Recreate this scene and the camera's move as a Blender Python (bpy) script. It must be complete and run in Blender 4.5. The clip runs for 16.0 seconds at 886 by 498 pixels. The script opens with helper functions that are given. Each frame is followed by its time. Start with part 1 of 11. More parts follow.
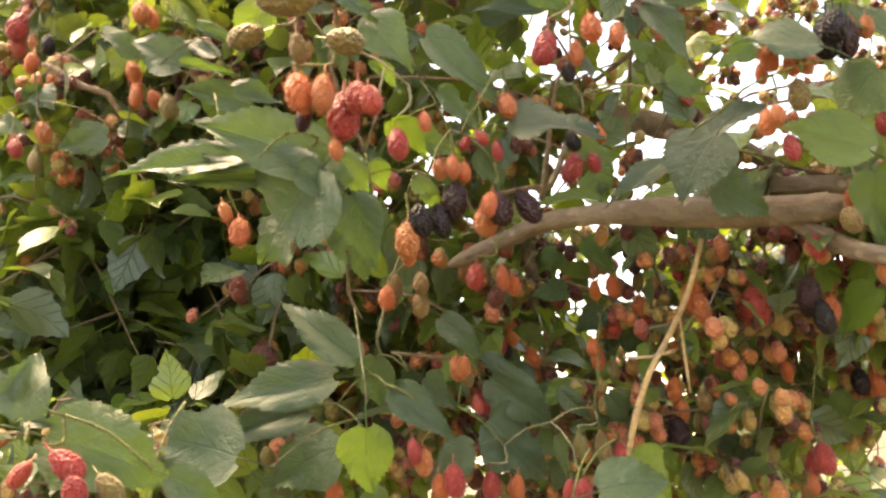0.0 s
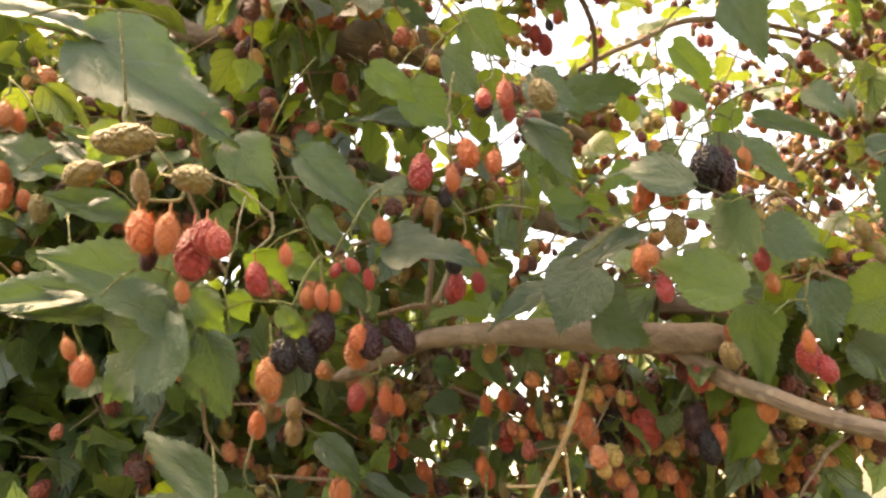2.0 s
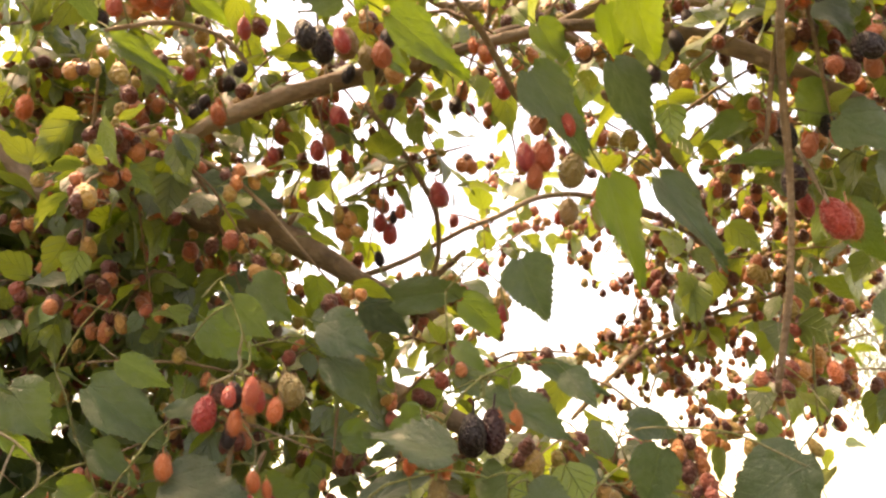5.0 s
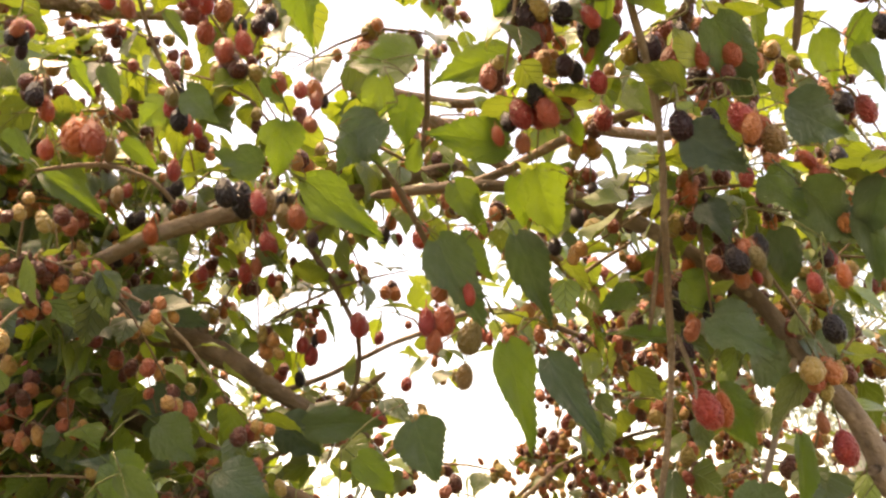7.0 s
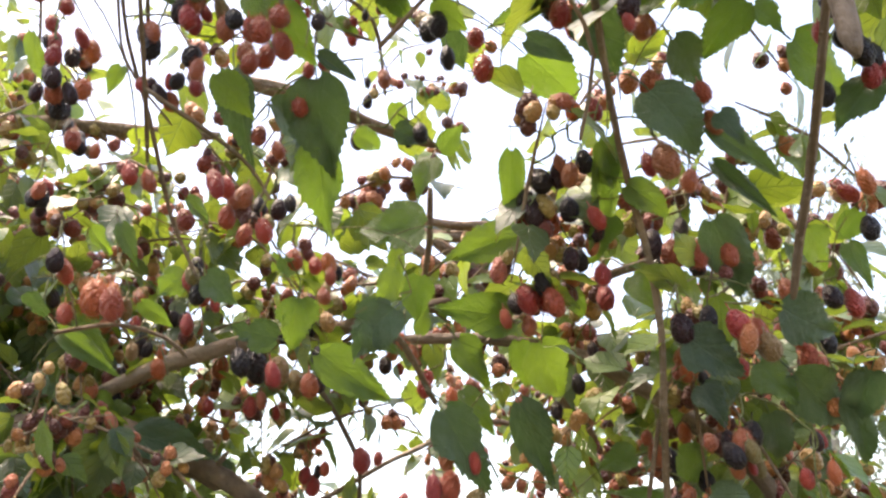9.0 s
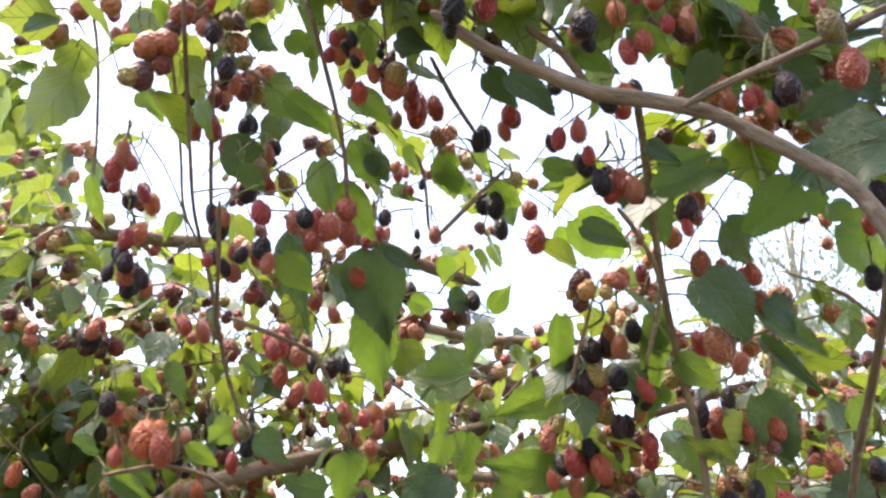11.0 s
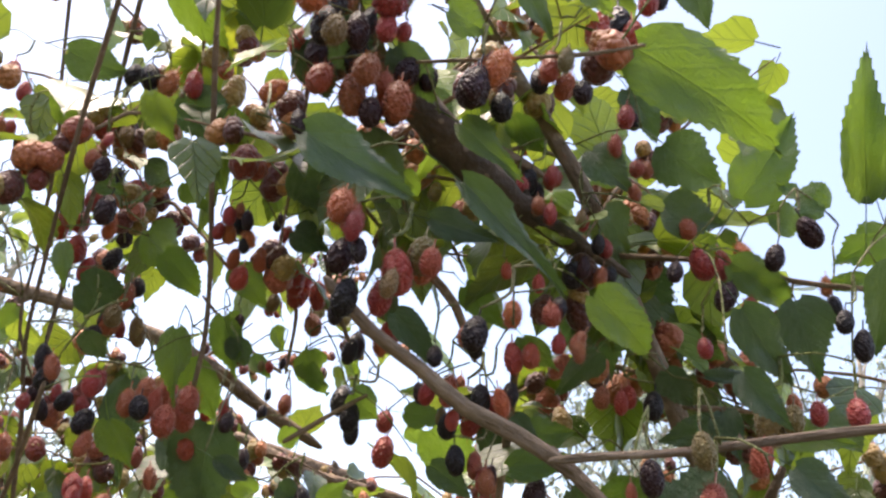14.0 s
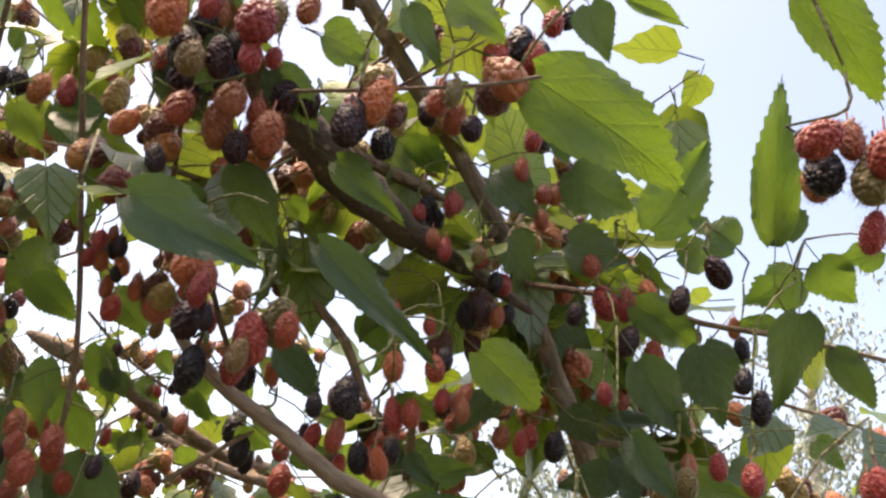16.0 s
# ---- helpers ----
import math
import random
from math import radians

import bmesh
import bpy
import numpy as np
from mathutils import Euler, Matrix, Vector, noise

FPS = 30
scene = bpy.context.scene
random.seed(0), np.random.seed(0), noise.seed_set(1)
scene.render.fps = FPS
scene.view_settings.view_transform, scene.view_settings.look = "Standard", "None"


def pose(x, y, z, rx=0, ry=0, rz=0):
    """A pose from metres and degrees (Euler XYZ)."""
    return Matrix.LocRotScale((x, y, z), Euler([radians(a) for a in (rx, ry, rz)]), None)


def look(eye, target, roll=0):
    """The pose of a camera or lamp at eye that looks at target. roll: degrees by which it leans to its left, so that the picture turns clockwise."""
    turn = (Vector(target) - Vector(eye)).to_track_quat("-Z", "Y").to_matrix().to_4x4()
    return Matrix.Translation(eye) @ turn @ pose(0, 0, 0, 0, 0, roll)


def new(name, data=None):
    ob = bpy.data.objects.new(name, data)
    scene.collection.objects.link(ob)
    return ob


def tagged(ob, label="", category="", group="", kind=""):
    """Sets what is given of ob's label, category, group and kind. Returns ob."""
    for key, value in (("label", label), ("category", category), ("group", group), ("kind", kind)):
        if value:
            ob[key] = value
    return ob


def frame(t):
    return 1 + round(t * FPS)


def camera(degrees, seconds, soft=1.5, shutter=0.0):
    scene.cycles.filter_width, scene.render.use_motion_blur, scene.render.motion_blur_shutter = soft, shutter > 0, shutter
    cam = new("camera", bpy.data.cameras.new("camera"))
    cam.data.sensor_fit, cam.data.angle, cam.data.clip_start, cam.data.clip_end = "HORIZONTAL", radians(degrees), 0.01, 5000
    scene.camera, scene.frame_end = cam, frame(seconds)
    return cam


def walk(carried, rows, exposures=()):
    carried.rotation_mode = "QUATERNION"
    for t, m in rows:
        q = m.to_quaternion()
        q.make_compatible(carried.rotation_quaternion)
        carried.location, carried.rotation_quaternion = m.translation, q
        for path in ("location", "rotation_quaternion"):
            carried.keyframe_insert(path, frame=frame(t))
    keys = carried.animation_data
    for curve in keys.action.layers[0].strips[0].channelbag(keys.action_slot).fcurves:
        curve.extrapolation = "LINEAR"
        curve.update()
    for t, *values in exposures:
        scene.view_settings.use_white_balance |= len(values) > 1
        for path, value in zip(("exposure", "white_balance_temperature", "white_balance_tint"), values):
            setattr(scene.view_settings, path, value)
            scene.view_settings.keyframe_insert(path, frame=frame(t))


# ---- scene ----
cam = camera(55.61, 16.0, soft=2.5)
PATH = [
    (0, (0.1654, 0.1628, 1.6625), (-0.2136, 2.0519, 2.1988), -7.15),
    (0.5, (0.1707, 0.1586, 1.6745), (-0.1897, 2.0399, 2.2496), -6.79),
    (1, (0.1908, 0.1643, 1.6915), (-0.1556, 2.0477, 2.2683), -7.43),
    (1.5, (0.2049, 0.1725, 1.7049), (-0.0966, 2.0582, 2.2992), -6.90),
    (2, (0.2145, 0.1795, 1.7135), (-0.0327, 2.0688, 2.3214), -7.61),
    (2.5, (0.2216, 0.1771, 1.7332), (-0.0089, 2.0641, 2.3546), -7.88),
    (3, (0.2281, 0.1693, 1.7554), (0.0165, 2.0424, 2.4237), -6.60),
    (3.5, (0.2487, 0.1659, 1.7752), (0.0548, 2.0428, 2.4382), -6.93),
    (4, (0.2837, 0.1662, 1.7898), (0.1202, 2.0410, 2.4669), -6.36),
    (4.2, (0.2940, 0.1594, 1.7951), (0.1378, 2.0351, 2.4716), -5.90),
    (6.3, (0.3754, 0.1095, 1.8530), (0.2932, 1.9730, 2.5746), -3.13),
    (6.5, (0.3789, 0.1011, 1.8609), (0.3003, 1.9605, 2.5935), -2.54),
    (7, (0.3857, 0.0835, 1.8800), (0.3243, 1.9358, 2.6318), -1.93),
    (7.5, (0.3851, 0.0663, 1.9028), (0.3384, 1.9075, 2.6824), -2.13),
    (8, (0.3847, 0.0515, 1.9241), (0.3379, 1.8864, 2.7186), -1.09),
    (8.5, (0.3804, 0.0423, 1.9452), (0.3508, 1.8831, 2.7264), -0.76),
    (9, (0.3709, 0.0227, 1.9660), (0.3589, 1.8561, 2.7650), -1.77),
    (9.2, (0.3689, 0.0147, 1.9742), (0.3386, 1.8394, 2.7926), -1.58),
    (11.3, (0.3446, -0.0230, 2.0508), (0.3233, 1.7670, 2.9428), -0.05),
    (11.5, (0.3462, -0.0236, 2.0611), (0.3552, 1.7587, 2.9684), 0.55),
    (12, (0.3514, -0.0409, 2.0810), (0.4086, 1.7037, 3.0573), 2.77),
    (12.5, (0.3446, -0.0569, 2.1041), (0.4549, 1.6798, 3.0897), 3.42),
    (13, (0.3423, -0.0705, 2.1142), (0.4998, 1.6318, 3.1521), 5.82),
    (13.5, (0.3423, -0.0619, 2.1218), (0.5321, 1.6422, 3.1513), 8.33),
    (14, (0.3403, -0.0481, 2.1320), (0.5715, 1.6675, 3.1337), 11.20),
    (14.5, (0.3396, -0.0443, 2.1486), (0.5954, 1.6975, 3.0976), 12.24),
    (15, (0.3477, -0.0490, 2.1664), (0.6144, 1.6981, 3.1026), 11.56),
    (15.5, (0.3567, -0.0491, 2.1764), (0.6500, 1.6958, 3.1087), 10.94),
    (16, (0.3656, -0.0465, 2.1817), (0.7161, 1.6868, 3.1159), 10.17),
]
walk(cam, [(t, look(eye, target, roll)) for t, eye, target, roll in PATH],
     exposures=[(0.0, 3.43, 11200, 19), (2.0, 3.28, 11600, 20), (4.0, 3.12, 13400, 27), (7.0, 2.72, 12400, 24), (9.0, 2.62, 8000, 18), (11.5, 2.72, 7300, 19), (13.0, 2.28, 7200, 18), (16.0, 1.95, 8600, 21)])
# ---------------------------------------------------------------- light
world = bpy.data.worlds.new("sky")
scene.world = world
world.use_nodes = True
wn = world.node_tree
sky = wn.nodes.new("ShaderNodeTexSky")
sky.sky_type = "NISHITA"
sky.sun_disc = False
sky.sun_elevation, sky.sun_rotation = radians(70), radians(-72)
sky.air_density, sky.dust_density, sky.ozone_density = 1.0, 1.7, 1.0
bg = wn.nodes["Background"]
bg.inputs[1].default_value = 0.12
wn.links.new(sky.outputs[0], bg.inputs[0])

sun_data = bpy.data.lights.new("sun", "SUN")
sun_data.energy, sun_data.angle, sun_data.color = 1.9, radians(30), (1.0, 0.95, 0.86)
sun = new("sun", sun_data)
sun.matrix_basis = look((-0.33, 0.11, 0.94), (0, 0, 0))


# ---------------------------------------------------------------- materials
def material(name):
    m = bpy.data.materials.new(name)
    m.use_nodes = True
    nt = m.node_tree
    return m, nt, nt.nodes["Principled BSDF"], nt.nodes["Material Output"]


def ramp(nt, source, stops, mode="LINEAR"):
    n = nt.nodes.new("ShaderNodeValToRGB")
    n.color_ramp.interpolation = mode
    els = n.color_ramp.elements
    while len(els) < len(stops):
        els.new(0.5)
    for el, (at, col) in zip(els, stops):
        el.position, el.color = at, (*col, 1)
    nt.links.new(source, n.inputs[0])
    return n.outputs[0]


def noise_of(nt, scale, detail=3.0, coords=None):
    n = nt.nodes.new("ShaderNodeTexNoise")
    n.inputs["Scale"].default_value, n.inputs["Detail"].default_value = scale, detail
    if coords is not None:
        nt.links.new(coords, n.inputs["Vector"])
    return n.outputs["Fac"]


def calc(nt, op, a, b=0.0, c=0.0):
    n = nt.nodes.new("ShaderNodeMath")
    n.operation = op
    for i, v in enumerate((a, b, c)):
        if isinstance(v, (int, float)):
            n.inputs[i].default_value = v
        else:
            nt.links.new(v, n.inputs[i])
    return n.outputs[0]


def blend(nt, fac, a, b, how="MIX"):
    n = nt.nodes.new("ShaderNodeMix")
    n.data_type, n.blend_type = "RGBA", how
    for i, v in ((0, fac), (6, a), (7, b)):
        if isinstance(v, (int, float)):
            n.inputs[i].default_value = v
        elif isinstance(v, tuple):
            n.inputs[i].default_value = (*v, 1)
        else:
            nt.links.new(v, n.inputs[i])
    return n.outputs[2]


def bump_of(nt, height, strength, distance):
    n = nt.nodes.new("ShaderNodeBump")
    n.inputs["Strength"].default_value, n.inputs["Distance"].default_value = strength, distance
    nt.links.new(height, n.inputs["Height"])
    return n.outputs[0]


def own_random(nt, single):
    """A number for each object, or for each island of a joined mesh."""
    if single:
        return nt.nodes.new("ShaderNodeObjectInfo").outputs["Random"]
    return nt.nodes.new("ShaderNodeNewGeometry").outputs["Random Per Island"]


def leaf_material(name, single, shades, glow, thin):
    m, nt, p, out = material(name)
    uv = nt.nodes.new("ShaderNodeUVMap").outputs[0]
    sep = nt.nodes.new("ShaderNodeSeparateXYZ")
    nt.links.new(uv, sep.inputs[0])
    across = calc(nt, "ABSOLUTE", calc(nt, "SUBTRACT", sep.outputs[0], 0.5))
    along = sep.outputs[1]
    midrib = calc(nt, "SUBTRACT", 1.0, calc(nt, "SMOOTH_MIN", calc(nt, "MULTIPLY", across, 60.0), 1.0, 0.2))
    ribs = calc(nt, "PINGPONG", calc(nt, "SUBTRACT", calc(nt, "MULTIPLY", along, 5.0), calc(nt, "MULTIPLY", calc(nt, "POWER", across, 0.8), 3.2)), 0.5)
    side = calc(nt, "SUBTRACT", 1.0, calc(nt, "MINIMUM", calc(nt, "MULTIPLY", ribs, 8.0), 1.0))
    vein = calc(nt, "MAXIMUM", midrib, calc(nt, "MULTIPLY", side, 0.55))
    rnd = own_random(nt, single)
    co = nt.nodes.new("ShaderNodeTexCoord").outputs["Object"]
    base = ramp(nt, rnd, shades)
    blotch = noise_of(nt, 45.0, 4.0, co)
    base = blend(nt, calc(nt, "MULTIPLY", blotch, 0.45), base, (0.055, 0.105, 0.03))
    base = blend(nt, calc(nt, "MULTIPLY", vein, 0.22), base, (0.15, 0.22, 0.09))
    # pale patches: leaf dust, with some of the sky's sheen painted in
    dust_sheen = ramp(nt, noise_of(nt, 7.0, 5.0, co), [(0.35, (0.0, 0.0, 0.0)), (0.75, (0.26, 0.26, 0.26))])
    base = blend(nt, dust_sheen, base, (0.17, 0.23, 0.165))
    spots = ramp(nt, noise_of(nt, 260.0, 1.0, co), [(0.0, (0, 0, 0)), (0.74, (0, 0, 0)), (0.78, (1, 1, 1))])
    base = blend(nt, calc(nt, "MULTIPLY", spots, 0.35), base, (0.38, 0.42, 0.33))
    nt.links.new(base, p.inputs["Base Color"])
    p.inputs["Roughness"].default_value = 0.34
    p.inputs["Specular IOR Level"].default_value = 0.65
    p.inputs["Sheen Weight"].default_value = 0.04
    p.inputs["Coat Weight"].default_value = 0.4
    p.inputs["Coat Roughness"].default_value = 0.36
    p.inputs["Sheen Roughness"].default_value = 0.45
    fine = noise_of(nt, 420.0, 3.0, co)
    h = calc(nt, "ADD", calc(nt, "MULTIPLY", vein, -0.8), calc(nt, "MULTIPLY", fine, 0.5))
    h = calc(nt, "ADD", h, calc(nt, "MULTIPLY", blotch, 1.2))
    h = calc(nt, "ADD", h, calc(nt, "MULTIPLY", noise_of(nt, 14.0, 2.0, co), 2.2))
    nrm = bump_of(nt, h, 0.8, 0.0020)
    nt.links.new(nrm, p.inputs["Normal"])
    tr = nt.nodes.new("ShaderNodeBsdfTranslucent")
    tint = blend(nt, 0.5, base, glow, "MIX")
    tint = blend(nt, calc(nt, "MULTIPLY", vein, 0.5), tint, (0.12, 0.2, 0.03))
    nt.links.new(tint, tr.inputs["Color"])
    nt.links.new(nrm, tr.inputs["Normal"])
    mix = nt.nodes.new("ShaderNodeMixShader")
    mix.inputs[0].default_value = thin
    nt.links.new(p.outputs[0], mix.inputs[1])
    nt.links.new(tr.outputs[0], mix.inputs[2])
    nt.links.new(mix.outputs[0], out.inputs["Surface"])
    return m


GREENS = [(0.0, (0.020, 0.054, 0.026)), (0.3, (0.030, 0.078, 0.034)), (0.65, (0.050, 0.110, 0.034)), (1.0, (0.085, 0.150, 0.032))]
LIMES = [(0.0, (0.075, 0.17, 0.03)), (0.6, (0.11, 0.225, 0.035)), (1.0, (0.20, 0.30, 0.045))]
leaf_dark = leaf_material("mulberry leaf", True, GREENS, (0.14, 0.27, 0.025), 0.24)
leaf_lime = leaf_material("young mulberry leaf", True, LIMES, (0.29, 0.46, 0.018), 0.44)
leaf_yellow = leaf_material("yellowing mulberry leaf", True, [(0.0, (0.20, 0.27, 0.03)), (1.0, (0.26, 0.30, 0.03))], (0.62, 0.66, 0.02), 0.6)
leaf_mass = leaf_material("mulberry foliage", False, GREENS[:3] + LIMES[1:], (0.36, 0.44, 0.012), 0.42)


def berry_material(name, single, shades, rough, hairy, grain=0.0):
    m, nt, p, out = material(name)
    rnd = own_random(nt, single)
    co = nt.nodes.new("ShaderNodeTexCoord").outputs["Object"]
    base = ramp(nt, rnd, shades, "LINEAR")
    base = blend(nt, calc(nt, "MULTIPLY", noise_of(nt, 130.0, 2.0, co), 0.5), base, shades[len(shades) // 2][1])
    base = blend(nt, calc(nt, "MULTIPLY", noise_of(nt, 500.0, 2.0, co), hairy), base, (0.60, 0.24, 0.09))
    nt.links.new(base, p.inputs["Base Color"])
    p.inputs["Roughness"].default_value = rough
    p.inputs["Specular IOR Level"].default_value = 0.35
    p.inputs["Sheen Weight"].default_value = min(0.25, hairy)
    p.inputs["Sheen Roughness"].default_value = 0.5
    if grain:
        cells = nt.nodes.new("ShaderNodeTexVoronoi")
        cells.inputs["Scale"].default_value = grain
        nt.links.new(co, cells.inputs["Vector"])
        lump = calc(nt, "SUBTRACT", 1.0, calc(nt, "POWER", cells.outputs["Distance"], 1.6))
        nt.links.new(bump_of(nt, lump, 0.9, 0.0022), p.inputs["Normal"])
    else:
        nt.links.new(bump_of(nt, noise_of(nt, 60.0, 2.0, co), 0.2, 0.01), p.inputs["Normal"])
        p.inputs["Subsurface Weight"].default_value = 0.35 if hairy else 0.0
        p.inputs["Subsurface Radius"].default_value = (1.0, 0.35, 0.15)
        p.inputs["Subsurface Scale"].default_value = 0.2
    return m


ORANGE = [(0.0, (0.64, 0.13, 0.03)), (0.4, (0.56, 0.075, 0.024)), (0.7, (0.52, 0.15, 0.04)), (1.0, (0.62, 0.085, 0.02))]
RED = [(0.0, (0.48, 0.032, 0.034)), (0.5, (0.34, 0.02, 0.026)), (1.0, (0.56, 0.06, 0.04))]
BLACK = [(0.0, (0.006, 0.004, 0.006)), (0.5, (0.011, 0.004, 0.006)), (1.0, (0.035, 0.006, 0.009))]
DULL = [(0.0, (0.46, 0.11, 0.045)), (0.4, (0.36, 0.13, 0.05)), (0.7, (0.48, 0.075, 0.04)), (1.0, (0.34, 0.065, 0.035))]
UNRIPE = [(0.0, (0.135, 0.13, 0.028)), (0.5, (0.20, 0.11, 0.03)), (1.0, (0.10, 0.125, 0.025))]
berry_mats = {
    "o": berry_material("unripe orange berry", True, ORANGE, 0.5, 0.2),
    "r": berry_material("red berry", True, RED, 0.34, 0.1),
    "k": berry_material("ripe black berry", True, BLACK, 0.3, 0.0),
    "b": berry_material("half-ripe brownish berry", True, DULL, 0.42, 0.06),
    "g": berry_material("green berry", True, UNRIPE, 0.5, 0.2),
}
MIXED = [(0.0, (0.22, 0.23, 0.06)), (0.2, (0.38, 0.28, 0.09)), (0.38, (0.54, 0.20, 0.07)), (0.56, (0.42, 0.12, 0.07)),
         (0.66, (0.22, 0.035, 0.03)), (0.72, (0.08, 0.014, 0.018)), (0.82, (0.010, 0.005, 0.008)), (1.0, (0.012, 0.006, 0.009))]
berry_mass = berry_material("mulberries of all ripeness", False, MIXED, 0.46, 0.12, 330.0)


def bark_material(name, pale, dark, scale):
    m, nt, p, out = material(name)
    co = nt.nodes.new("ShaderNodeTexCoord").outputs["Object"]
    big, small = noise_of(nt, 9.0 * scale, 5.0, co), noise_of(nt, 90.0 * scale, 4.0, co)
    base = ramp(nt, big, [(0.3, dark), (0.55, pale), (0.75, tuple(c * 1.25 for c in pale))])
    base = blend(nt, calc(nt, "MULTIPLY", small, 0.6), base, dark)
    dots = nt.nodes.new("ShaderNodeTexVoronoi")
    dots.inputs["Scale"].default_value = 75.0 * scale
    nt.links.new(co, dots.inputs["Vector"])
    lent = ramp(nt, dots.outputs["Distance"], [(0.0, (1, 1, 1)), (0.16, (1, 1, 1)), (0.24, (0, 0, 0))])
    base = blend(nt, calc(nt, "MULTIPLY", lent, 0.45), base, (0.40, 0.31, 0.23))
    nt.links.new(base, p.inputs["Base Color"])
    p.inputs["Roughness"].default_value = 0.85
    uv = nt.nodes.new("ShaderNodeMapping")
    uv.inputs["Scale"].default_value = (5.0, 45.0, 1.0)
    nt.links.new(nt.nodes.new("ShaderNodeUVMap").outputs[0], uv.inputs["Vector"])
    streak = noise_of(nt, 1.0, 6.0, uv.outputs[0])
    base = blend(nt, ramp(nt, streak, [(0.48, (0, 0, 0)), (0.72, (0.7, 0.7, 0.7))]), base, tuple(c * 0.6 for c in dark))
    base = blend(nt, ramp(nt, noise_of(nt, 5.0 * scale, 3.0, co), [(0.5, (0, 0, 0)), (0.7, (0.6, 0.6, 0.6))]), base, (0.34, 0.27, 0.205))
    nt.links.new(base, p.inputs["Base Color"])
    h = calc(nt, "ADD", calc(nt, "MULTIPLY", small, 1.0), calc(nt, "MULTIPLY", big, 1.0))
    h = calc(nt, "ADD", h, calc(nt, "MULTIPLY", streak, -0.8))
    nt.links.new(bump_of(nt, h, 0.8, 0.006), p.inputs["Normal"])
    return m


bark = bark_material("mulberry bark", (0.265, 0.19, 0.135), (0.10, 0.066, 0.045), 1.0)
old_bark = bark_material("old flaking bark", (0.15, 0.105, 0.075), (0.05, 0.034, 0.025), 1.4)
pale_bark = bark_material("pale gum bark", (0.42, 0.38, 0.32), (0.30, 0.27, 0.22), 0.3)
twig_bark = bark_material("twig bark", (0.27, 0.18, 0.11), (0.13, 0.085, 0.055), 2.0)
green_stem = bark_material("green stalk", (0.16, 0.18, 0.055), (0.10, 0.11, 0.04), 3.0)
straw = bark_material("dry straw", (0.50, 0.33, 0.16), (0.30, 0.18, 0.09), 3.0)

ground_mat, nt, p, out = material("dry grass and soil")
co = nt.nodes.new("ShaderNodeTexCoord").outputs["Object"]
nt.links.new(ramp(nt, noise_of(nt, 1.3, 8.0, co), [(0.3, (0.05, 0.06, 0.022)), (0.5, (0.075, 0.07, 0.035)), (0.7, (0.11, 0.09, 0.055))]), p.inputs["Base Color"])
p.inputs["Roughness"].default_value = 0.95
nt.links.new(bump_of(nt, noise_of(nt, 30.0, 6.0, co), 0.8, 0.05), p.inputs["Normal"])


# ---------------------------------------------------------------- meshes
def mesh_of(name, verts, faces, mat, uvs=None, smooth=True):
    me = bpy.data.meshes.new(name)
    me.from_pydata([tuple(v) for v in verts], [], [tuple(f) for f in faces])
    if uvs is not None:
        layer = me.uv_layers.new(name="UVMap")
        idx = np.empty(len(me.loops), dtype=np.int32)
        me.loops.foreach_get("vertex_index", idx)
        layer.data.foreach_set("uv", np.asarray(uvs, dtype=np.float32)[idx].ravel())
    if smooth:
        me.polygons.foreach_set("use_smooth", np.ones(len(me.polygons), dtype=bool))
    if mat:
        me.materials.append(mat)
    me.update()
    return me


WIDTH_AT = (0.0, 0.05, 0.12, 0.22, 0.34, 0.48, 0.62, 0.74, 0.84, 0.92, 1.0)
WIDTH = (0.24, 0.66, 0.92, 1.0, 0.95, 0.77, 0.52, 0.30, 0.145, 0.06, 0.0)


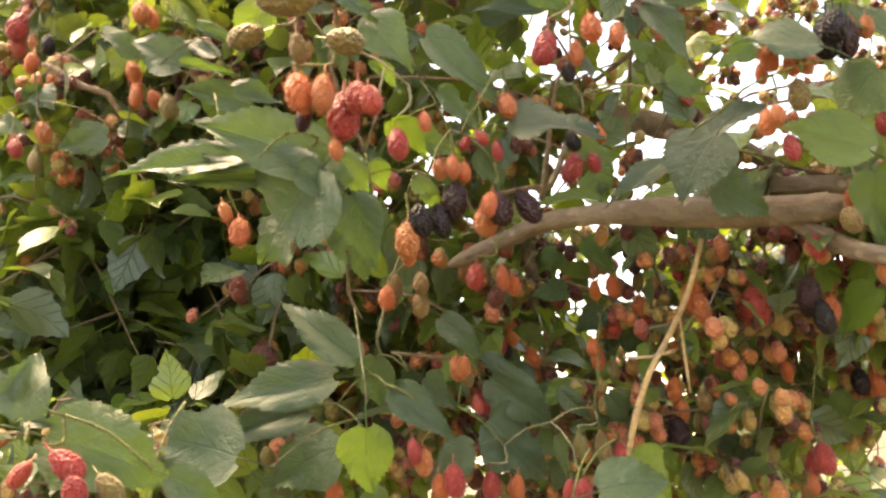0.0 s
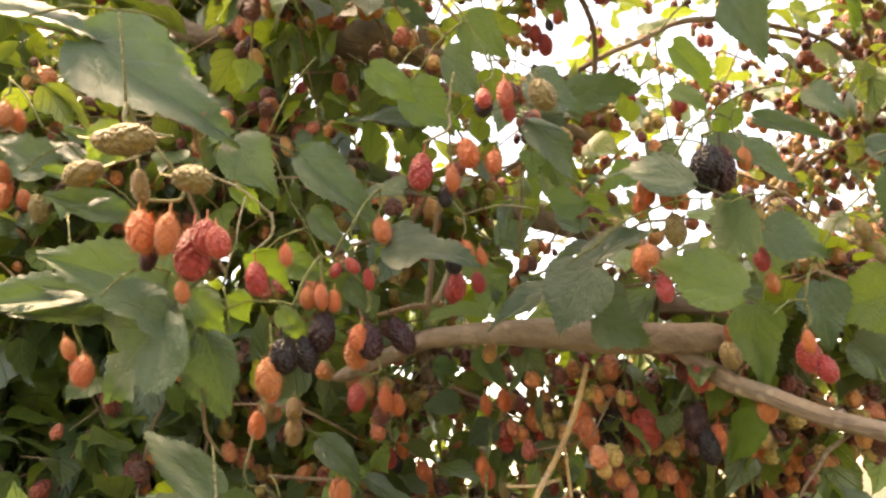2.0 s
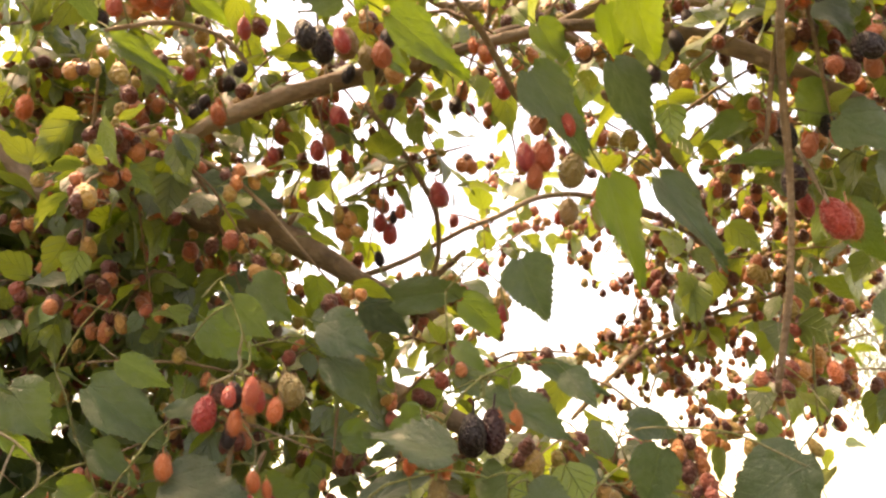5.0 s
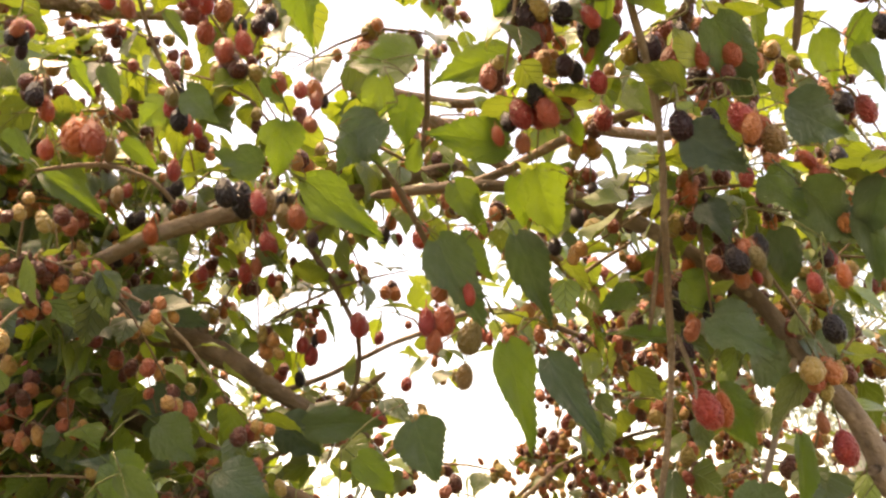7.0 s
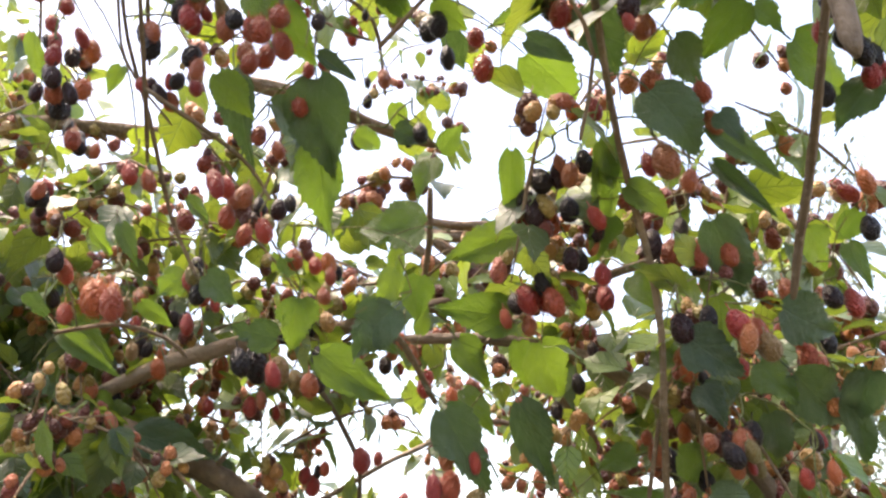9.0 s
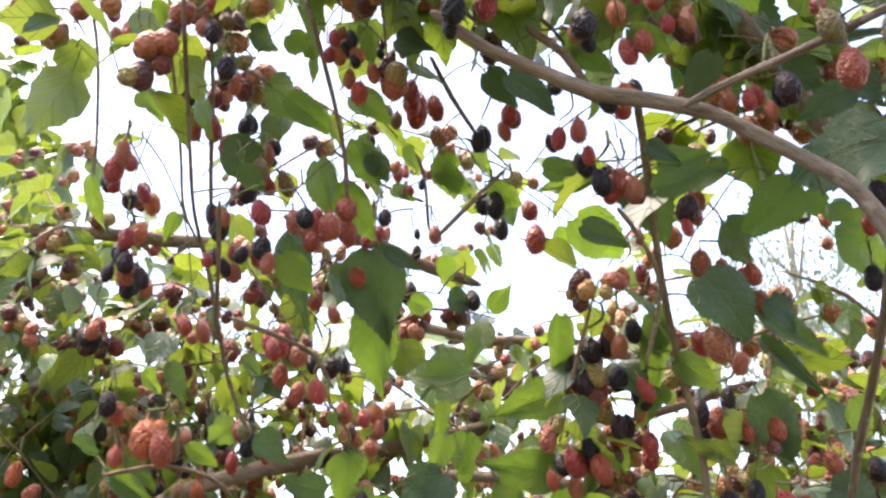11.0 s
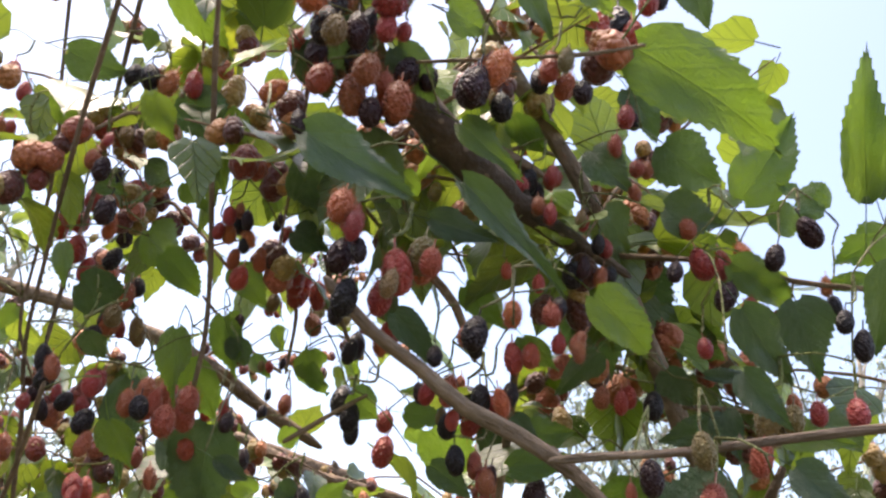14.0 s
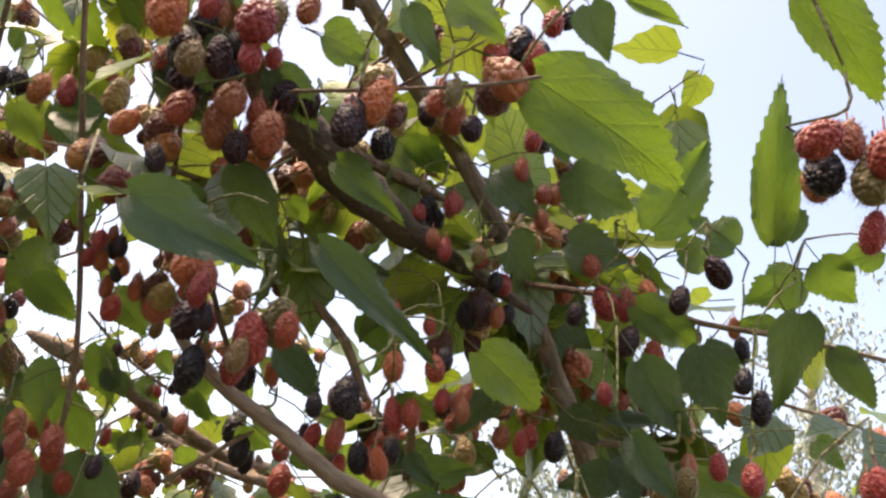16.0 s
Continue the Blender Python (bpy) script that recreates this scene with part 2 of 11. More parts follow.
def leaf_shape(stations, lobes, fold, droop, twist, wave, seed, ratio=0.74, cols=(-1.0, -0.7, -0.35, 0.0, 0.35, 0.7, 1.0), bite=1.0):
    """A coarsely toothed heart-shaped mulberry leaf, 1 long from the stalk's joint to the tip; x across, y along, z its upper side."""
    rng = random.Random(seed)
    verts, faces, uvs = [], [], []
    phase, skew = rng.uniform(0, 6.28), rng.uniform(-0.05, 0.05)
    sway = {side: [(rng.uniform(0.02, 0.055), rng.uniform(4, 7), rng.uniform(0, 6.28)), (rng.uniform(0.015, 0.04), rng.uniform(10, 16), rng.uniform(0, 6.28))] for side in (-1, 0, 1)}
    notch = {side: (rng.uniform(0.40, 0.54), lobes * rng.uniform(0.3, 1.2)) for side in (-1, 0, 1)}
    for i in range(stations + 1):
        u = i / stations
        whole = 0.5 * ratio * float(np.interp(u, WIDTH_AT, WIDTH))
        size = (0.25 + 0.95 * rng.random()) * (0.06 < u < 0.95) * (0.45 + 0.55 * min(1.0, whole / (0.3 * ratio)))
        tooth = (0.019 if i % 2 else -0.010) * bite * size
        for c in cols:
            edge, s = abs(c), (c > 0) - (c < 0)
            at, cut = notch[s]
            half = whole * (1 - cut * math.exp(-((u - at) / 0.07) ** 2)) if cut else whole
            half *= 1 + sum(a * math.sin(k * u + ph) for a, k, ph in sway[s])
            x = c * (half + (tooth if edge == 1 else 0)) + skew * math.sin(u * 3.1)
            y = u - (0.10 * edge ** 2 * max(0.0, 1 - u * 4)) + (0.03 * bite * size if i % 2 and edge == 1 else 0) + 0.05 * edge * (u < 0.9)
            z = fold * abs(x) - droop * (u ** 2) + wave * edge ** 2 * math.sin(u * 9 + phase + (1.7 if c > 0 else 0)) - 0.35 * fold * edge ** 4 * half
            z += 0.010 * math.sin(31.4 * (u - 0.42 * edge * half / ratio)) * edge * (1 - u) + 0.012 * math.sin(7 * u + 5 * c + phase)
            a = twist * u
            verts.append((x * math.cos(a) - z * math.sin(a) * 0.6, y, z * math.cos(a) + x * math.sin(a)))
            uvs.append((0.5 + 0.5 * c * half / (0.5 * ratio), u))
    n = len(cols)
    for i in range(stations):
        for j in range(n - 1):
            k = i * n + j
            faces.append((k, k + 1, k + n + 1, k + n))
    # stalk
    b = len(verts)
    joints = 4 if stations > 20 else 2
    for s in range(joints):
        y, z = -0.36 * s / (joints - 1), -0.108 * (s / (joints - 1)) ** 2
        for a in (90, 210, 330):
            r = 0.013
            verts.append((r * math.cos(radians(a)), y, z + r * math.sin(radians(a)) - 0.012))
            uvs.append((0.5, 0.5))
    for s in range(joints - 1):
        for a in range(3):
            k = b + 3 * s
            faces.append((k + a, k + (a + 1) % 3, k + 3 + (a + 1) % 3, k + 3 + a))
    return verts, faces, uvs


def berry_shape(around, rings, grains, long, seed, hairs=0, size=1.0):
    """A mulberry hanging along -z from the origin, 1 long: an oblong core set all over with round juicy grains."""
    rng = random.Random(seed)
    bend = rng.uniform(-0.08, 0.08)
    half = 0.5 / long

    def place(d, k):
        w = half * k * (1 - 0.10 * d[2])
        return np.array((d[0] * w + bend * (0.25 - (0.5 * d[2]) ** 2), d[1] * w, -0.5 + d[2] * 0.5 * k))

    verts, faces, P = [], [], []
    for i in range(7):
        th = math.pi * i / 6
        for q in range(8):
            ph = math.pi * q / 4
            verts.append(tuple(place((math.sin(th) * math.cos(ph), math.sin(th) * math.sin(ph), math.cos(th)), 0.975)))
    for i in range(6):
        for q in range(8):
            a, c = i * 8 + q, i * 8 + (q + 1) % 8
            faces.append((a, a + 8, c + 8, c))
    dome = size * 1.22 * math.sqrt(math.pi * half * half * 4 * (0.35 + 0.65 * long) / grains / math.pi)
    for g in range(grains):
        z = max(-0.995, min(0.995, 1 - 2 * (g + 0.5 + rng.uniform(-2.2, 2.2)) / grains))
        a = g * 2.39996 + rng.uniform(-0.28, 0.28)
        r = math.sqrt(max(0.0, 1 - z * z))
        d = np.array((r * math.cos(a), r * math.sin(a), z))
        P.append(d)
        out = np.array((d[0] / half, d[1] / half, d[2] / 0.5))
        out /= np.linalg.norm(out)
        side = np.cross(out, (0.31, 0.17, 0.93))
        side /= np.linalg.norm(side)
        up = np.cross(out, side)
        r0 = dome * rng.uniform(0.90, 0.99)
        mid = place(d, 1.0) - out * dome * rng.uniform(0.36, 0.46)
        b = len(verts)
        verts.append(tuple(mid + out * r0 * 0.58))
        for ring in range(rings):
            th = radians(105) * (ring + 1) / rings
            for q in range(around):
                ph = 2 * math.pi * (q + 0.5 * (ring % 2)) / around
                verts.append(tuple(mid + r0 * (out * 0.58 * math.cos(th) + (side * math.cos(ph) + up * math.sin(ph)) * math.sin(th))))
        for q in range(around):
            faces.append((b, b + 1 + q, b + 1 + (q + 1) % around))
            for ring in range(rings - 1):
                k = b + 1 + ring * around
                faces.append((k + q, k + around + q, k + around + (q + 1) % around, k + (q + 1) % around))
    for h in range(hairs):
        d = P[rng.randrange(grains)] + np.array([rng.gauss(0, 0.12) for _ in range(3)])
        d /= np.linalg.norm(d)
        root = place(d, 1.0)
        tip = root + np.array((d[0], d[1], d[2])) * rng.uniform(0.06, 0.17) + np.array([rng.gauss(0, 0.04) for _ in range(3)])
        side = np.cross(d, (0.3, 0.2, 1.0))
        side *= 0.005 / (np.linalg.norm(side) + 1e-6)
        b = len(verts)
        verts += [tuple(root - side), tuple(root + side), tuple(tip)]
        faces.append((b, b + 1, b + 2))
    # stalk
    b = len(verts)
    for s, z in enumerate((-0.04, 0.12, 0.30)):
        for a in (90, 210, 330):
            verts.append((0.03 * math.cos(radians(a)) + 0.02 * s, 0.03 * math.sin(radians(a)), z))
    for s in range(2):
        for a in range(3):
            k = b + 3 * s
            faces.append((k + a, k + 3 + a, k + 3 + (a + 1) % 3, k + (a + 1) % 3))
    return verts, faces


def small_berry(around, rings, grains, long, seed):
    """A small lumpy mulberry in one closed piece."""
    rng = random.Random(seed)
    P = np.array([(math.sqrt(1 - z * z) * math.cos(g * 2.4), math.sqrt(1 - z * z) * math.sin(g * 2.4), z)
                  for g, z in ((g, 1 - 2 * (g + 0.5) / grains) for g in range(grains))])
    verts, faces = [], []
    for i in range(rings + 1):
        th = math.pi * i / rings
        for j in range(around):
            ph = 2 * math.pi * (j + 0.5 * (i % 2)) / around
            d = np.array((math.sin(th) * math.cos(ph), math.sin(th) * math.sin(ph), math.cos(th)))
            lift = 1.08 - 0.35 * math.sqrt(((P - d) ** 2).sum(1).min()) + rng.uniform(-0.03, 0.03)
            w = 0.5 / long * lift * (1 - 0.1 * d[2])
            verts.append((d[0] * w, d[1] * w, -0.5 + d[2] * 0.5 * lift))
    for i in range(rings):
        for j in range(around):
            a, c = i * around + j, i * around + (j + 1) % around
            faces.append((a, a + around, c + around, c))
    b = len(verts)
    verts += [(0.04, 0, -0.05), (-0.03, 0.03, -0.05), (-0.03, -0.03, -0.05), (0.05, 0, 0.3)]
    faces += [(b, b + 1, b + 3), (b + 1, b + 2, b + 3), (b + 2, b, b + 3)]
    return verts, faces


def smooth_line(points, step):
    """Points along a smooth curve through the given ones; each is x, y, z, radius."""
    P = [np.array(q, dtype=float) for q in points]
    P = [2 * P[0] - P[1]] + P + [2 * P[-1] - P[-2]]
    out = []
    for i in range(1, len(P) - 2):
        n = max(2, int(np.linalg.norm(P[i + 1][:3] - P[i][:3]) / step))
        for k in range(n):
            t = k / n
            a, b, c, d = P[i - 1], P[i], P[i + 1], P[i + 2]
            out.append(0.5 * (2 * b + (c - a) * t + (2 * a - 5 * b + 4 * c - d) * t * t + (3 * b - a - 3 * c + d) * t ** 3))
    out.append(P[-2])
    for q in out:
        q[3] = max(q[3], 0.0004)
    return out


def tube(points, step, sides, rough=0.08, seed=0):
    """A bark-covered tube along the points, with swellings."""
    line = smooth_line(points, step)
    verts, faces = [], []
    side = None
    for i, q in enumerate(line):
        d = Vector(line[min(i + 1, len(line) - 1)][:3]) - Vector(line[max(i - 1, 0)][:3])
        d.normalize()
        side = d.orthogonal().normalized() if side is None else (side - d * side.dot(d)).normalized()
        up = d.cross(side)
        for j in range(sides):
            a = 2 * math.pi * j / sides
            way = side * math.cos(a) + up * math.sin(a)
            at = Vector(q[:3]) + way * q[3]
            r = q[3] * (1 + rough * noise.noise(at * (0.7 / max(q[3], 0.004)) + Vector((seed, 0, 0))) + rough * 0.8 * noise.noise(at * 14 + Vector((seed, 5, 0))))
            verts.append(tuple(Vector(q[:3]) + way * r))
    for i in range(len(line) - 1):
        for j in range(sides):
            a, b = i * sides + j, i * sides + (j + 1) % sides
            faces.append((a, b, b + sides, a + sides))
    faces.append(tuple(range(sides))[::-1])
    faces.append(tuple(range(len(verts) - sides, len(verts))))
    return verts, faces


# leaf and fruit forms shared by all
LEAVES = [leaf_shape(28, 0.0, 0.30, 0.14, 0.15, 0.035, 1, 0.80), leaf_shape(28, 0.16, 0.20, 0.26, -0.2, 0.05, 2, 0.90),
          leaf_shape(28, 0.0, 0.42, 0.08, 0.1, 0.025, 3, 0.68), leaf_shape(34, 0.55, 0.24, 0.16, 0.0, 0.04, 4, 1.0),
          leaf_shape(28, 0.10, 0.12, 0.34, 0.35, 0.06, 5, 0.76), leaf_shape(28, 0.0, 0.65, 0.20, -0.1, 0.03, 6, 0.84)]
LEAVES += [leaf_shape(26, 0.12, 0.24, 0.20, -0.15, 0.05, 7, 0.84, bite=1.3), leaf_shape(24, 0.22, 0.16, 0.22, 0.2, 0.06, 8, 0.88, bite=1.4),
           leaf_shape(30, 0.0, 0.36, 0.12, -0.1, 0.035, 9, 0.70, bite=1.2), leaf_shape(30, 0.45, 0.20, 0.20, 0.1, 0.05, 10, 0.96, bite=1.2),
           leaf_shape(24, 0.05, 0.16, 0.28, -0.3, 0.07, 11, 0.78, bite=1.4), leaf_shape(26, 0.0, 0.5, 0.24, 0.15, 0.04, 12, 0.84, bite=1.2)]
leaf_meshes = {}
for key, mat in (("d", leaf_dark), ("l", leaf_lime), ("y", leaf_yellow)):
    leaf_meshes[key] = [mesh_of("leaf", *f[:2], mat, f[2]) for f in LEAVES]
berry_meshes = {k: [] for k in "orkgb"}
for k, hair in (("o", 170), ("b", 120), ("r", 60), ("k", 12), ("g", 90)):
    for s, long in enumerate((1.55, 1.8, 1.4) if k != "g" else (1.6, 1.9, 1.4)):
        f = berry_shape(6, 2, 140, long, s + 11, int(hair * 3.2), 1.0)
        berry_meshes[k].append(mesh_of("berry", *f, berry_mats[k]))

# ---------------------------------------------------------------- the tree
tree = tagged(new("mulberry_tree"), "spreading mulberry tree laden with ripening red and black berries", "tree", kind="thing")


def part(name, data, parent, m=None, label=""):
    ob = new(name, data)
    ob.parent = parent
    if m is not None:
        ob.matrix_basis = m
    if label:
        ob["label"] = label
    return ob


def drawn_out(end, before):
    """The thin broken-off tip past the end of a limb."""
    a, b = Vector(end[:3]), Vector(before[:3])
    return (*(a + (a - b).normalized() * end[3] * 2.4), end[3] * 0.3)


def limb(*points, name="limb", mat=None, sides=14, step=0.012, rough=0.16, label="", spurs=True):
    """A limb with its knots and short dead spurs."""
    seed = len(tree.children)
    rng = random.Random(seed)
    points = [drawn_out(points[0], points[1]), *points, drawn_out(points[-1], points[-2])]
    v, f = tube(points, step, sides, rough, seed)
    uvs = [((k % sides) / sides, (k // sides) * step) for k in range(len(v))]
    if spurs:
        line = smooth_line(points, step)
        for i in range(3, len(line) - 3):
            if rng.random() > 0.20:
                continue
            at, r = Vector(line[i][:3]), line[i][3]
            way = Vector([rng.gauss(0, 1) for _ in range(3)]).normalized()
            reach = r * rng.uniform(1.15, 2.0)
            mid = at + way * reach
            sv, sf = tube([(*at, r * 0.7), (*mid, r * rng.uniform(0.25, 0.5)), (*(mid + way * r * rng.uniform(0.1, 0.6)), r * 0.12)], r * 0.8, 6, 0.2, i)
            b0 = len(v)
            v += sv
            f += [tuple(n + b0 for n in q) for q in sf]
            uvs += [((k % 6) / 6, i * step) for k in range(len(sv))]
    return part(name, mesh_of(name, v, f, mat or bark, uvs), tree, None, label)


def twig(*points):
    return limb(*points, name="twig", mat=twig_bark, sides=7, step=0.012, rough=0.22)


def shoot(root, end, thick):
    """A thin bowed shoot from the wood to a leaf or a fruit stalk."""
    a, b = Vector(root), Vector(end)
    mid = (a + b) / 2 + Vector((0, 0, 0.10 * (b - a).length))
    v, f = tube([(*a, thick * 1.3), (*mid, thick * 1.1), (*b, thick)], 0.012, 5, 0.2, 1)
    return part("shoot", mesh_of("shoot", v, f, green_stem), tree)


def axes(y, z):
    y = Vector(y).normalized()
    x = y.cross(Vector(z)).normalized()
    return x, y, x.cross(y)


def frame_at(at, x, y, z, s):
    m = Matrix.Identity(4)
    for i, c in enumerate((x, y, z)):
        for r in range(3):
            m[r][i] = c[r] * s[i]
    for r in range(3):
        m[r][3] = at[r]
    return m


def leaf(base, tip, face, wide=1.0, form=0, hue="d"):
    """A leaf from where its stalk joins to its tip, its upper side towards face."""
    y = Vector(tip) - Vector(base)
    n = y.length
    return part("leaf", leaf_meshes[hue][form + 6 * (int(abs(base[0] + tip[2]) * 1000) % 2)], tree, frame_at(base, *axes(y, face), (n * wide, n, n)))


def cluster(at, *berries):
    """Berries on short stalks round a knot of a twig; each is hue, shift, length and the way it hangs."""
    stalk = None
    for i, (hue, dx, dy, dz, size, lx, ly, lz) in enumerate(berries):
        size *= 0.9
        top = Vector(at) + Vector((dx, dy, dz))
        z = -Vector((lx, ly, lz)).normalized()
        x = z.orthogonal().normalized()
        if stalk is None:
            v, f = tube([(at[0], at[1], at[2] + 0.012, size * 0.05), (at[0], at[1], at[2], size * 0.05), (*(top + z * size * 0.3), size * 0.035)], 0.004, 5, 0.1)
            stalk = part("fruit_stalk", mesh_of("fruit_stalk", v, f, green_stem), tree)
        part("berry", berry_meshes[hue][(i * 7 + int(size * 1e5)) % 3], stalk, frame_at(top, x, z.cross(x), z, (size, size, size)))


# joined foliage and fruit of the further twigs
class Mass:
    def __init__(self, forms):
        self.forms = [(np.array(f[0], dtype=np.float64), f[1], f[2] if len(f) > 2 else None) for f in forms]
        self.v, self.f, self.u, self.n = [], [], [], 0

    def add(self, k, m):
        v, f, u = self.forms[k % len(self.forms)]
        M = np.array(m)
        self.v.append(v @ M[:3, :3].T + M[:3, 3])
        self.f += [tuple(i + self.n for i in q) for q in f]
        if u is not None:
            self.u += u
        self.n += len(v)

    def build(self, name, mat, parent, label):
        me = mesh_of(name, np.concatenate(self.v), self.f, mat, self.u or None)
        ob = part(name, me, parent, None, label)
        ob["kind"] = "stuff"
        return ob


TRI = (-1.0, 0.0, 1.0)
leaf_stuff = Mass([leaf_shape(9, 0.0, 0.28, 0.14, 0.2, 0.03, 21, cols=TRI), leaf_shape(9, 0.0, 0.15, 0.26, -0.3, 0.04, 22, 0.84, cols=TRI),
                   leaf_shape(12, 0.40, 0.25, 0.12, 0.0, 0.03, 23, 0.92, cols=TRI), leaf_shape(9, 0.0, 0.5, 0.1, 0.1, 0.02, 24, 0.66, cols=TRI)])
fruit_stuff = Mass([small_berry(8, 6, 26, 1.35, 31), small_berry(8, 6, 28, 1.6, 32), small_berry(8, 6, 22, 1.2, 33)])
twig_v, twig_f = [], []
sprigs = random.Random(5)


def spray(points, leaves, fruits, leaf_long=0.075, fruit_long=0.022, thick=0.003, spread=1.0):
    """A thin twig through the points, with drooping leaves and hanging fruit along it."""
    rng = sprigs
    pts = [(*q, thick * (0.3, 1.0, 0.25)[min(i, 2)]) for i, q in enumerate(points)]
    line = smooth_line(pts, 0.02)
    v, f = tube(pts, 0.03, 5, 0.15, rng.random() * 9)
    b = len(twig_v)
    twig_v.extend(v)
    twig_f.extend(tuple(i + b for i in q) for q in f)
    for n in range(leaves + fruits):
        i = rng.randrange(len(line))
        at = Vector(line[i][:3])
        d = (Vector(line[min(i + 1, len(line) - 1)][:3]) - Vector(line[max(i - 1, 0)][:3])).normalized()
        out = Vector([rng.gauss(0, 1) for _ in range(3)])
        out = (out - d * out.dot(d)).normalized()
        if n < leaves:
            n_long = leaf_long * rng.uniform(0.55, 1.2)
            y = (out * 0.9 + d * rng.uniform(0.0, 0.7) + Vector((0, 0, -rng.uniform(0.1, 1.1)))).normalized()
            z = Vector((rng.gauss(0, 0.5), rng.gauss(0, 0.5) - 0.15, 1.0))
            base = at + (out * 0.8 + y * 0.3) * n_long * 0.4 * spread
            w = n_long * rng.uniform(0.8, 1.1)
            leaf_stuff.add(rng.randrange(4) if rng.random() < 0.4 else rng.choice((0, 1, 3)), frame_at(base, *axes(y, z), (w, n_long, n_long)))
        else:
            for _ in range(rng.choice((1, 2, 2, 3, 4))):
                s = fruit_long * rng.uniform(0.65, 1.2)
                o2 = (out + Vector([rng.gauss(0, 0.5) for _ in range(3)])).normalized()
                z = -(o2 * 0.35 + Vector((rng.gauss(0, 0.25), rng.gauss(0, 0.25), -1))).normalized()
                x = z.orthogonal().normalized()
                fruit_stuff.add(rng.randrange(3), frame_at(at + o2 * rng.uniform(0.005, 0.015) * spread, x, z.cross(x), z, (s, s, s)))


def thicket(at, across, up, deep, count, leaves, fruits, size=1.0):
    """Many leafy, fruiting twigs in one part of the crown, arching outwards and drooping."""
    rng = sprigs
    at, across, up, deep = Vector(at), Vector(across), Vector(up), Vector(deep)
    for _ in range(count):
        p = at + across * rng.uniform(-1, 1) + up * rng.uniform(-1, 1) + deep * rng.uniform(-1, 1)
        d = Vector((rng.gauss(0, 1), rng.gauss(0, 0.6), rng.gauss(0.1, 0.6))).normalized() * rng.uniform(0.06, 0.13) * min(1.0, size)
        drop = Vector((0, 0, -rng.uniform(0.01, 0.07) * min(1.0, size)))
        spray([tuple(p - d + drop * 0.3), tuple(p), tuple(p + d + drop)], leaves, fruits, 0.047 * size, 0.0205 * size, rng.uniform(0.0010, 0.0019))


# limbs and twigs
limb((0.062, 0.750, 1.819, 0.0054), (0.098, 0.740, 1.825, 0.0064), (0.125, 0.729, 1.829, 0.0071), (0.164, 0.720, 1.825, 0.0077), (0.207, 0.714, 1.817, 0.0099), (0.248, 0.707, 1.806, 0.0098), (0.296, 0.689, 1.795, 0.0091))
limb((0.279, 0.703, 1.797, 0.0060), (0.291, 0.695, 1.781, 0.0059), (0.305, 0.685, 1.766, 0.0057), (0.319, 0.673, 1.756, 0.0053), (0.347, 0.661, 1.737, 0.0052), (0.390, 0.648, 1.717, 0.0052), (0.445, 0.631, 1.682, 0.0051))
limb((0.272, 0.750, 1.833, 0.0053), (0.299, 0.743, 1.827, 0.0065), (0.330, 0.733, 1.817, 0.0064))
twig((0.098, 0.842, 1.851, 0.0053), (0.100, 0.853, 1.830, 0.0058), (0.097, 0.867, 1.804, 0.0048))
twig((-0.251, 0.705, 2.028, 0.0030), (-0.227, 0.717, 2.010, 0.0030), (-0.211, 0.724, 2.003, 0.0030), (-0.205, 0.733, 1.987, 0.0024), (-0.194, 0.752, 1.969, 0.0020))
twig((0.297, 0.852, 2.066, 0.0031), (0.262, 0.857, 2.042, 0.0031), (0.235, 0.858, 2.019, 0.0036), (0.211, 0.863, 2.006, 0.0031), (0.175, 0.867, 1.988, 0.0021))
twig((0.008, 0.731, 1.755, 0.0012), (0.029, 0.746, 1.751, 0.0012), (0.051, 0.758, 1.747, 0.0013))
twig((0.024, 0.596, 1.792, 0.0009), (0.017, 0.613, 1.774, 0.0010), (0.018, 0.629, 1.763, 0.0006))
twig((0.042, 0.566, 1.913, 0.0010), (0.043, 0.556, 1.924, 0.0010), (0.055, 0.556, 1.935, 0.0008))
twig((0.039, 0.561, 1.903, 0.0013), (0.033, 0.569, 1.892, 0.0013), (0.038, 0.599, 1.857, 0.0010))
twig((0.163, 0.659, 1.907, 0.0011), (0.152, 0.668, 1.902, 0.0011), (0.130, 0.708, 1.846, 0.0023))
twig((0.103, 0.672, 1.837, 0.0011), (0.123, 0.699, 1.846, 0.0019), (0.135, 0.717, 1.851, 0.0024), (0.153, 0.724, 1.888, 0.0020))
limb((-0.207, 0.663, 2.342, 0.0074), (-0.158, 0.703, 2.272, 0.0077), (-0.112, 0.731, 2.221, 0.0075), (-0.090, 0.751, 2.185, 0.0084), (-0.062, 0.775, 2.141, 0.0094), (-0.024, 0.781, 2.134, 0.0112), (0.011, 0.782, 2.140, 0.0102), (0.054, 0.787, 2.134, 0.0130), (0.081, 0.797, 2.115, 0.0199), (0.116, 0.811, 2.106, 0.0160), (0.134, 0.818, 2.098, 0.0134), (0.174, 0.837, 2.074, 0.0105), (0.202, 0.854, 2.056, 0.0085), (0.236, 0.876, 2.038, 0.0072), (0.268, 0.904, 2.026, 0.0063))
limb((0.202, 0.854, 2.056, 0.0028), (0.244, 0.881, 2.077, 0.0026), (0.300, 0.911, 2.113, 0.0027), (0.335, 0.933, 2.132, 0.0029), (0.379, 0.958, 2.158, 0.0029), (0.423, 0.980, 2.166, 0.0030), (0.474, 0.985, 2.150, 0.0030), (0.526, 0.986, 2.118, 0.0026), (0.577, 0.995, 2.060, 0.0023), name="twig", sides=7)
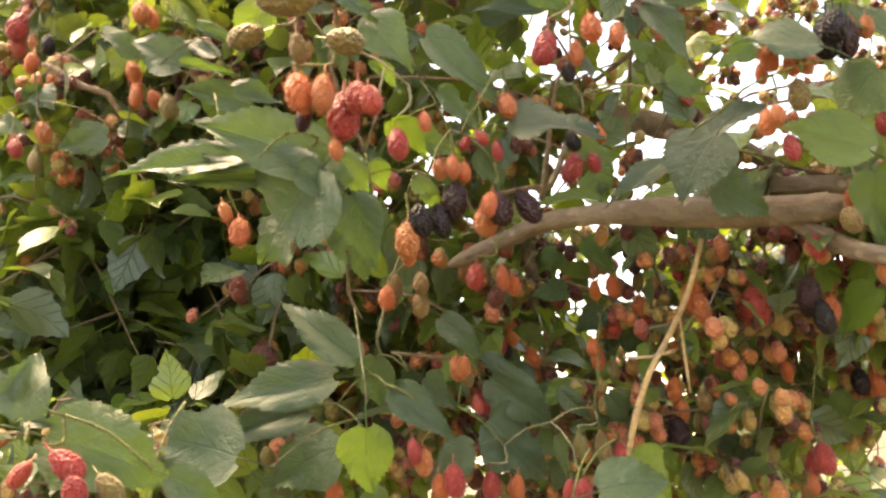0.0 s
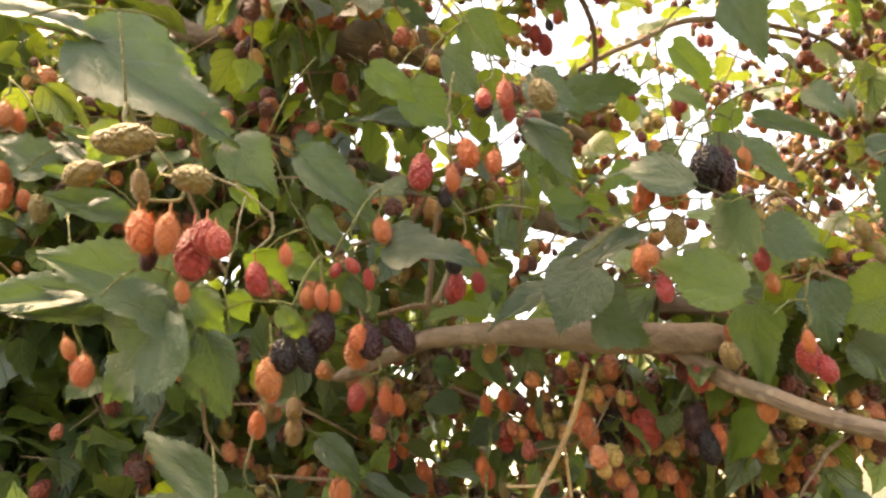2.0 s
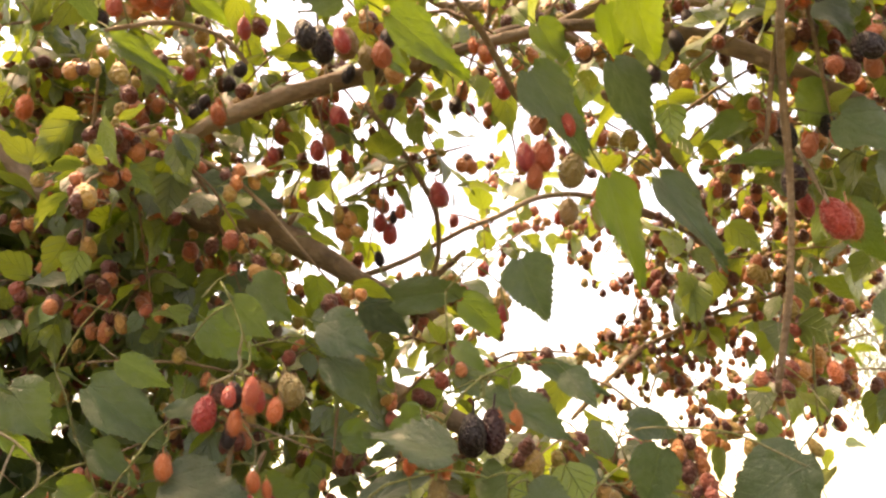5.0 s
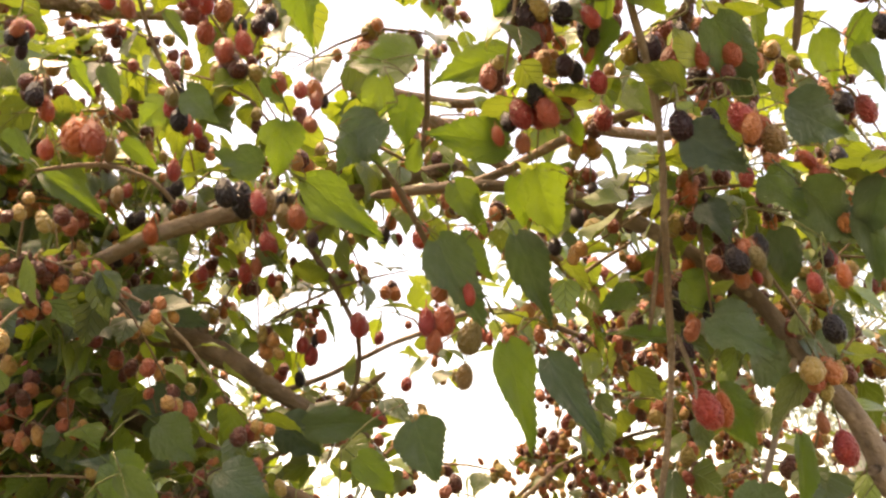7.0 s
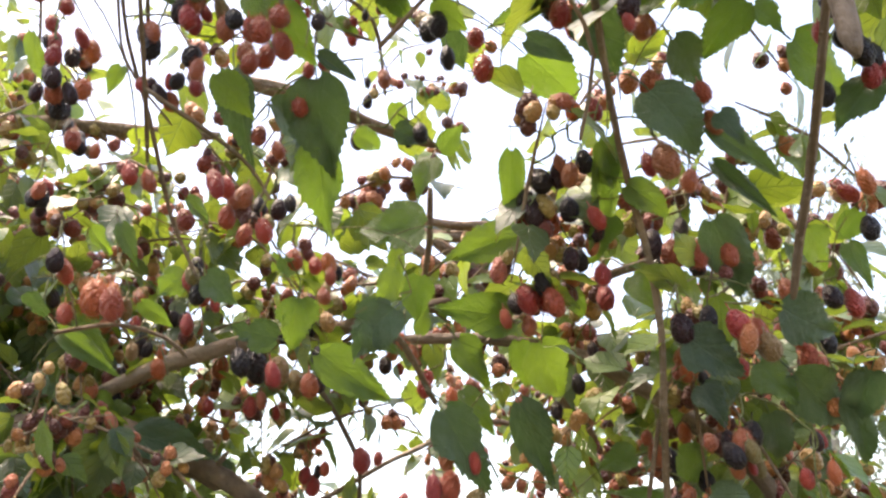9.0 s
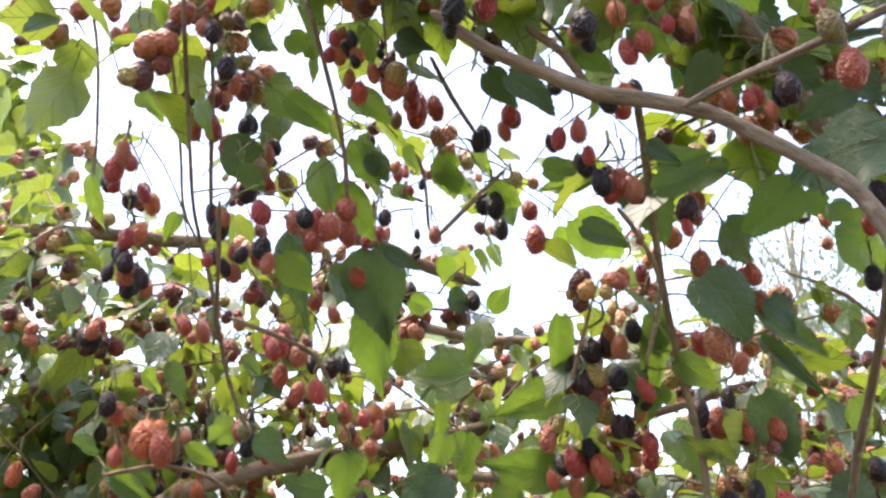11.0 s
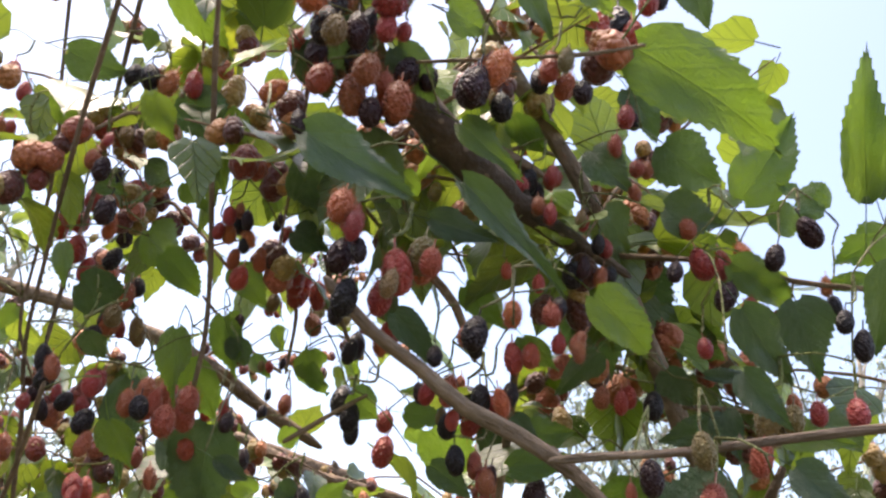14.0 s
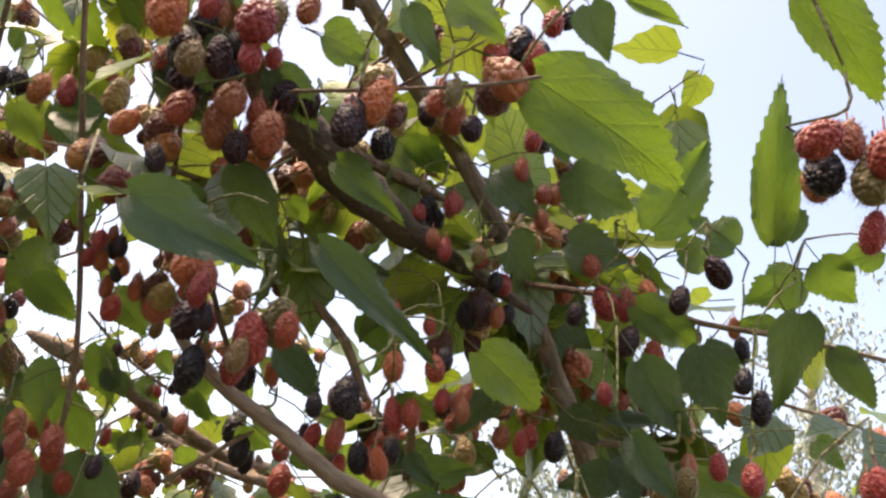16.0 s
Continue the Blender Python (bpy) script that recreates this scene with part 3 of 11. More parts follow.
limb((0.041, 0.772, 2.155, 0.0060), (0.088, 0.763, 2.175, 0.0074), (0.133, 0.761, 2.189, 0.0079), (0.203, 0.763, 2.205, 0.0079), (0.261, 0.766, 2.212, 0.0073), (0.310, 0.763, 2.221, 0.0064), (0.365, 0.759, 2.231, 0.0060))
twig((0.234, 0.771, 2.180, 0.0024), (0.257, 0.788, 2.148, 0.0024), (0.272, 0.801, 2.120, 0.0024), (0.282, 0.815, 2.094, 0.0024), (0.279, 0.831, 2.058, 0.0024), (0.264, 0.844, 2.036, 0.0029), (0.236, 0.865, 2.028, 0.0030))
twig((0.237, 0.773, 2.175, 0.0024), (0.284, 0.768, 2.209, 0.0024), (0.301, 0.763, 2.220, 0.0024))
twig((0.155, 0.817, 2.108, 0.0025), (0.144, 0.820, 2.095, 0.0025))
twig((0.471, 1.005, 1.998, 0.0024), (0.506, 0.999, 2.011, 0.0024), (0.552, 0.991, 2.026, 0.0024), (0.607, 0.983, 2.034, 0.0024), (0.658, 0.975, 2.041, 0.0024))
twig((0.395, 0.933, 1.931, 0.0021), (0.413, 0.928, 1.948, 0.0021), (0.457, 0.936, 1.983, 0.0021))
limb((-0.462, 0.978, 2.250, 0.0162), (-0.235, 0.966, 2.168, 0.0156), (-0.138, 0.941, 2.126, 0.0166), (-0.072, 0.939, 2.101, 0.0173), (-0.020, 0.948, 2.083, 0.0176), (0.047, 0.953, 2.051, 0.0148), (0.126, 0.934, 2.005, 0.0128), (0.185, 0.902, 1.973, 0.0121), (0.232, 0.905, 1.951, 0.0119), (0.285, 0.906, 1.922, 0.0097), (0.335, 0.895, 1.879, 0.0057), (0.363, 0.889, 1.856, 0.0021))
limb((0.389, 0.660, 2.165, 0.0043), (0.418, 0.661, 2.163, 0.0047), (0.450, 0.658, 2.154, 0.0051), (0.478, 0.655, 2.144, 0.0059), (0.520, 0.647, 2.114, 0.0061), (0.554, 0.643, 2.084, 0.0064), (0.584, 0.645, 2.059, 0.0064), (0.602, 0.650, 2.032, 0.0064), (0.622, 0.654, 2.000, 0.0072), (0.638, 0.656, 1.977, 0.0072), (0.654, 0.661, 1.930, 0.0072))
limb((0.316, 0.693, 2.177, 0.0036), (0.354, 0.677, 2.172, 0.0040), (0.388, 0.663, 2.167, 0.0043))
twig((0.388, 0.663, 2.167, 0.0039), (0.419, 0.661, 2.178, 0.0039), (0.450, 0.661, 2.195, 0.0040), (0.486, 0.660, 2.210, 0.0040), (0.536, 0.655, 2.225, 0.0036), (0.581, 0.648, 2.237, 0.0036))
twig((0.445, 0.802, 2.179, 0.0047), (0.472, 0.819, 2.158, 0.0052), (0.502, 0.845, 2.126, 0.0048))
twig((0.537, 0.923, 2.358, 0.0065), (0.609, 0.919, 2.344, 0.0065), (0.661, 0.904, 2.348, 0.0058))
twig((0.453, 1.017, 2.167, 0.0026), (0.515, 1.021, 2.142, 0.0033), (0.556, 1.025, 2.115, 0.0033))
twig((0.404, 1.173, 1.959, 0.0029), (0.460, 1.163, 2.005, 0.0029), (0.523, 1.154, 2.025, 0.0029), (0.606, 1.138, 2.046, 0.0029), (0.685, 1.119, 2.062, 0.0021))
twig((0.508, 0.568, 2.089, 0.0024), (0.513, 0.606, 2.050, 0.0025), (0.514, 0.625, 2.012, 0.0022), (0.506, 0.643, 1.951, 0.0022), (0.491, 0.656, 1.895, 0.0022))
twig((0.501, 0.612, 2.036, 0.0014), (0.508, 0.587, 2.079, 0.0018), (0.511, 0.566, 2.099, 0.0017))
twig((0.517, 0.610, 2.024, 0.0014), (0.521, 0.603, 1.997, 0.0014), (0.517, 0.587, 1.982, 0.0010))
twig((0.601, 0.650, 2.013, 0.0028), (0.585, 0.643, 1.981, 0.0027), (0.568, 0.636, 1.944, 0.0022), (0.557, 0.626, 1.930, 0.0014))
twig((0.322, 0.619, 2.168, 0.0020), (0.336, 0.633, 2.153, 0.0025), (0.349, 0.656, 2.131, 0.0025), (0.356, 0.672, 2.120, 0.0021))
twig((0.356, 0.722, 2.326, 0.0031), (0.353, 0.749, 2.285, 0.0031), (0.345, 0.769, 2.251, 0.0026))
twig((0.091, 0.591, 2.159, 0.0013), (0.127, 0.602, 2.167, 0.0017), (0.158, 0.616, 2.161, 0.0017), (0.168, 0.636, 2.153, 0.0017))
twig((0.446, 0.358, 2.312, 0.0024), (0.457, 0.399, 2.301, 0.0025), (0.466, 0.433, 2.266, 0.0023), (0.474, 0.460, 2.239, 0.0024), (0.486, 0.490, 2.200, 0.0025), (0.497, 0.512, 2.170, 0.0025), (0.505, 0.538, 2.126, 0.0023), (0.506, 0.560, 2.086, 0.0023))
twig((0.514, 0.226, 2.233, 0.0021), (0.525, 0.291, 2.189, 0.0020), (0.529, 0.325, 2.162, 0.0021), (0.536, 0.364, 2.143, 0.0022), (0.538, 0.389, 2.126, 0.0021), (0.538, 0.408, 2.105, 0.0017))
twig((-0.091, 0.737, 2.437, 0.0076), (-0.027, 0.761, 2.444, 0.0083), (0.042, 0.784, 2.446, 0.0076), (0.116, 0.802, 2.449, 0.0057))
twig((0.210, 0.247, 2.463, 0.0014), (0.193, 0.335, 2.385, 0.0014), (0.188, 0.392, 2.320, 0.0012), (0.188, 0.420, 2.280, 0.0012), (0.194, 0.451, 2.245, 0.0013), (0.200, 0.490, 2.197, 0.0013), (0.209, 0.516, 2.171, 0.0010))
twig((0.231, 0.333, 2.234, 0.0011), (0.221, 0.378, 2.209, 0.0012), (0.211, 0.414, 2.196, 0.0010))
twig((0.320, 0.928, 2.386, 0.0075), (0.365, 0.932, 2.380, 0.0081), (0.425, 0.933, 2.375, 0.0075))
twig((0.270, 0.913, 2.409, 0.0061), (0.326, 0.934, 2.371, 0.0067), (0.362, 0.946, 2.345, 0.0061), (0.415, 0.956, 2.316, 0.0054))
twig((0.279, 0.566, 2.441, 0.0019), (0.315, 0.585, 2.419, 0.0019), (0.322, 0.616, 2.372, 0.0014))
twig((0.413, 0.281, 2.201, 0.0010), (0.424, 0.296, 2.195, 0.0010), (0.436, 0.321, 2.184, 0.0010), (0.431, 0.342, 2.158, 0.0008))
twig((0.339, 0.401, 2.256, 0.0013), (0.359, 0.391, 2.273, 0.0013), (0.372, 0.384, 2.283, 0.0010))
twig((0.249, 0.317, 2.170, 0.0010), (0.263, 0.375, 2.180, 0.0011), (0.270, 0.405, 2.182, 0.0012), (0.278, 0.413, 2.169, 0.0009))
limb((0.341, 0.249, 2.276, 0.0024), (0.360, 0.256, 2.265, 0.0028), (0.381, 0.260, 2.257, 0.0030), (0.403, 0.260, 2.245, 0.0033), (0.424, 0.256, 2.238, 0.0033), (0.446, 0.249, 2.226, 0.0030), (0.458, 0.246, 2.215, 0.0030), (0.476, 0.244, 2.201, 0.0029), (0.486, 0.241, 2.190, 0.0031), (0.493, 0.240, 2.177, 0.0032), (0.499, 0.241, 2.158, 0.0035), (0.500, 0.241, 2.130, 0.0035))
limb((0.437, 0.243, 2.228, 0.0018), (0.450, 0.233, 2.230, 0.0018), (0.468, 0.221, 2.232, 0.0017), (0.485, 0.212, 2.236, 0.0017), (0.497, 0.205, 2.239, 0.0017), (0.516, 0.192, 2.243, 0.0017), (0.543, 0.173, 2.248, 0.0017))
twig((0.250, 0.165, 2.537, 0.0016), (0.245, 0.269, 2.454, 0.0016), (0.260, 0.324, 2.384, 0.0014), (0.273, 0.350, 2.338, 0.0014), (0.280, 0.364, 2.311, 0.0014), (0.284, 0.377, 2.290, 0.0014), (0.285, 0.389, 2.268, 0.0011))
twig((0.209, 0.198, 2.614, 0.0018), (0.192, 0.314, 2.514, 0.0018), (0.187, 0.380, 2.437, 0.0015), (0.188, 0.415, 2.388, 0.0015), (0.186, 0.446, 2.323, 0.0015), (0.189, 0.452, 2.288, 0.0012))
twig((0.059, 0.268, 2.800, 0.0019), (0.036, 0.418, 2.660, 0.0018), (0.037, 0.504, 2.559, 0.0014), (0.041, 0.543, 2.507, 0.0014), (0.035, 0.589, 2.428, 0.0014), (0.026, 0.612, 2.381, 0.0011))
twig((0.157, 0.202, 2.624, 0.0014), (0.144, 0.318, 2.522, 0.0013), (0.149, 0.388, 2.445, 0.0011), (0.157, 0.420, 2.402, 0.0011), (0.161, 0.452, 2.347, 0.0011), (0.166, 0.469, 2.302, 0.0010), (0.193, 0.484, 2.264, 0.0008))
twig((0.334, 0.366, 2.347, 0.0016), (0.344, 0.377, 2.331, 0.0016), (0.356, 0.387, 2.315, 0.0013))
twig((0.378, 0.378, 2.392, 0.0014), (0.398, 0.378, 2.390, 0.0014), (0.413, 0.386, 2.376, 0.0010))
twig((0.296, 0.823, 2.362, 0.0054), (0.374, 0.831, 2.346, 0.0054), (0.464, 0.829, 2.341, 0.0049))
twig((0.362, 0.839, 2.327, 0.0060), (0.404, 0.850, 2.298, 0.0067), (0.439, 0.858, 2.270, 0.0055))
limb((0.315, 0.247, 2.418, 0.0056), (0.338, 0.264, 2.401, 0.0062), (0.360, 0.274, 2.392, 0.0082), (0.385, 0.283, 2.380, 0.0093), (0.410, 0.294, 2.373, 0.0079), (0.441, 0.302, 2.364, 0.0059), (0.463, 0.304, 2.358, 0.0038), (0.481, 0.303, 2.351, 0.0019), mat=old_bark, sides=20, step=0.008, rough=0.42)
limb((0.360, 0.272, 2.488, 0.0047), (0.387, 0.289, 2.470, 0.0047), (0.416, 0.304, 2.449, 0.0048), (0.442, 0.316, 2.430, 0.0048), (0.469, 0.329, 2.406, 0.0052), (0.493, 0.342, 2.378, 0.0052), (0.518, 0.354, 2.344, 0.0052), (0.537, 0.363, 2.319, 0.0053), (0.552, 0.370, 2.296, 0.0054))
twig((0.376, 0.293, 2.403, 0.0032), (0.406, 0.300, 2.401, 0.0036), (0.429, 0.309, 2.402, 0.0028))
twig((0.353, 0.219, 2.373, 0.0009), (0.389, 0.211, 2.382, 0.0009), (0.420, 0.205, 2.391, 0.0009), (0.440, 0.200, 2.399, 0.0009))
twig((0.477, 0.344, 2.382, 0.0018), (0.503, 0.309, 2.370, 0.0017), (0.530, 0.283, 2.360, 0.0017), (0.553, 0.268, 2.350, 0.0014), (0.585, 0.246, 2.343, 0.0013), (0.618, 0.226, 2.334, 0.0010))
twig((0.583, 0.413, 2.389, 0.0051), (0.616, 0.413, 2.361, 0.0051), (0.647, 0.408, 2.341, 0.0044))
twig((0.543, 0.361, 2.313, 0.0018), (0.564, 0.350, 2.313, 0.0016), (0.581, 0.340, 2.312, 0.0013))
twig((0.219, 0.584, 2.361, 0.0063), (0.270, 0.595, 2.349, 0.0063), (0.319, 0.606, 2.329, 0.0058), (0.356, 0.611, 2.317, 0.0044))
twig((0.388, 0.325, 2.333, 0.0024), (0.403, 0.329, 2.322, 0.0024), (0.417, 0.336, 2.302, 0.0021))
twig((0.265, 0.464, 2.349, 0.0011), (0.294, 0.474, 2.330, 0.0011), (0.321, 0.480, 2.320, 0.0011))

# fruiting shoots and leaf stalks
shoot((0.417, 0.304, 2.402), (0.417, 0.299, 2.407), 0.00044)
shoot((0.002, 0.746, 2.121), (0.006, 0.744, 2.117), 0.00063)
shoot((0.139, 0.691, 1.868), (0.143, 0.693, 1.862), 0.00053)
shoot((0.553, 0.268, 2.350), (0.545, 0.266, 2.349), 0.00045)
shoot((0.585, 0.643, 1.981), (0.592, 0.644, 1.983), 0.00048)
shoot((0.188, 0.415, 2.388), (0.181, 0.415, 2.394), 0.00043)
shoot((0.376, 0.293, 2.403), (0.378, 0.293, 2.413), 0.00044)
shoot((0.485, 0.212, 2.236), (0.480, 0.208, 2.237), 0.00045)
shoot((0.483, 0.482, 2.209), (0.474, 0.483, 2.210), 0.00048)
shoot((0.531, 0.645, 2.103), (0.539, 0.645, 2.110), 0.00063)
shoot((0.411, 0.333, 2.312), (0.407, 0.343, 2.309), 0.00044)
shoot((0.585, 0.246, 2.343), (0.590, 0.237, 2.347), 0.00045)
shoot((0.585, 0.246, 2.343), (0.590, 0.249, 2.352), 0.00045)
shoot((0.506, 0.593, 2.069), (0.511, 0.601, 2.070), 0.00048)
shoot((0.194, 0.327, 2.392), (0.185, 0.325, 2.389), 0.00036)
shoot((0.417, 0.299, 2.407), (0.429, 0.296, 2.415), 0.00044)
shoot((0.152, 0.668, 1.902), (0.141, 0.665, 1.909), 0.00054)
shoot((0.035, 0.589, 2.428), (0.034, 0.579, 2.427), 0.00054)
shoot((0.518, 0.606, 2.010), (0.531, 0.609, 2.006), 0.00063)
shoot((0.294, 0.474, 2.330), (0.291, 0.462, 2.330), 0.00056)
shoot((0.269, 0.341, 2.354), (0.273, 0.350, 2.362), 0.00044)
shoot((0.273, 0.350, 2.362), (0.281, 0.347, 2.374), 0.00043)
shoot((0.530, 0.283, 2.360), (0.526, 0.269, 2.359), 0.00044)
shoot((0.486, 0.490, 2.200), (0.473, 0.495, 2.202), 0.00048)
shoot((0.039, 0.561, 1.903), (0.052, 0.564, 1.896), 0.00056)
shoot((0.040, 0.753, 1.749), (0.054, 0.754, 1.746), 0.00051)
shoot((0.054, 0.754, 1.746), (0.054, 0.757, 1.754), 0.00051)
shoot((0.054, 0.756, 1.750), (0.060, 0.762, 1.741), 0.00068)
shoot((0.291, 0.572, 2.433), (0.292, 0.583, 2.440), 0.00063)
shoot((0.371, 0.215, 2.378), (0.374, 0.209, 2.395), 0.00045)
shoot((0.157, 0.663, 1.904), (0.166, 0.665, 1.889), 0.00072)
shoot((0.098, 0.740, 1.825), (0.089, 0.727, 1.822), 0.00069)
shoot((0.294, 0.385, 2.304), (0.301, 0.379, 2.294), 0.00036)
shoot((0.043, 0.561, 1.918), (0.049, 0.569, 1.927), 0.00057)
shoot((0.442, 0.316, 2.430), (0.448, 0.304, 2.423), 0.00044)
shoot((0.516, 0.296, 2.365), (0.526, 0.291, 2.380), 0.00044)
shoot((0.588, 0.248, 2.347), (0.574, 0.241, 2.359), 0.00045)
shoot((0.574, 0.241, 2.359), (0.576, 0.231, 2.368), 0.00045)
shoot((0.576, 0.231, 2.368), (0.571, 0.216, 2.374), 0.00045)
shoot((0.482, 0.208, 2.236), (0.473, 0.206, 2.253), 0.00045)
shoot((0.469, 0.442, 2.257), (0.481, 0.435, 2.253), 0.00048)
shoot((0.150, 0.396, 2.428), (0.144, 0.388, 2.416), 0.00043)
shoot((0.206, 0.507, 2.180), (0.207, 0.521, 2.179), 0.00048)
shoot((0.527, 0.276, 2.360), (0.532, 0.271, 2.378), 0.00044)
shoot((0.532, 0.271, 2.378), (0.539, 0.257, 2.379), 0.00044)
shoot((0.539, 0.257, 2.379), (0.547, 0.254, 2.394), 0.00045)
shoot((0.576, 0.231, 2.368), (0.595, 0.234, 2.371), 0.00045)
shoot((0.339, 0.372, 2.339), (0.357, 0.365, 2.346), 0.00043)
shoot((0.571, 0.216, 2.374), (0.567, 0.219, 2.354), 0.00045)
shoot((0.536, 0.655, 2.096), (0.523, 0.658, 2.106), 0.00071)
shoot((0.502, 0.607, 2.049), (0.489, 0.597, 2.048), 0.00048)
shoot((0.341, 0.249, 2.276), (0.342, 0.232, 2.287), 0.00045)
shoot((0.342, 0.232, 2.287), (0.340, 0.228, 2.302), 0.00045)
shoot((0.340, 0.228, 2.302), (0.336, 0.215, 2.316), 0.00045)
shoot((0.340, 0.228, 2.302), (0.361, 0.223, 2.308), 0.00045)
shoot((0.143, 0.683, 1.879), (0.158, 0.693, 1.879), 0.00071)
shoot((0.315, 0.247, 2.418), (0.311, 0.231, 2.431), 0.00045)
shoot((0.513, 0.606, 2.050), (0.522, 0.596, 2.043), 0.00048)
shoot((0.554, 0.643, 2.084), (0.541, 0.634, 2.073), 0.00063)
shoot((0.336, 0.633, 2.153), (0.345, 0.619, 2.149), 0.00048)
shoot((0.353, 0.219, 2.373), (0.365, 0.228, 2.356), 0.00045)
shoot((0.285, 0.384, 2.278), (0.304, 0.378, 2.271), 0.00044)
shoot((0.480, 0.208, 2.237), (0.488, 0.189, 2.228), 0.00046)
shoot((0.526, 0.269, 2.359), (0.506, 0.267, 2.352), 0.00045)
shoot((0.474, 0.460, 2.239), (0.463, 0.473, 2.240), 0.00048)
shoot((0.305, 0.685, 1.766), (0.321, 0.685, 1.780), 0.00074)
shoot((0.354, 0.677, 2.172), (0.363, 0.691, 2.165), 0.00063)
shoot((0.373, 0.212, 2.386), (0.350, 0.205, 2.392), 0.00045)
shoot((0.054, 0.757, 1.754), (0.053, 0.746, 1.766), 0.00068)
shoot((0.374, 0.209, 2.395), (0.378, 0.190, 2.409), 0.00045)
shoot((0.378, 0.190, 2.409), (0.392, 0.195, 2.422), 0.00045)
shoot((0.326, 0.256, 2.409), (0.330, 0.231, 2.394), 0.00045)
shoot((0.331, 0.229, 2.397), (0.340, 0.215, 2.403), 0.00044)
shoot((0.188, 0.406, 2.400), (0.206, 0.398, 2.388), 0.00043)
shoot((0.426, 0.297, 2.368), (0.415, 0.292, 2.348), 0.00044)
shoot((0.415, 0.292, 2.348), (0.432, 0.291, 2.346), 0.00044)
shoot((0.252, 0.700, 2.151), (0.259, 0.703, 2.170), 0.00063)
shoot((0.330, 0.231, 2.394), (0.306, 0.225, 2.395), 0.00044)
shoot((0.306, 0.225, 2.395), (0.293, 0.239, 2.388), 0.00044)
shoot((0.293, 0.239, 2.388), (0.299, 0.236, 2.372), 0.00044)
shoot((0.284, 0.377, 2.290), (0.274, 0.392, 2.301), 0.00044)
shoot((0.274, 0.392, 2.301), (0.266, 0.395, 2.313), 0.00043)
shoot((0.274, 0.392, 2.301), (0.290, 0.386, 2.316), 0.00043)
shoot((0.290, 0.386, 2.316), (0.285, 0.386, 2.324), 0.00043)
shoot((0.285, 0.386, 2.324), (0.292, 0.394, 2.333), 0.00043)
shoot((0.289, 0.389, 2.328), (0.277, 0.383, 2.342), 0.00043)
shoot((0.392, 0.195, 2.422), (0.407, 0.212, 2.414), 0.00045)
shoot((0.407, 0.212, 2.414), (0.414, 0.215, 2.420), 0.00045)
shoot((0.376, 0.292, 2.408), (0.356, 0.282, 2.417), 0.00044)
shoot((0.391, 0.296, 2.402), (0.403, 0.286, 2.423), 0.00044)
shoot((0.264, 0.794, 2.134), (0.249, 0.791, 2.125), 0.00062)
shoot((0.532, 0.271, 2.378), (0.510, 0.272, 2.392), 0.00044)
shoot((0.189, 0.310, 2.496), (0.202, 0.301, 2.476), 0.00043)
shoot((0.510, 0.272, 2.392), (0.507, 0.254, 2.382), 0.00044)
shoot((0.474, 0.460, 2.239), (0.493, 0.454, 2.233), 0.00063)
shoot((0.493, 0.454, 2.233), (0.505, 0.454, 2.235), 0.00063)
shoot((0.505, 0.454, 2.235), (0.510, 0.457, 2.239), 0.00048)
shoot((0.279, 0.384, 2.295), (0.258, 0.392, 2.281), 0.00043)
shoot((0.199, 0.482, 2.207), (0.199, 0.497, 2.219), 0.00048)
shoot((0.459, 0.227, 2.231), (0.468, 0.237, 2.255), 0.00045)
shoot((0.328, 0.688, 2.175), (0.332, 0.683, 2.197), 0.00063)
shoot((0.188, 0.357, 2.456), (0.212, 0.351, 2.454), 0.00043)
shoot((0.547, 0.254, 2.394), (0.571, 0.256, 2.381), 0.00044)
shoot((0.571, 0.256, 2.381), (0.575, 0.267, 2.377), 0.00044)
shoot((0.530, 0.283, 2.360), (0.517, 0.291, 2.337), 0.00044)
shoot((0.071, 0.519, 2.409), (0.092, 0.522, 2.403), 0.00063)
shoot((0.281, 0.347, 2.374), (0.274, 0.338, 2.399), 0.00043)
shoot((0.274, 0.338, 2.399), (0.257, 0.356, 2.397), 0.00043)
shoot((0.518, 0.354, 2.344), (0.501, 0.342, 2.325), 0.00044)
shoot((0.501, 0.342, 2.325), (0.515, 0.332, 2.326), 0.00043)
shoot((0.499, 0.518, 2.159), (0.508, 0.504, 2.145), 0.00063)
shoot((0.206, 0.398, 2.388), (0.193, 0.391, 2.371), 0.00043)
shoot((0.199, 0.394, 2.380), (0.212, 0.376, 2.386), 0.00043)
shoot((0.350, 0.382, 2.323), (0.334, 0.403, 2.318), 0.00043)
shoot((0.567, 0.219, 2.354), (0.551, 0.223, 2.331), 0.00045)
shoot((-0.024, 0.781, 2.134), (-0.018, 0.792, 2.139), 0.00062)
shoot((0.292, 0.394, 2.333), (0.310, 0.414, 2.328), 0.00043)
shoot((0.352, 0.664, 2.126), (0.370, 0.668, 2.140), 0.00048)
shoot((0.388, 0.325, 2.333), (0.366, 0.335, 2.319), 0.00044)
shoot((0.257, 0.356, 2.397), (0.242, 0.372, 2.381), 0.00043)
shoot((0.508, 0.456, 2.237), (0.524, 0.440, 2.234), 0.00048)
shoot((0.340, 0.215, 2.403), (0.314, 0.203, 2.415), 0.00044)
shoot((0.314, 0.203, 2.415), (0.318, 0.192, 2.404), 0.00045)
shoot((0.194, 0.762, 2.149), (0.201, 0.765, 2.169), 0.00063)
shoot((0.145, 0.762, 2.192), (0.151, 0.766, 2.170), 0.00062)
shoot((0.372, 0.279, 2.386), (0.354, 0.298, 2.373), 0.00045)
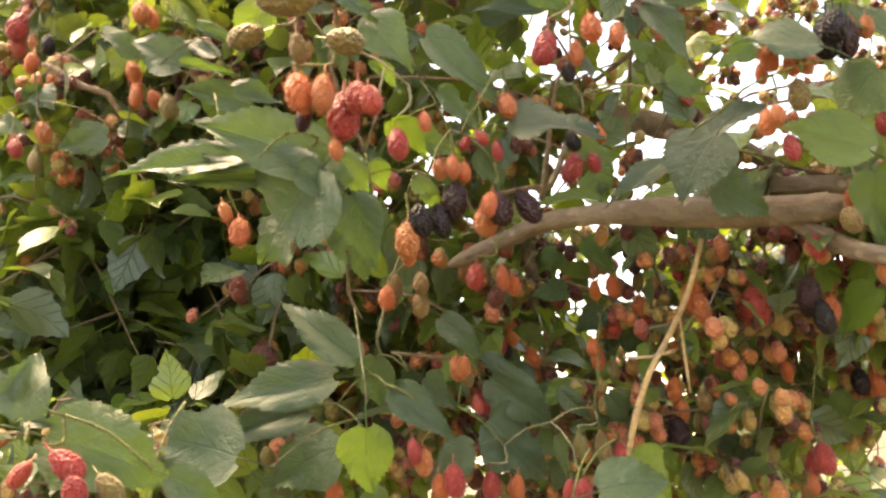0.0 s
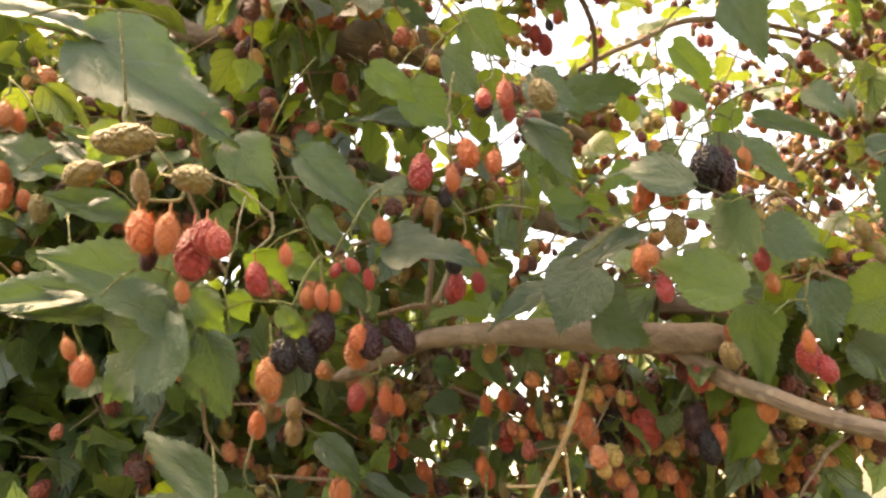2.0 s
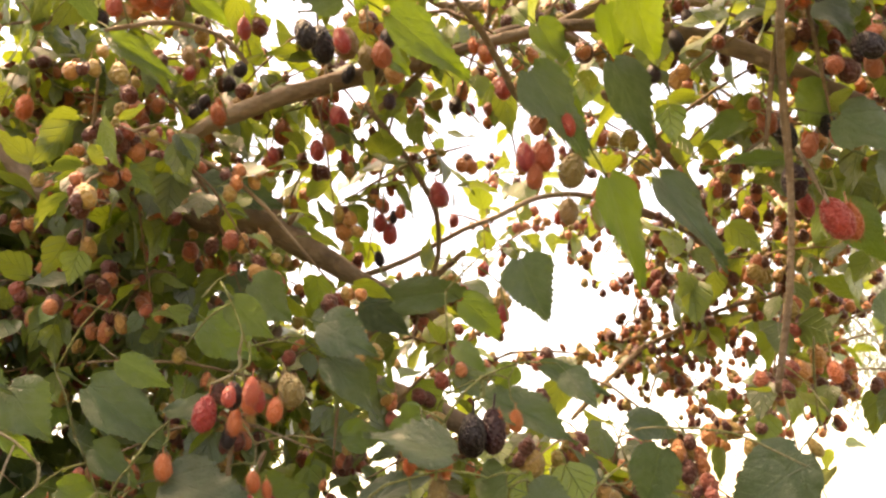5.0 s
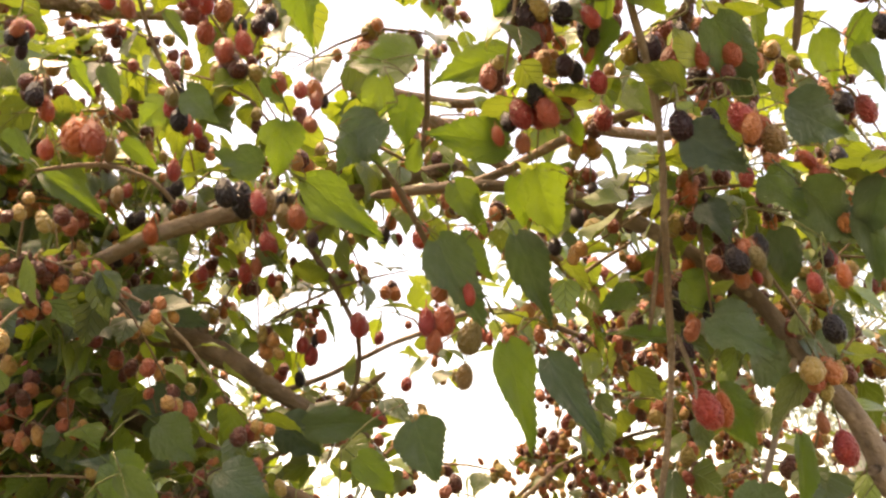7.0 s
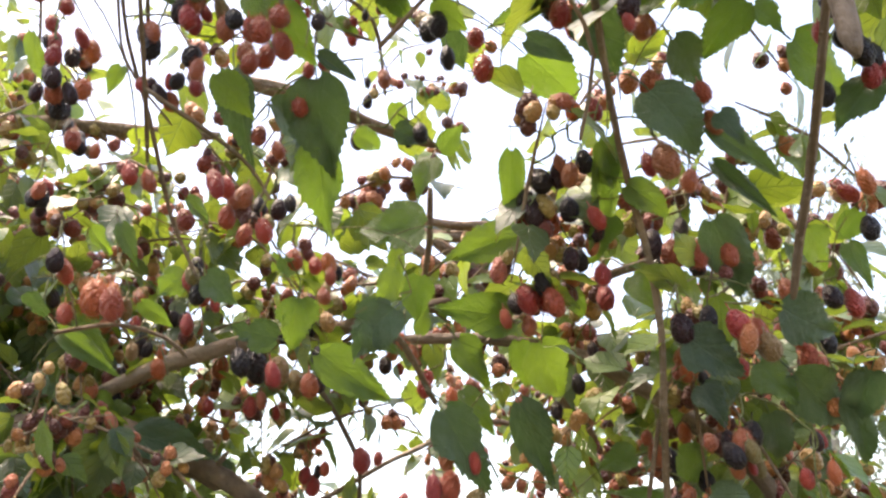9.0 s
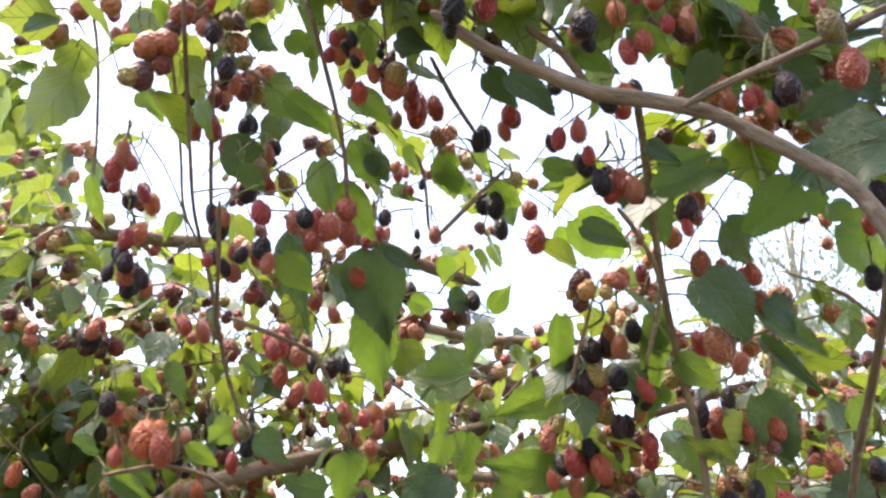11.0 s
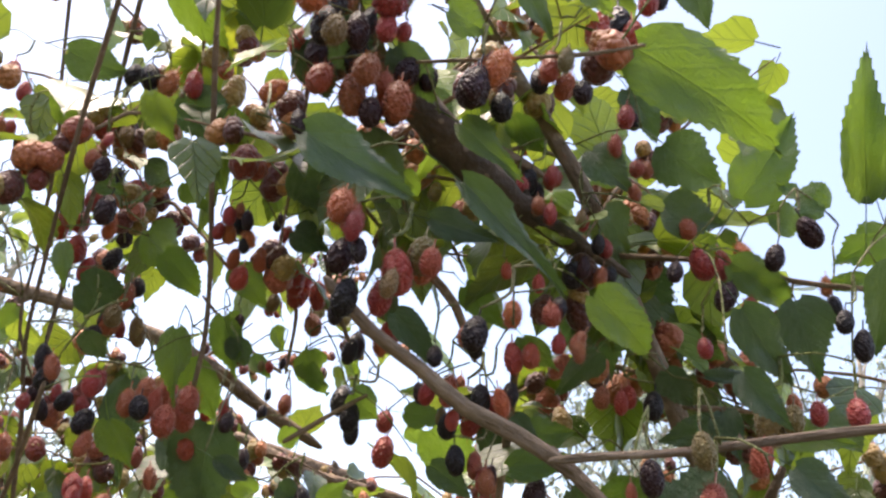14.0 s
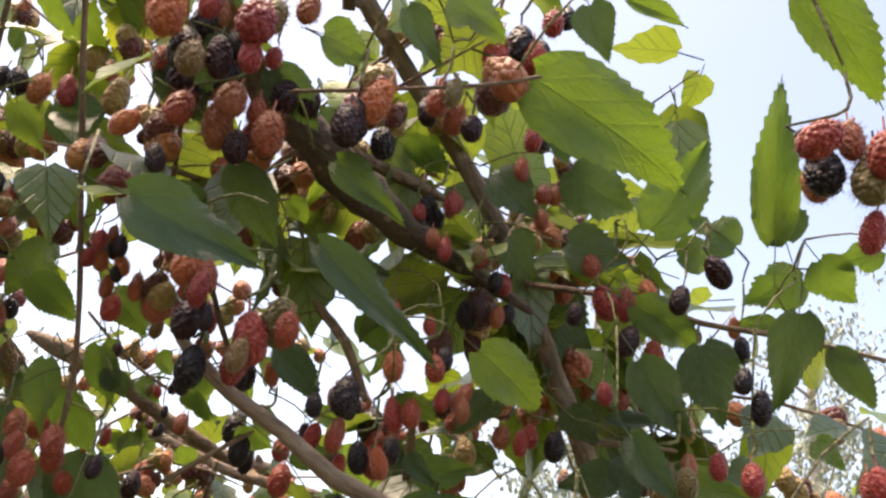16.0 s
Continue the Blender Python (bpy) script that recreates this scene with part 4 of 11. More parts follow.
shoot((0.562, 0.631, 1.937), (0.555, 0.611, 1.950), 0.00048)
shoot((0.519, 0.595, 1.989), (0.509, 0.578, 2.004), 0.00048)
shoot((0.476, 0.244, 2.201), (0.490, 0.267, 2.199), 0.00045)
shoot((0.298, 0.457, 2.318), (0.320, 0.449, 2.337), 0.00043)
shoot((0.321, 0.925, 2.124), (0.319, 0.934, 2.104), 0.00057)
shoot((0.127, 0.602, 2.167), (0.139, 0.589, 2.187), 0.00048)
shoot((0.212, 0.351, 2.454), (0.222, 0.352, 2.427), 0.00043)
shoot((0.217, 0.352, 2.441), (0.211, 0.328, 2.443), 0.00043)
shoot((0.281, 0.347, 2.374), (0.305, 0.356, 2.355), 0.00043)
shoot((0.231, 0.333, 2.234), (0.254, 0.325, 2.243), 0.00036)
shoot((0.091, 0.591, 2.159), (0.073, 0.597, 2.140), 0.00048)
shoot((0.508, 0.504, 2.145), (0.500, 0.507, 2.121), 0.00048)
shoot((0.354, 0.298, 2.373), (0.367, 0.294, 2.345), 0.00044)
shoot((0.376, 0.667, 2.168), (0.364, 0.647, 2.175), 0.00048)
shoot((0.052, 0.564, 1.896), (0.074, 0.577, 1.877), 0.00076)
shoot((0.063, 0.572, 1.887), (0.058, 0.566, 1.858), 0.00057)
shoot((0.058, 0.566, 1.858), (0.045, 0.580, 1.843), 0.00057)
shoot((0.045, 0.580, 1.843), (0.046, 0.583, 1.818), 0.00056)
shoot((0.045, 0.582, 1.831), (0.038, 0.566, 1.827), 0.00056)
shoot((0.038, 0.566, 1.827), (0.025, 0.561, 1.849), 0.00057)
shoot((0.025, 0.561, 1.849), (0.013, 0.567, 1.836), 0.00056)
shoot((0.013, 0.567, 1.836), (0.001, 0.557, 1.833), 0.00056)
shoot((0.025, 0.561, 1.849), (0.015, 0.545, 1.848), 0.00056)
shoot((0.015, 0.545, 1.848), (0.000, 0.539, 1.835), 0.00057)
shoot((0.045, 0.582, 1.831), (0.023, 0.591, 1.825), 0.00056)
shoot((0.452, 0.303, 2.361), (0.459, 0.303, 2.392), 0.00044)
shoot((0.456, 0.303, 2.376), (0.445, 0.278, 2.389), 0.00044)
shoot((0.450, 0.291, 2.383), (0.479, 0.277, 2.376), 0.00044)
shoot((0.236, 0.791, 2.116), (0.224, 0.812, 2.108), 0.00063)
shoot((0.463, 0.473, 2.240), (0.472, 0.470, 2.266), 0.00048)
shoot((0.045, 0.582, 1.831), (0.062, 0.601, 1.836), 0.00056)
shoot((0.062, 0.601, 1.836), (0.072, 0.609, 1.834), 0.00074)
shoot((0.066, 0.605, 1.835), (0.059, 0.610, 1.826), 0.00074)
shoot((0.307, 0.477, 2.326), (0.339, 0.475, 2.334), 0.00056)
shoot((0.509, 0.578, 2.091), (0.529, 0.577, 2.110), 0.00048)
shoot((0.024, 0.747, 2.131), (0.029, 0.725, 2.120), 0.00048)
shoot((0.342, 0.391, 2.320), (0.362, 0.407, 2.296), 0.00043)
shoot((0.362, 0.407, 2.296), (0.367, 0.421, 2.307), 0.00043)
shoot((0.571, 0.216, 2.374), (0.602, 0.199, 2.374), 0.00045)
shoot((0.514, 0.226, 2.233), (0.495, 0.207, 2.238), 0.00036)
shoot((0.467, 0.472, 2.252), (0.450, 0.492, 2.253), 0.00063)
shoot((0.450, 0.492, 2.253), (0.440, 0.495, 2.248), 0.00063)
shoot((0.299, 0.236, 2.372), (0.331, 0.242, 2.358), 0.00044)
shoot((0.222, 0.352, 2.427), (0.216, 0.335, 2.411), 0.00043)
shoot((0.216, 0.335, 2.411), (0.203, 0.338, 2.396), 0.00043)
shoot((0.201, 0.765, 2.169), (0.206, 0.751, 2.193), 0.00063)
shoot((0.440, 0.495, 2.248), (0.412, 0.492, 2.256), 0.00048)
shoot((0.403, 0.329, 2.322), (0.392, 0.309, 2.304), 0.00044)
shoot((0.464, 0.657, 2.149), (0.478, 0.645, 2.173), 0.00063)
shoot((0.551, 0.223, 2.331), (0.559, 0.238, 2.298), 0.00045)
shoot((0.559, 0.238, 2.298), (0.535, 0.254, 2.300), 0.00045)
shoot((0.553, 0.268, 2.350), (0.557, 0.281, 2.315), 0.00045)
shoot((0.557, 0.281, 2.315), (0.573, 0.292, 2.296), 0.00045)
shoot((0.573, 0.292, 2.296), (0.548, 0.301, 2.284), 0.00045)
shoot((0.548, 0.301, 2.284), (0.549, 0.315, 2.290), 0.00044)
shoot((0.549, 0.315, 2.290), (0.538, 0.312, 2.302), 0.00044)
shoot((0.538, 0.312, 2.302), (0.515, 0.314, 2.307), 0.00044)
shoot((0.515, 0.314, 2.307), (0.480, 0.314, 2.319), 0.00044)
shoot((0.354, 0.298, 2.373), (0.340, 0.311, 2.388), 0.00044)
shoot((0.298, 0.457, 2.318), (0.282, 0.433, 2.335), 0.00043)
shoot((0.529, 0.577, 2.110), (0.537, 0.581, 2.138), 0.00063)
shoot((0.357, 0.365, 2.346), (0.367, 0.392, 2.354), 0.00043)
shoot((0.029, 0.604, 2.397), (0.061, 0.617, 2.388), 0.00072)
shoot((0.093, 0.554, 2.348), (0.096, 0.538, 2.354), 0.00063)
shoot((0.242, 0.372, 2.381), (0.222, 0.378, 2.352), 0.00043)
shoot((0.222, 0.378, 2.352), (0.239, 0.373, 2.338), 0.00043)
shoot((0.222, 0.378, 2.352), (0.213, 0.355, 2.363), 0.00043)
shoot((0.007, 0.562, 1.834), (-0.017, 0.576, 1.841), 0.00057)
shoot((-0.017, 0.576, 1.841), (-0.033, 0.569, 1.843), 0.00074)
shoot((0.072, 0.609, 1.834), (0.087, 0.618, 1.863), 0.00074)
shoot((0.087, 0.618, 1.863), (0.097, 0.626, 1.858), 0.00055)
shoot((0.097, 0.626, 1.858), (0.104, 0.630, 1.865), 0.00055)
shoot((0.097, 0.626, 1.858), (0.109, 0.631, 1.843), 0.00073)
shoot((0.093, 0.622, 1.861), (0.106, 0.617, 1.875), 0.00073)
shoot((0.087, 0.618, 1.863), (0.075, 0.612, 1.895), 0.00055)
shoot((0.081, 0.615, 1.880), (0.052, 0.614, 1.868), 0.00055)
shoot((0.053, 0.746, 1.766), (0.034, 0.726, 1.782), 0.00051)
shoot((0.448, 0.304, 2.423), (0.475, 0.278, 2.425), 0.00044)
shoot((0.475, 0.278, 2.425), (0.467, 0.280, 2.457), 0.00044)
shoot((0.467, 0.280, 2.457), (0.463, 0.288, 2.465), 0.00044)
shoot((0.379, 0.958, 2.158), (0.404, 0.952, 2.156), 0.00055)
shoot((0.499, 0.518, 2.159), (0.485, 0.538, 2.175), 0.00048)
shoot((0.106, 0.617, 1.875), (0.123, 0.633, 1.903), 0.00074)
shoot((0.238, 0.764, 2.209), (0.235, 0.747, 2.235), 0.00062)
shoot((0.506, 0.267, 2.352), (0.502, 0.246, 2.326), 0.00045)
shoot((0.301, 0.403, 2.331), (0.321, 0.391, 2.363), 0.00043)
shoot((0.321, 0.391, 2.363), (0.324, 0.405, 2.383), 0.00043)
shoot((0.324, 0.405, 2.383), (0.301, 0.388, 2.400), 0.00043)
shoot((0.188, 0.448, 2.306), (0.216, 0.429, 2.297), 0.00057)
shoot((0.232, 0.349, 2.276), (0.245, 0.356, 2.293), 0.00063)
shoot((0.232, 0.432, 2.317), (0.227, 0.415, 2.333), 0.00043)
shoot((0.232, 0.432, 2.317), (0.249, 0.454, 2.301), 0.00076)
shoot((0.227, 0.415, 2.333), (0.193, 0.408, 2.321), 0.00043)
shoot((0.210, 0.411, 2.327), (0.219, 0.397, 2.309), 0.00043)
shoot((0.514, 0.625, 2.012), (0.540, 0.645, 2.013), 0.00048)
shoot((0.540, 0.645, 2.013), (0.553, 0.620, 2.025), 0.00048)
shoot((0.321, 0.685, 1.780), (0.315, 0.679, 1.819), 0.00074)
shoot((0.315, 0.679, 1.819), (0.321, 0.672, 1.822), 0.00055)
shoot((0.321, 0.672, 1.822), (0.323, 0.655, 1.847), 0.00055)
shoot((0.323, 0.655, 1.847), (0.334, 0.655, 1.852), 0.00074)
shoot((0.334, 0.655, 1.852), (0.357, 0.659, 1.822), 0.00056)
shoot((0.357, 0.659, 1.822), (0.344, 0.644, 1.800), 0.00075)
shoot((0.530, 0.182, 2.246), (0.555, 0.170, 2.281), 0.00046)
shoot((0.046, 0.565, 1.923), (0.012, 0.554, 1.937), 0.00057)
shoot((0.006, 0.744, 2.117), (0.018, 0.741, 2.086), 0.00048)
shoot((0.430, 0.203, 2.395), (0.446, 0.176, 2.426), 0.00045)
shoot((0.446, 0.176, 2.426), (0.451, 0.168, 2.421), 0.00045)
shoot((0.344, 0.644, 1.800), (0.321, 0.623, 1.791), 0.00057)
shoot((0.304, 0.378, 2.271), (0.302, 0.372, 2.233), 0.00044)
shoot((0.075, 0.612, 1.895), (0.064, 0.605, 1.934), 0.00055)
shoot((0.335, 0.397, 2.307), (0.353, 0.416, 2.327), 0.00048)
shoot((0.346, 0.410, 2.320), (0.326, 0.433, 2.305), 0.00036)
shoot((0.327, 0.512, 2.333), (0.313, 0.530, 2.341), 0.00042)
shoot((0.313, 0.530, 2.341), (0.287, 0.527, 2.331), 0.00074)
shoot((0.292, 0.449, 2.302), (0.293, 0.446, 2.290), 0.00048)
shoot((0.293, 0.446, 2.290), (0.284, 0.460, 2.278), 0.00063)
shoot((0.284, 0.460, 2.278), (0.293, 0.467, 2.259), 0.00048)
shoot((0.293, 0.467, 2.259), (0.309, 0.470, 2.244), 0.00048)
shoot((0.309, 0.470, 2.244), (0.334, 0.477, 2.249), 0.00048)
shoot((0.334, 0.477, 2.249), (0.350, 0.479, 2.269), 0.00063)
shoot((0.327, 0.512, 2.333), (0.336, 0.517, 2.304), 0.00042)
shoot((0.336, 0.517, 2.304), (0.311, 0.523, 2.295), 0.00042)
shoot((0.284, 0.460, 2.278), (0.258, 0.478, 2.270), 0.00063)
shoot((0.271, 0.469, 2.274), (0.257, 0.449, 2.257), 0.00048)
shoot((0.342, 0.478, 2.259), (0.367, 0.492, 2.241), 0.00048)
shoot((0.367, 0.492, 2.241), (0.361, 0.517, 2.248), 0.00048)
shoot((0.336, 0.215, 2.316), (0.356, 0.188, 2.307), 0.00045)
shoot((0.508, 0.504, 2.145), (0.540, 0.516, 2.155), 0.00063)
shoot((0.530, 0.512, 2.152), (0.548, 0.495, 2.141), 0.00063)
shoot((0.548, 0.495, 2.141), (0.555, 0.502, 2.136), 0.00048)
shoot((0.432, 0.291, 2.346), (0.432, 0.264, 2.323), 0.00044)
shoot((0.432, 0.264, 2.323), (0.411, 0.251, 2.307), 0.00045)
shoot((0.411, 0.251, 2.307), (0.418, 0.264, 2.288), 0.00045)
shoot((0.418, 0.264, 2.288), (0.417, 0.286, 2.285), 0.00045)
shoot((0.411, 0.251, 2.307), (0.434, 0.239, 2.304), 0.00045)
shoot((0.041, 0.772, 2.155), (0.012, 0.759, 2.174), 0.00062)
shoot((0.139, 0.589, 2.187), (0.124, 0.596, 2.218), 0.00063)
shoot((0.481, 0.435, 2.253), (0.501, 0.425, 2.280), 0.00048)
shoot((0.501, 0.425, 2.280), (0.513, 0.445, 2.278), 0.00063)
shoot((0.501, 0.425, 2.280), (0.526, 0.419, 2.306), 0.00048)
shoot((0.526, 0.419, 2.306), (0.544, 0.409, 2.284), 0.00048)
shoot((0.544, 0.409, 2.284), (0.547, 0.394, 2.285), 0.00048)
shoot((0.544, 0.409, 2.284), (0.562, 0.435, 2.286), 0.00048)
shoot((0.464, 0.657, 2.149), (0.447, 0.636, 2.126), 0.00063)
shoot((0.453, 0.642, 2.133), (0.461, 0.622, 2.144), 0.00063)
shoot((0.103, 0.594, 2.162), (0.094, 0.582, 2.196), 0.00063)
shoot((0.094, 0.582, 2.196), (0.077, 0.569, 2.192), 0.00048)
shoot((0.407, 0.343, 2.309), (0.443, 0.358, 2.288), 0.00044)
shoot((0.443, 0.358, 2.288), (0.445, 0.374, 2.278), 0.00044)
shoot((0.445, 0.374, 2.278), (0.468, 0.369, 2.276), 0.00044)
shoot((0.445, 0.374, 2.278), (0.439, 0.369, 2.254), 0.00044)
shoot((0.431, 0.354, 2.295), (0.427, 0.333, 2.271), 0.00044)
shoot((0.472, 0.470, 2.266), (0.461, 0.487, 2.291), 0.00063)
shoot((0.502, 0.246, 2.326), (0.499, 0.234, 2.285), 0.00045)
shoot((0.239, 0.373, 2.338), (0.204, 0.353, 2.322), 0.00043)
shoot((0.124, 0.596, 2.218), (0.121, 0.590, 2.255), 0.00048)
shoot((0.533, 0.579, 2.124), (0.559, 0.556, 2.118), 0.00048)
shoot((0.559, 0.556, 2.118), (0.555, 0.544, 2.127), 0.00063)
shoot((0.559, 0.556, 2.118), (0.580, 0.551, 2.114), 0.00048)
shoot((0.569, 0.554, 2.116), (0.569, 0.565, 2.092), 0.00048)
shoot((0.569, 0.565, 2.092), (0.552, 0.553, 2.087), 0.00063)
shoot((0.592, 0.644, 1.983), (0.604, 0.611, 1.990), 0.00063)
shoot((0.485, 0.538, 2.175), (0.478, 0.567, 2.190), 0.00063)
shoot((0.234, 0.709, 1.810), (0.227, 0.688, 1.844), 0.00054)
shoot((0.258, 0.478, 2.270), (0.235, 0.503, 2.254), 0.00063)
shoot((0.235, 0.503, 2.254), (0.260, 0.505, 2.235), 0.00063)
shoot((0.279, 0.831, 2.058), (0.299, 0.819, 2.045), 0.00062)
shoot((0.193, 0.408, 2.321), (0.148, 0.396, 2.330), 0.00043)
shoot((0.547, 0.281, 2.236), (0.503, 0.301, 2.234), 0.00045)
shoot((0.188, 0.413, 2.290), (0.223, 0.426, 2.295), 0.00063)
shoot((0.123, 0.734, 2.165), (0.109, 0.736, 2.199), 0.00063)
shoot((0.109, 0.736, 2.199), (0.080, 0.756, 2.203), 0.00063)
shoot((0.104, 0.752, 2.219), (0.088, 0.738, 2.240), 0.00062)
shoot((0.099, 0.742, 2.200), (0.105, 0.749, 2.232), 0.00063)
shoot((0.518, 0.421, 2.298), (0.493, 0.438, 2.318), 0.00063)
shoot((0.489, 0.497, 2.190), (0.525, 0.490, 2.203), 0.00048)
shoot((0.525, 0.490, 2.203), (0.525, 0.512, 2.213), 0.00063)
shoot((0.524, 0.501, 2.207), (0.527, 0.489, 2.234), 0.00048)
shoot((0.363, 0.378, 2.350), (0.404, 0.358, 2.356), 0.00043)
shoot((0.091, 0.591, 2.159), (0.066, 0.610, 2.180), 0.00048)
shoot((0.166, 0.665, 1.889), (0.210, 0.673, 1.888), 0.00054)
shoot((0.473, 0.495, 2.202), (0.442, 0.516, 2.208), 0.00063)
shoot((0.442, 0.516, 2.208), (0.426, 0.536, 2.193), 0.00063)
shoot((0.426, 0.536, 2.193), (0.442, 0.558, 2.208), 0.00048)
shoot((0.434, 0.547, 2.201), (0.438, 0.562, 2.183), 0.00048)
shoot((0.438, 0.562, 2.183), (0.425, 0.576, 2.150), 0.00048)
shoot((0.425, 0.576, 2.150), (0.430, 0.592, 2.154), 0.00048)
shoot((0.430, 0.592, 2.154), (0.420, 0.616, 2.162), 0.00048)
shoot((0.052, 0.564, 1.896), (0.046, 0.531, 1.885), 0.00076)
shoot((0.046, 0.531, 1.885), (0.035, 0.513, 1.903), 0.00077)
shoot((0.035, 0.513, 1.903), (0.039, 0.495, 1.910), 0.00078)
shoot((0.039, 0.495, 1.910), (0.043, 0.483, 1.949), 0.00059)
shoot((0.043, 0.483, 1.949), (0.058, 0.499, 1.949), 0.00059)
shoot((0.043, 0.483, 1.949), (0.005, 0.473, 1.949), 0.00059)
shoot((0.347, 0.308, 2.383), (0.301, 0.295, 2.366), 0.00044)
shoot((0.094, 0.582, 2.196), (0.093, 0.566, 2.232), 0.00063)
shoot((0.093, 0.566, 2.232), (0.109, 0.557, 2.231), 0.00048)
shoot((0.207, 0.521, 2.179), (0.199, 0.554, 2.189), 0.00048)
shoot((0.199, 0.554, 2.189), (0.202, 0.544, 2.212), 0.00063)
shoot((0.227, 0.688, 1.844), (0.216, 0.661, 1.836), 0.00054)
shoot((0.216, 0.661, 1.836), (0.217, 0.665, 1.815), 0.00055)
shoot((0.419, 0.348, 2.302), (0.384, 0.368, 2.273), 0.00044)
shoot((0.026, 0.752, 2.117), (0.067, 0.753, 2.122), 0.00048)
shoot((0.054, 0.754, 1.746), (0.046, 0.741, 1.713), 0.00051)
shoot((0.046, 0.741, 1.713), (0.074, 0.743, 1.683), 0.00069)
shoot((0.074, 0.743, 1.683), (0.108, 0.741, 1.694), 0.00052)
shoot((0.074, 0.743, 1.683), (0.072, 0.716, 1.686), 0.00052)
shoot((0.108, 0.741, 1.694), (0.137, 0.762, 1.701), 0.00070)
shoot((0.137, 0.762, 1.701), (0.142, 0.778, 1.718), 0.00052)
shoot((0.142, 0.778, 1.718), (0.108, 0.769, 1.724), 0.00051)
shoot((0.293, 0.766, 2.214), (0.308, 0.789, 2.210), 0.00062)
shoot((0.569, 0.565, 2.092), (0.608, 0.579, 2.086), 0.00063)
shoot((0.608, 0.579, 2.086), (0.622, 0.564, 2.104), 0.00048)
shoot((0.622, 0.564, 2.104), (0.637, 0.536, 2.112), 0.00048)
shoot((0.223, 0.426, 2.295), (0.239, 0.459, 2.305), 0.00048)
shoot((0.302, 0.187, 2.315), (0.306, 0.175, 2.293), 0.00045)
shoot((0.499, 0.651, 2.129), (0.514, 0.623, 2.155), 0.00063)
shoot((0.514, 0.623, 2.155), (0.513, 0.616, 2.148), 0.00048)
shoot((0.552, 0.421, 2.284), (0.587, 0.404, 2.302), 0.00063)
shoot((0.587, 0.404, 2.302), (0.618, 0.430, 2.293), 0.00063)
shoot((0.618, 0.430, 2.293), (0.600, 0.449, 2.269), 0.00063)
shoot((0.606, 0.442, 2.277), (0.636, 0.441, 2.256), 0.00048)
shoot((0.357, 0.659, 1.822), (0.394, 0.653, 1.857), 0.00075)
shoot((0.394, 0.653, 1.857), (0.386, 0.645, 1.883), 0.00056)
shoot((0.382, 0.655, 1.845), (0.396, 0.672, 1.841), 0.00056)
shoot((0.390, 0.649, 1.870), (0.417, 0.633, 1.872), 0.00056)
shoot((0.315, 0.738, 1.822), (0.295, 0.737, 1.780), 0.00071)
shoot((-0.049, 0.777, 2.139), (-0.051, 0.800, 2.109), 0.00062)
shoot((0.493, 0.438, 2.318), (0.452, 0.444, 2.327), 0.00048)
shoot((0.452, 0.444, 2.327), (0.449, 0.454, 2.316), 0.00048)
shoot((0.452, 0.444, 2.327), (0.447, 0.454, 2.354), 0.00063)
shoot((0.353, 0.416, 2.327), (0.380, 0.446, 2.325), 0.00063)
shoot((0.380, 0.446, 2.325), (0.378, 0.469, 2.330), 0.00048)
shoot((0.378, 0.469, 2.330), (0.413, 0.479, 2.317), 0.00048)
shoot((0.108, 0.741, 1.694), (0.122, 0.720, 1.674), 0.00070)
shoot((0.178, 0.364, 2.451), (0.157, 0.341, 2.419), 0.00043)
shoot((0.193, 0.335, 2.385), (0.201, 0.359, 2.415), 0.00036)
shoot((0.362, 0.407, 2.296), (0.408, 0.415, 2.269), 0.00043)
shoot((0.216, 0.661, 1.836), (0.239, 0.629, 1.844), 0.00055)
shoot((0.239, 0.629, 1.844), (0.269, 0.615, 1.855), 0.00075)
shoot((0.269, 0.615, 1.855), (0.313, 0.615, 1.852), 0.00057)
shoot((0.313, 0.615, 1.852), (0.331, 0.614, 1.852), 0.00057)
shoot((0.284, 0.615, 1.853), (0.290, 0.629, 1.886), 0.00076)
shoot((0.290, 0.629, 1.886), (0.277, 0.627, 1.894), 0.00075)
shoot((0.290, 0.629, 1.886), (0.314, 0.630, 1.910), 0.00075)
shoot((0.314, 0.630, 1.910), (0.330, 0.645, 1.911), 0.00074)
shoot((0.330, 0.645, 1.911), (0.339, 0.645, 1.923), 0.00055)
shoot((0.322, 0.638, 1.910), (0.294, 0.649, 1.907), 0.00056)
shoot((0.294, 0.649, 1.907), (0.283, 0.665, 1.900), 0.00055)
shoot((0.294, 0.649, 1.907), (0.295, 0.641, 1.937), 0.00055)
shoot((0.295, 0.641, 1.937), (0.297, 0.634, 1.967), 0.00055)
shoot((0.314, 0.630, 1.910), (0.358, 0.612, 1.911), 0.00056)
shoot((0.297, 0.634, 1.967), (0.339, 0.632, 1.994), 0.00055)
shoot((0.157, 0.762, 2.195), (0.156, 0.789, 2.188), 0.00062)
shoot((0.129, 0.594, 2.207), (0.142, 0.633, 2.203), 0.00063)
shoot((0.008, 0.731, 1.755), (0.022, 0.707, 1.738), 0.00051)
shoot((0.022, 0.707, 1.738), (0.013, 0.676, 1.747), 0.00052)
shoot((0.013, 0.676, 1.747), (0.014, 0.670, 1.755), 0.00053)
shoot((0.013, 0.676, 1.747), (0.004, 0.678, 1.736), 0.00053)
shoot((0.004, 0.678, 1.736), (0.018, 0.666, 1.726), 0.00053)
shoot((0.004, 0.678, 1.736), (-0.020, 0.681, 1.720), 0.00053)
shoot((-0.020, 0.681, 1.720), (-0.001, 0.678, 1.699), 0.00053)
shoot((0.018, 0.666, 1.726), (0.038, 0.688, 1.707), 0.00072)
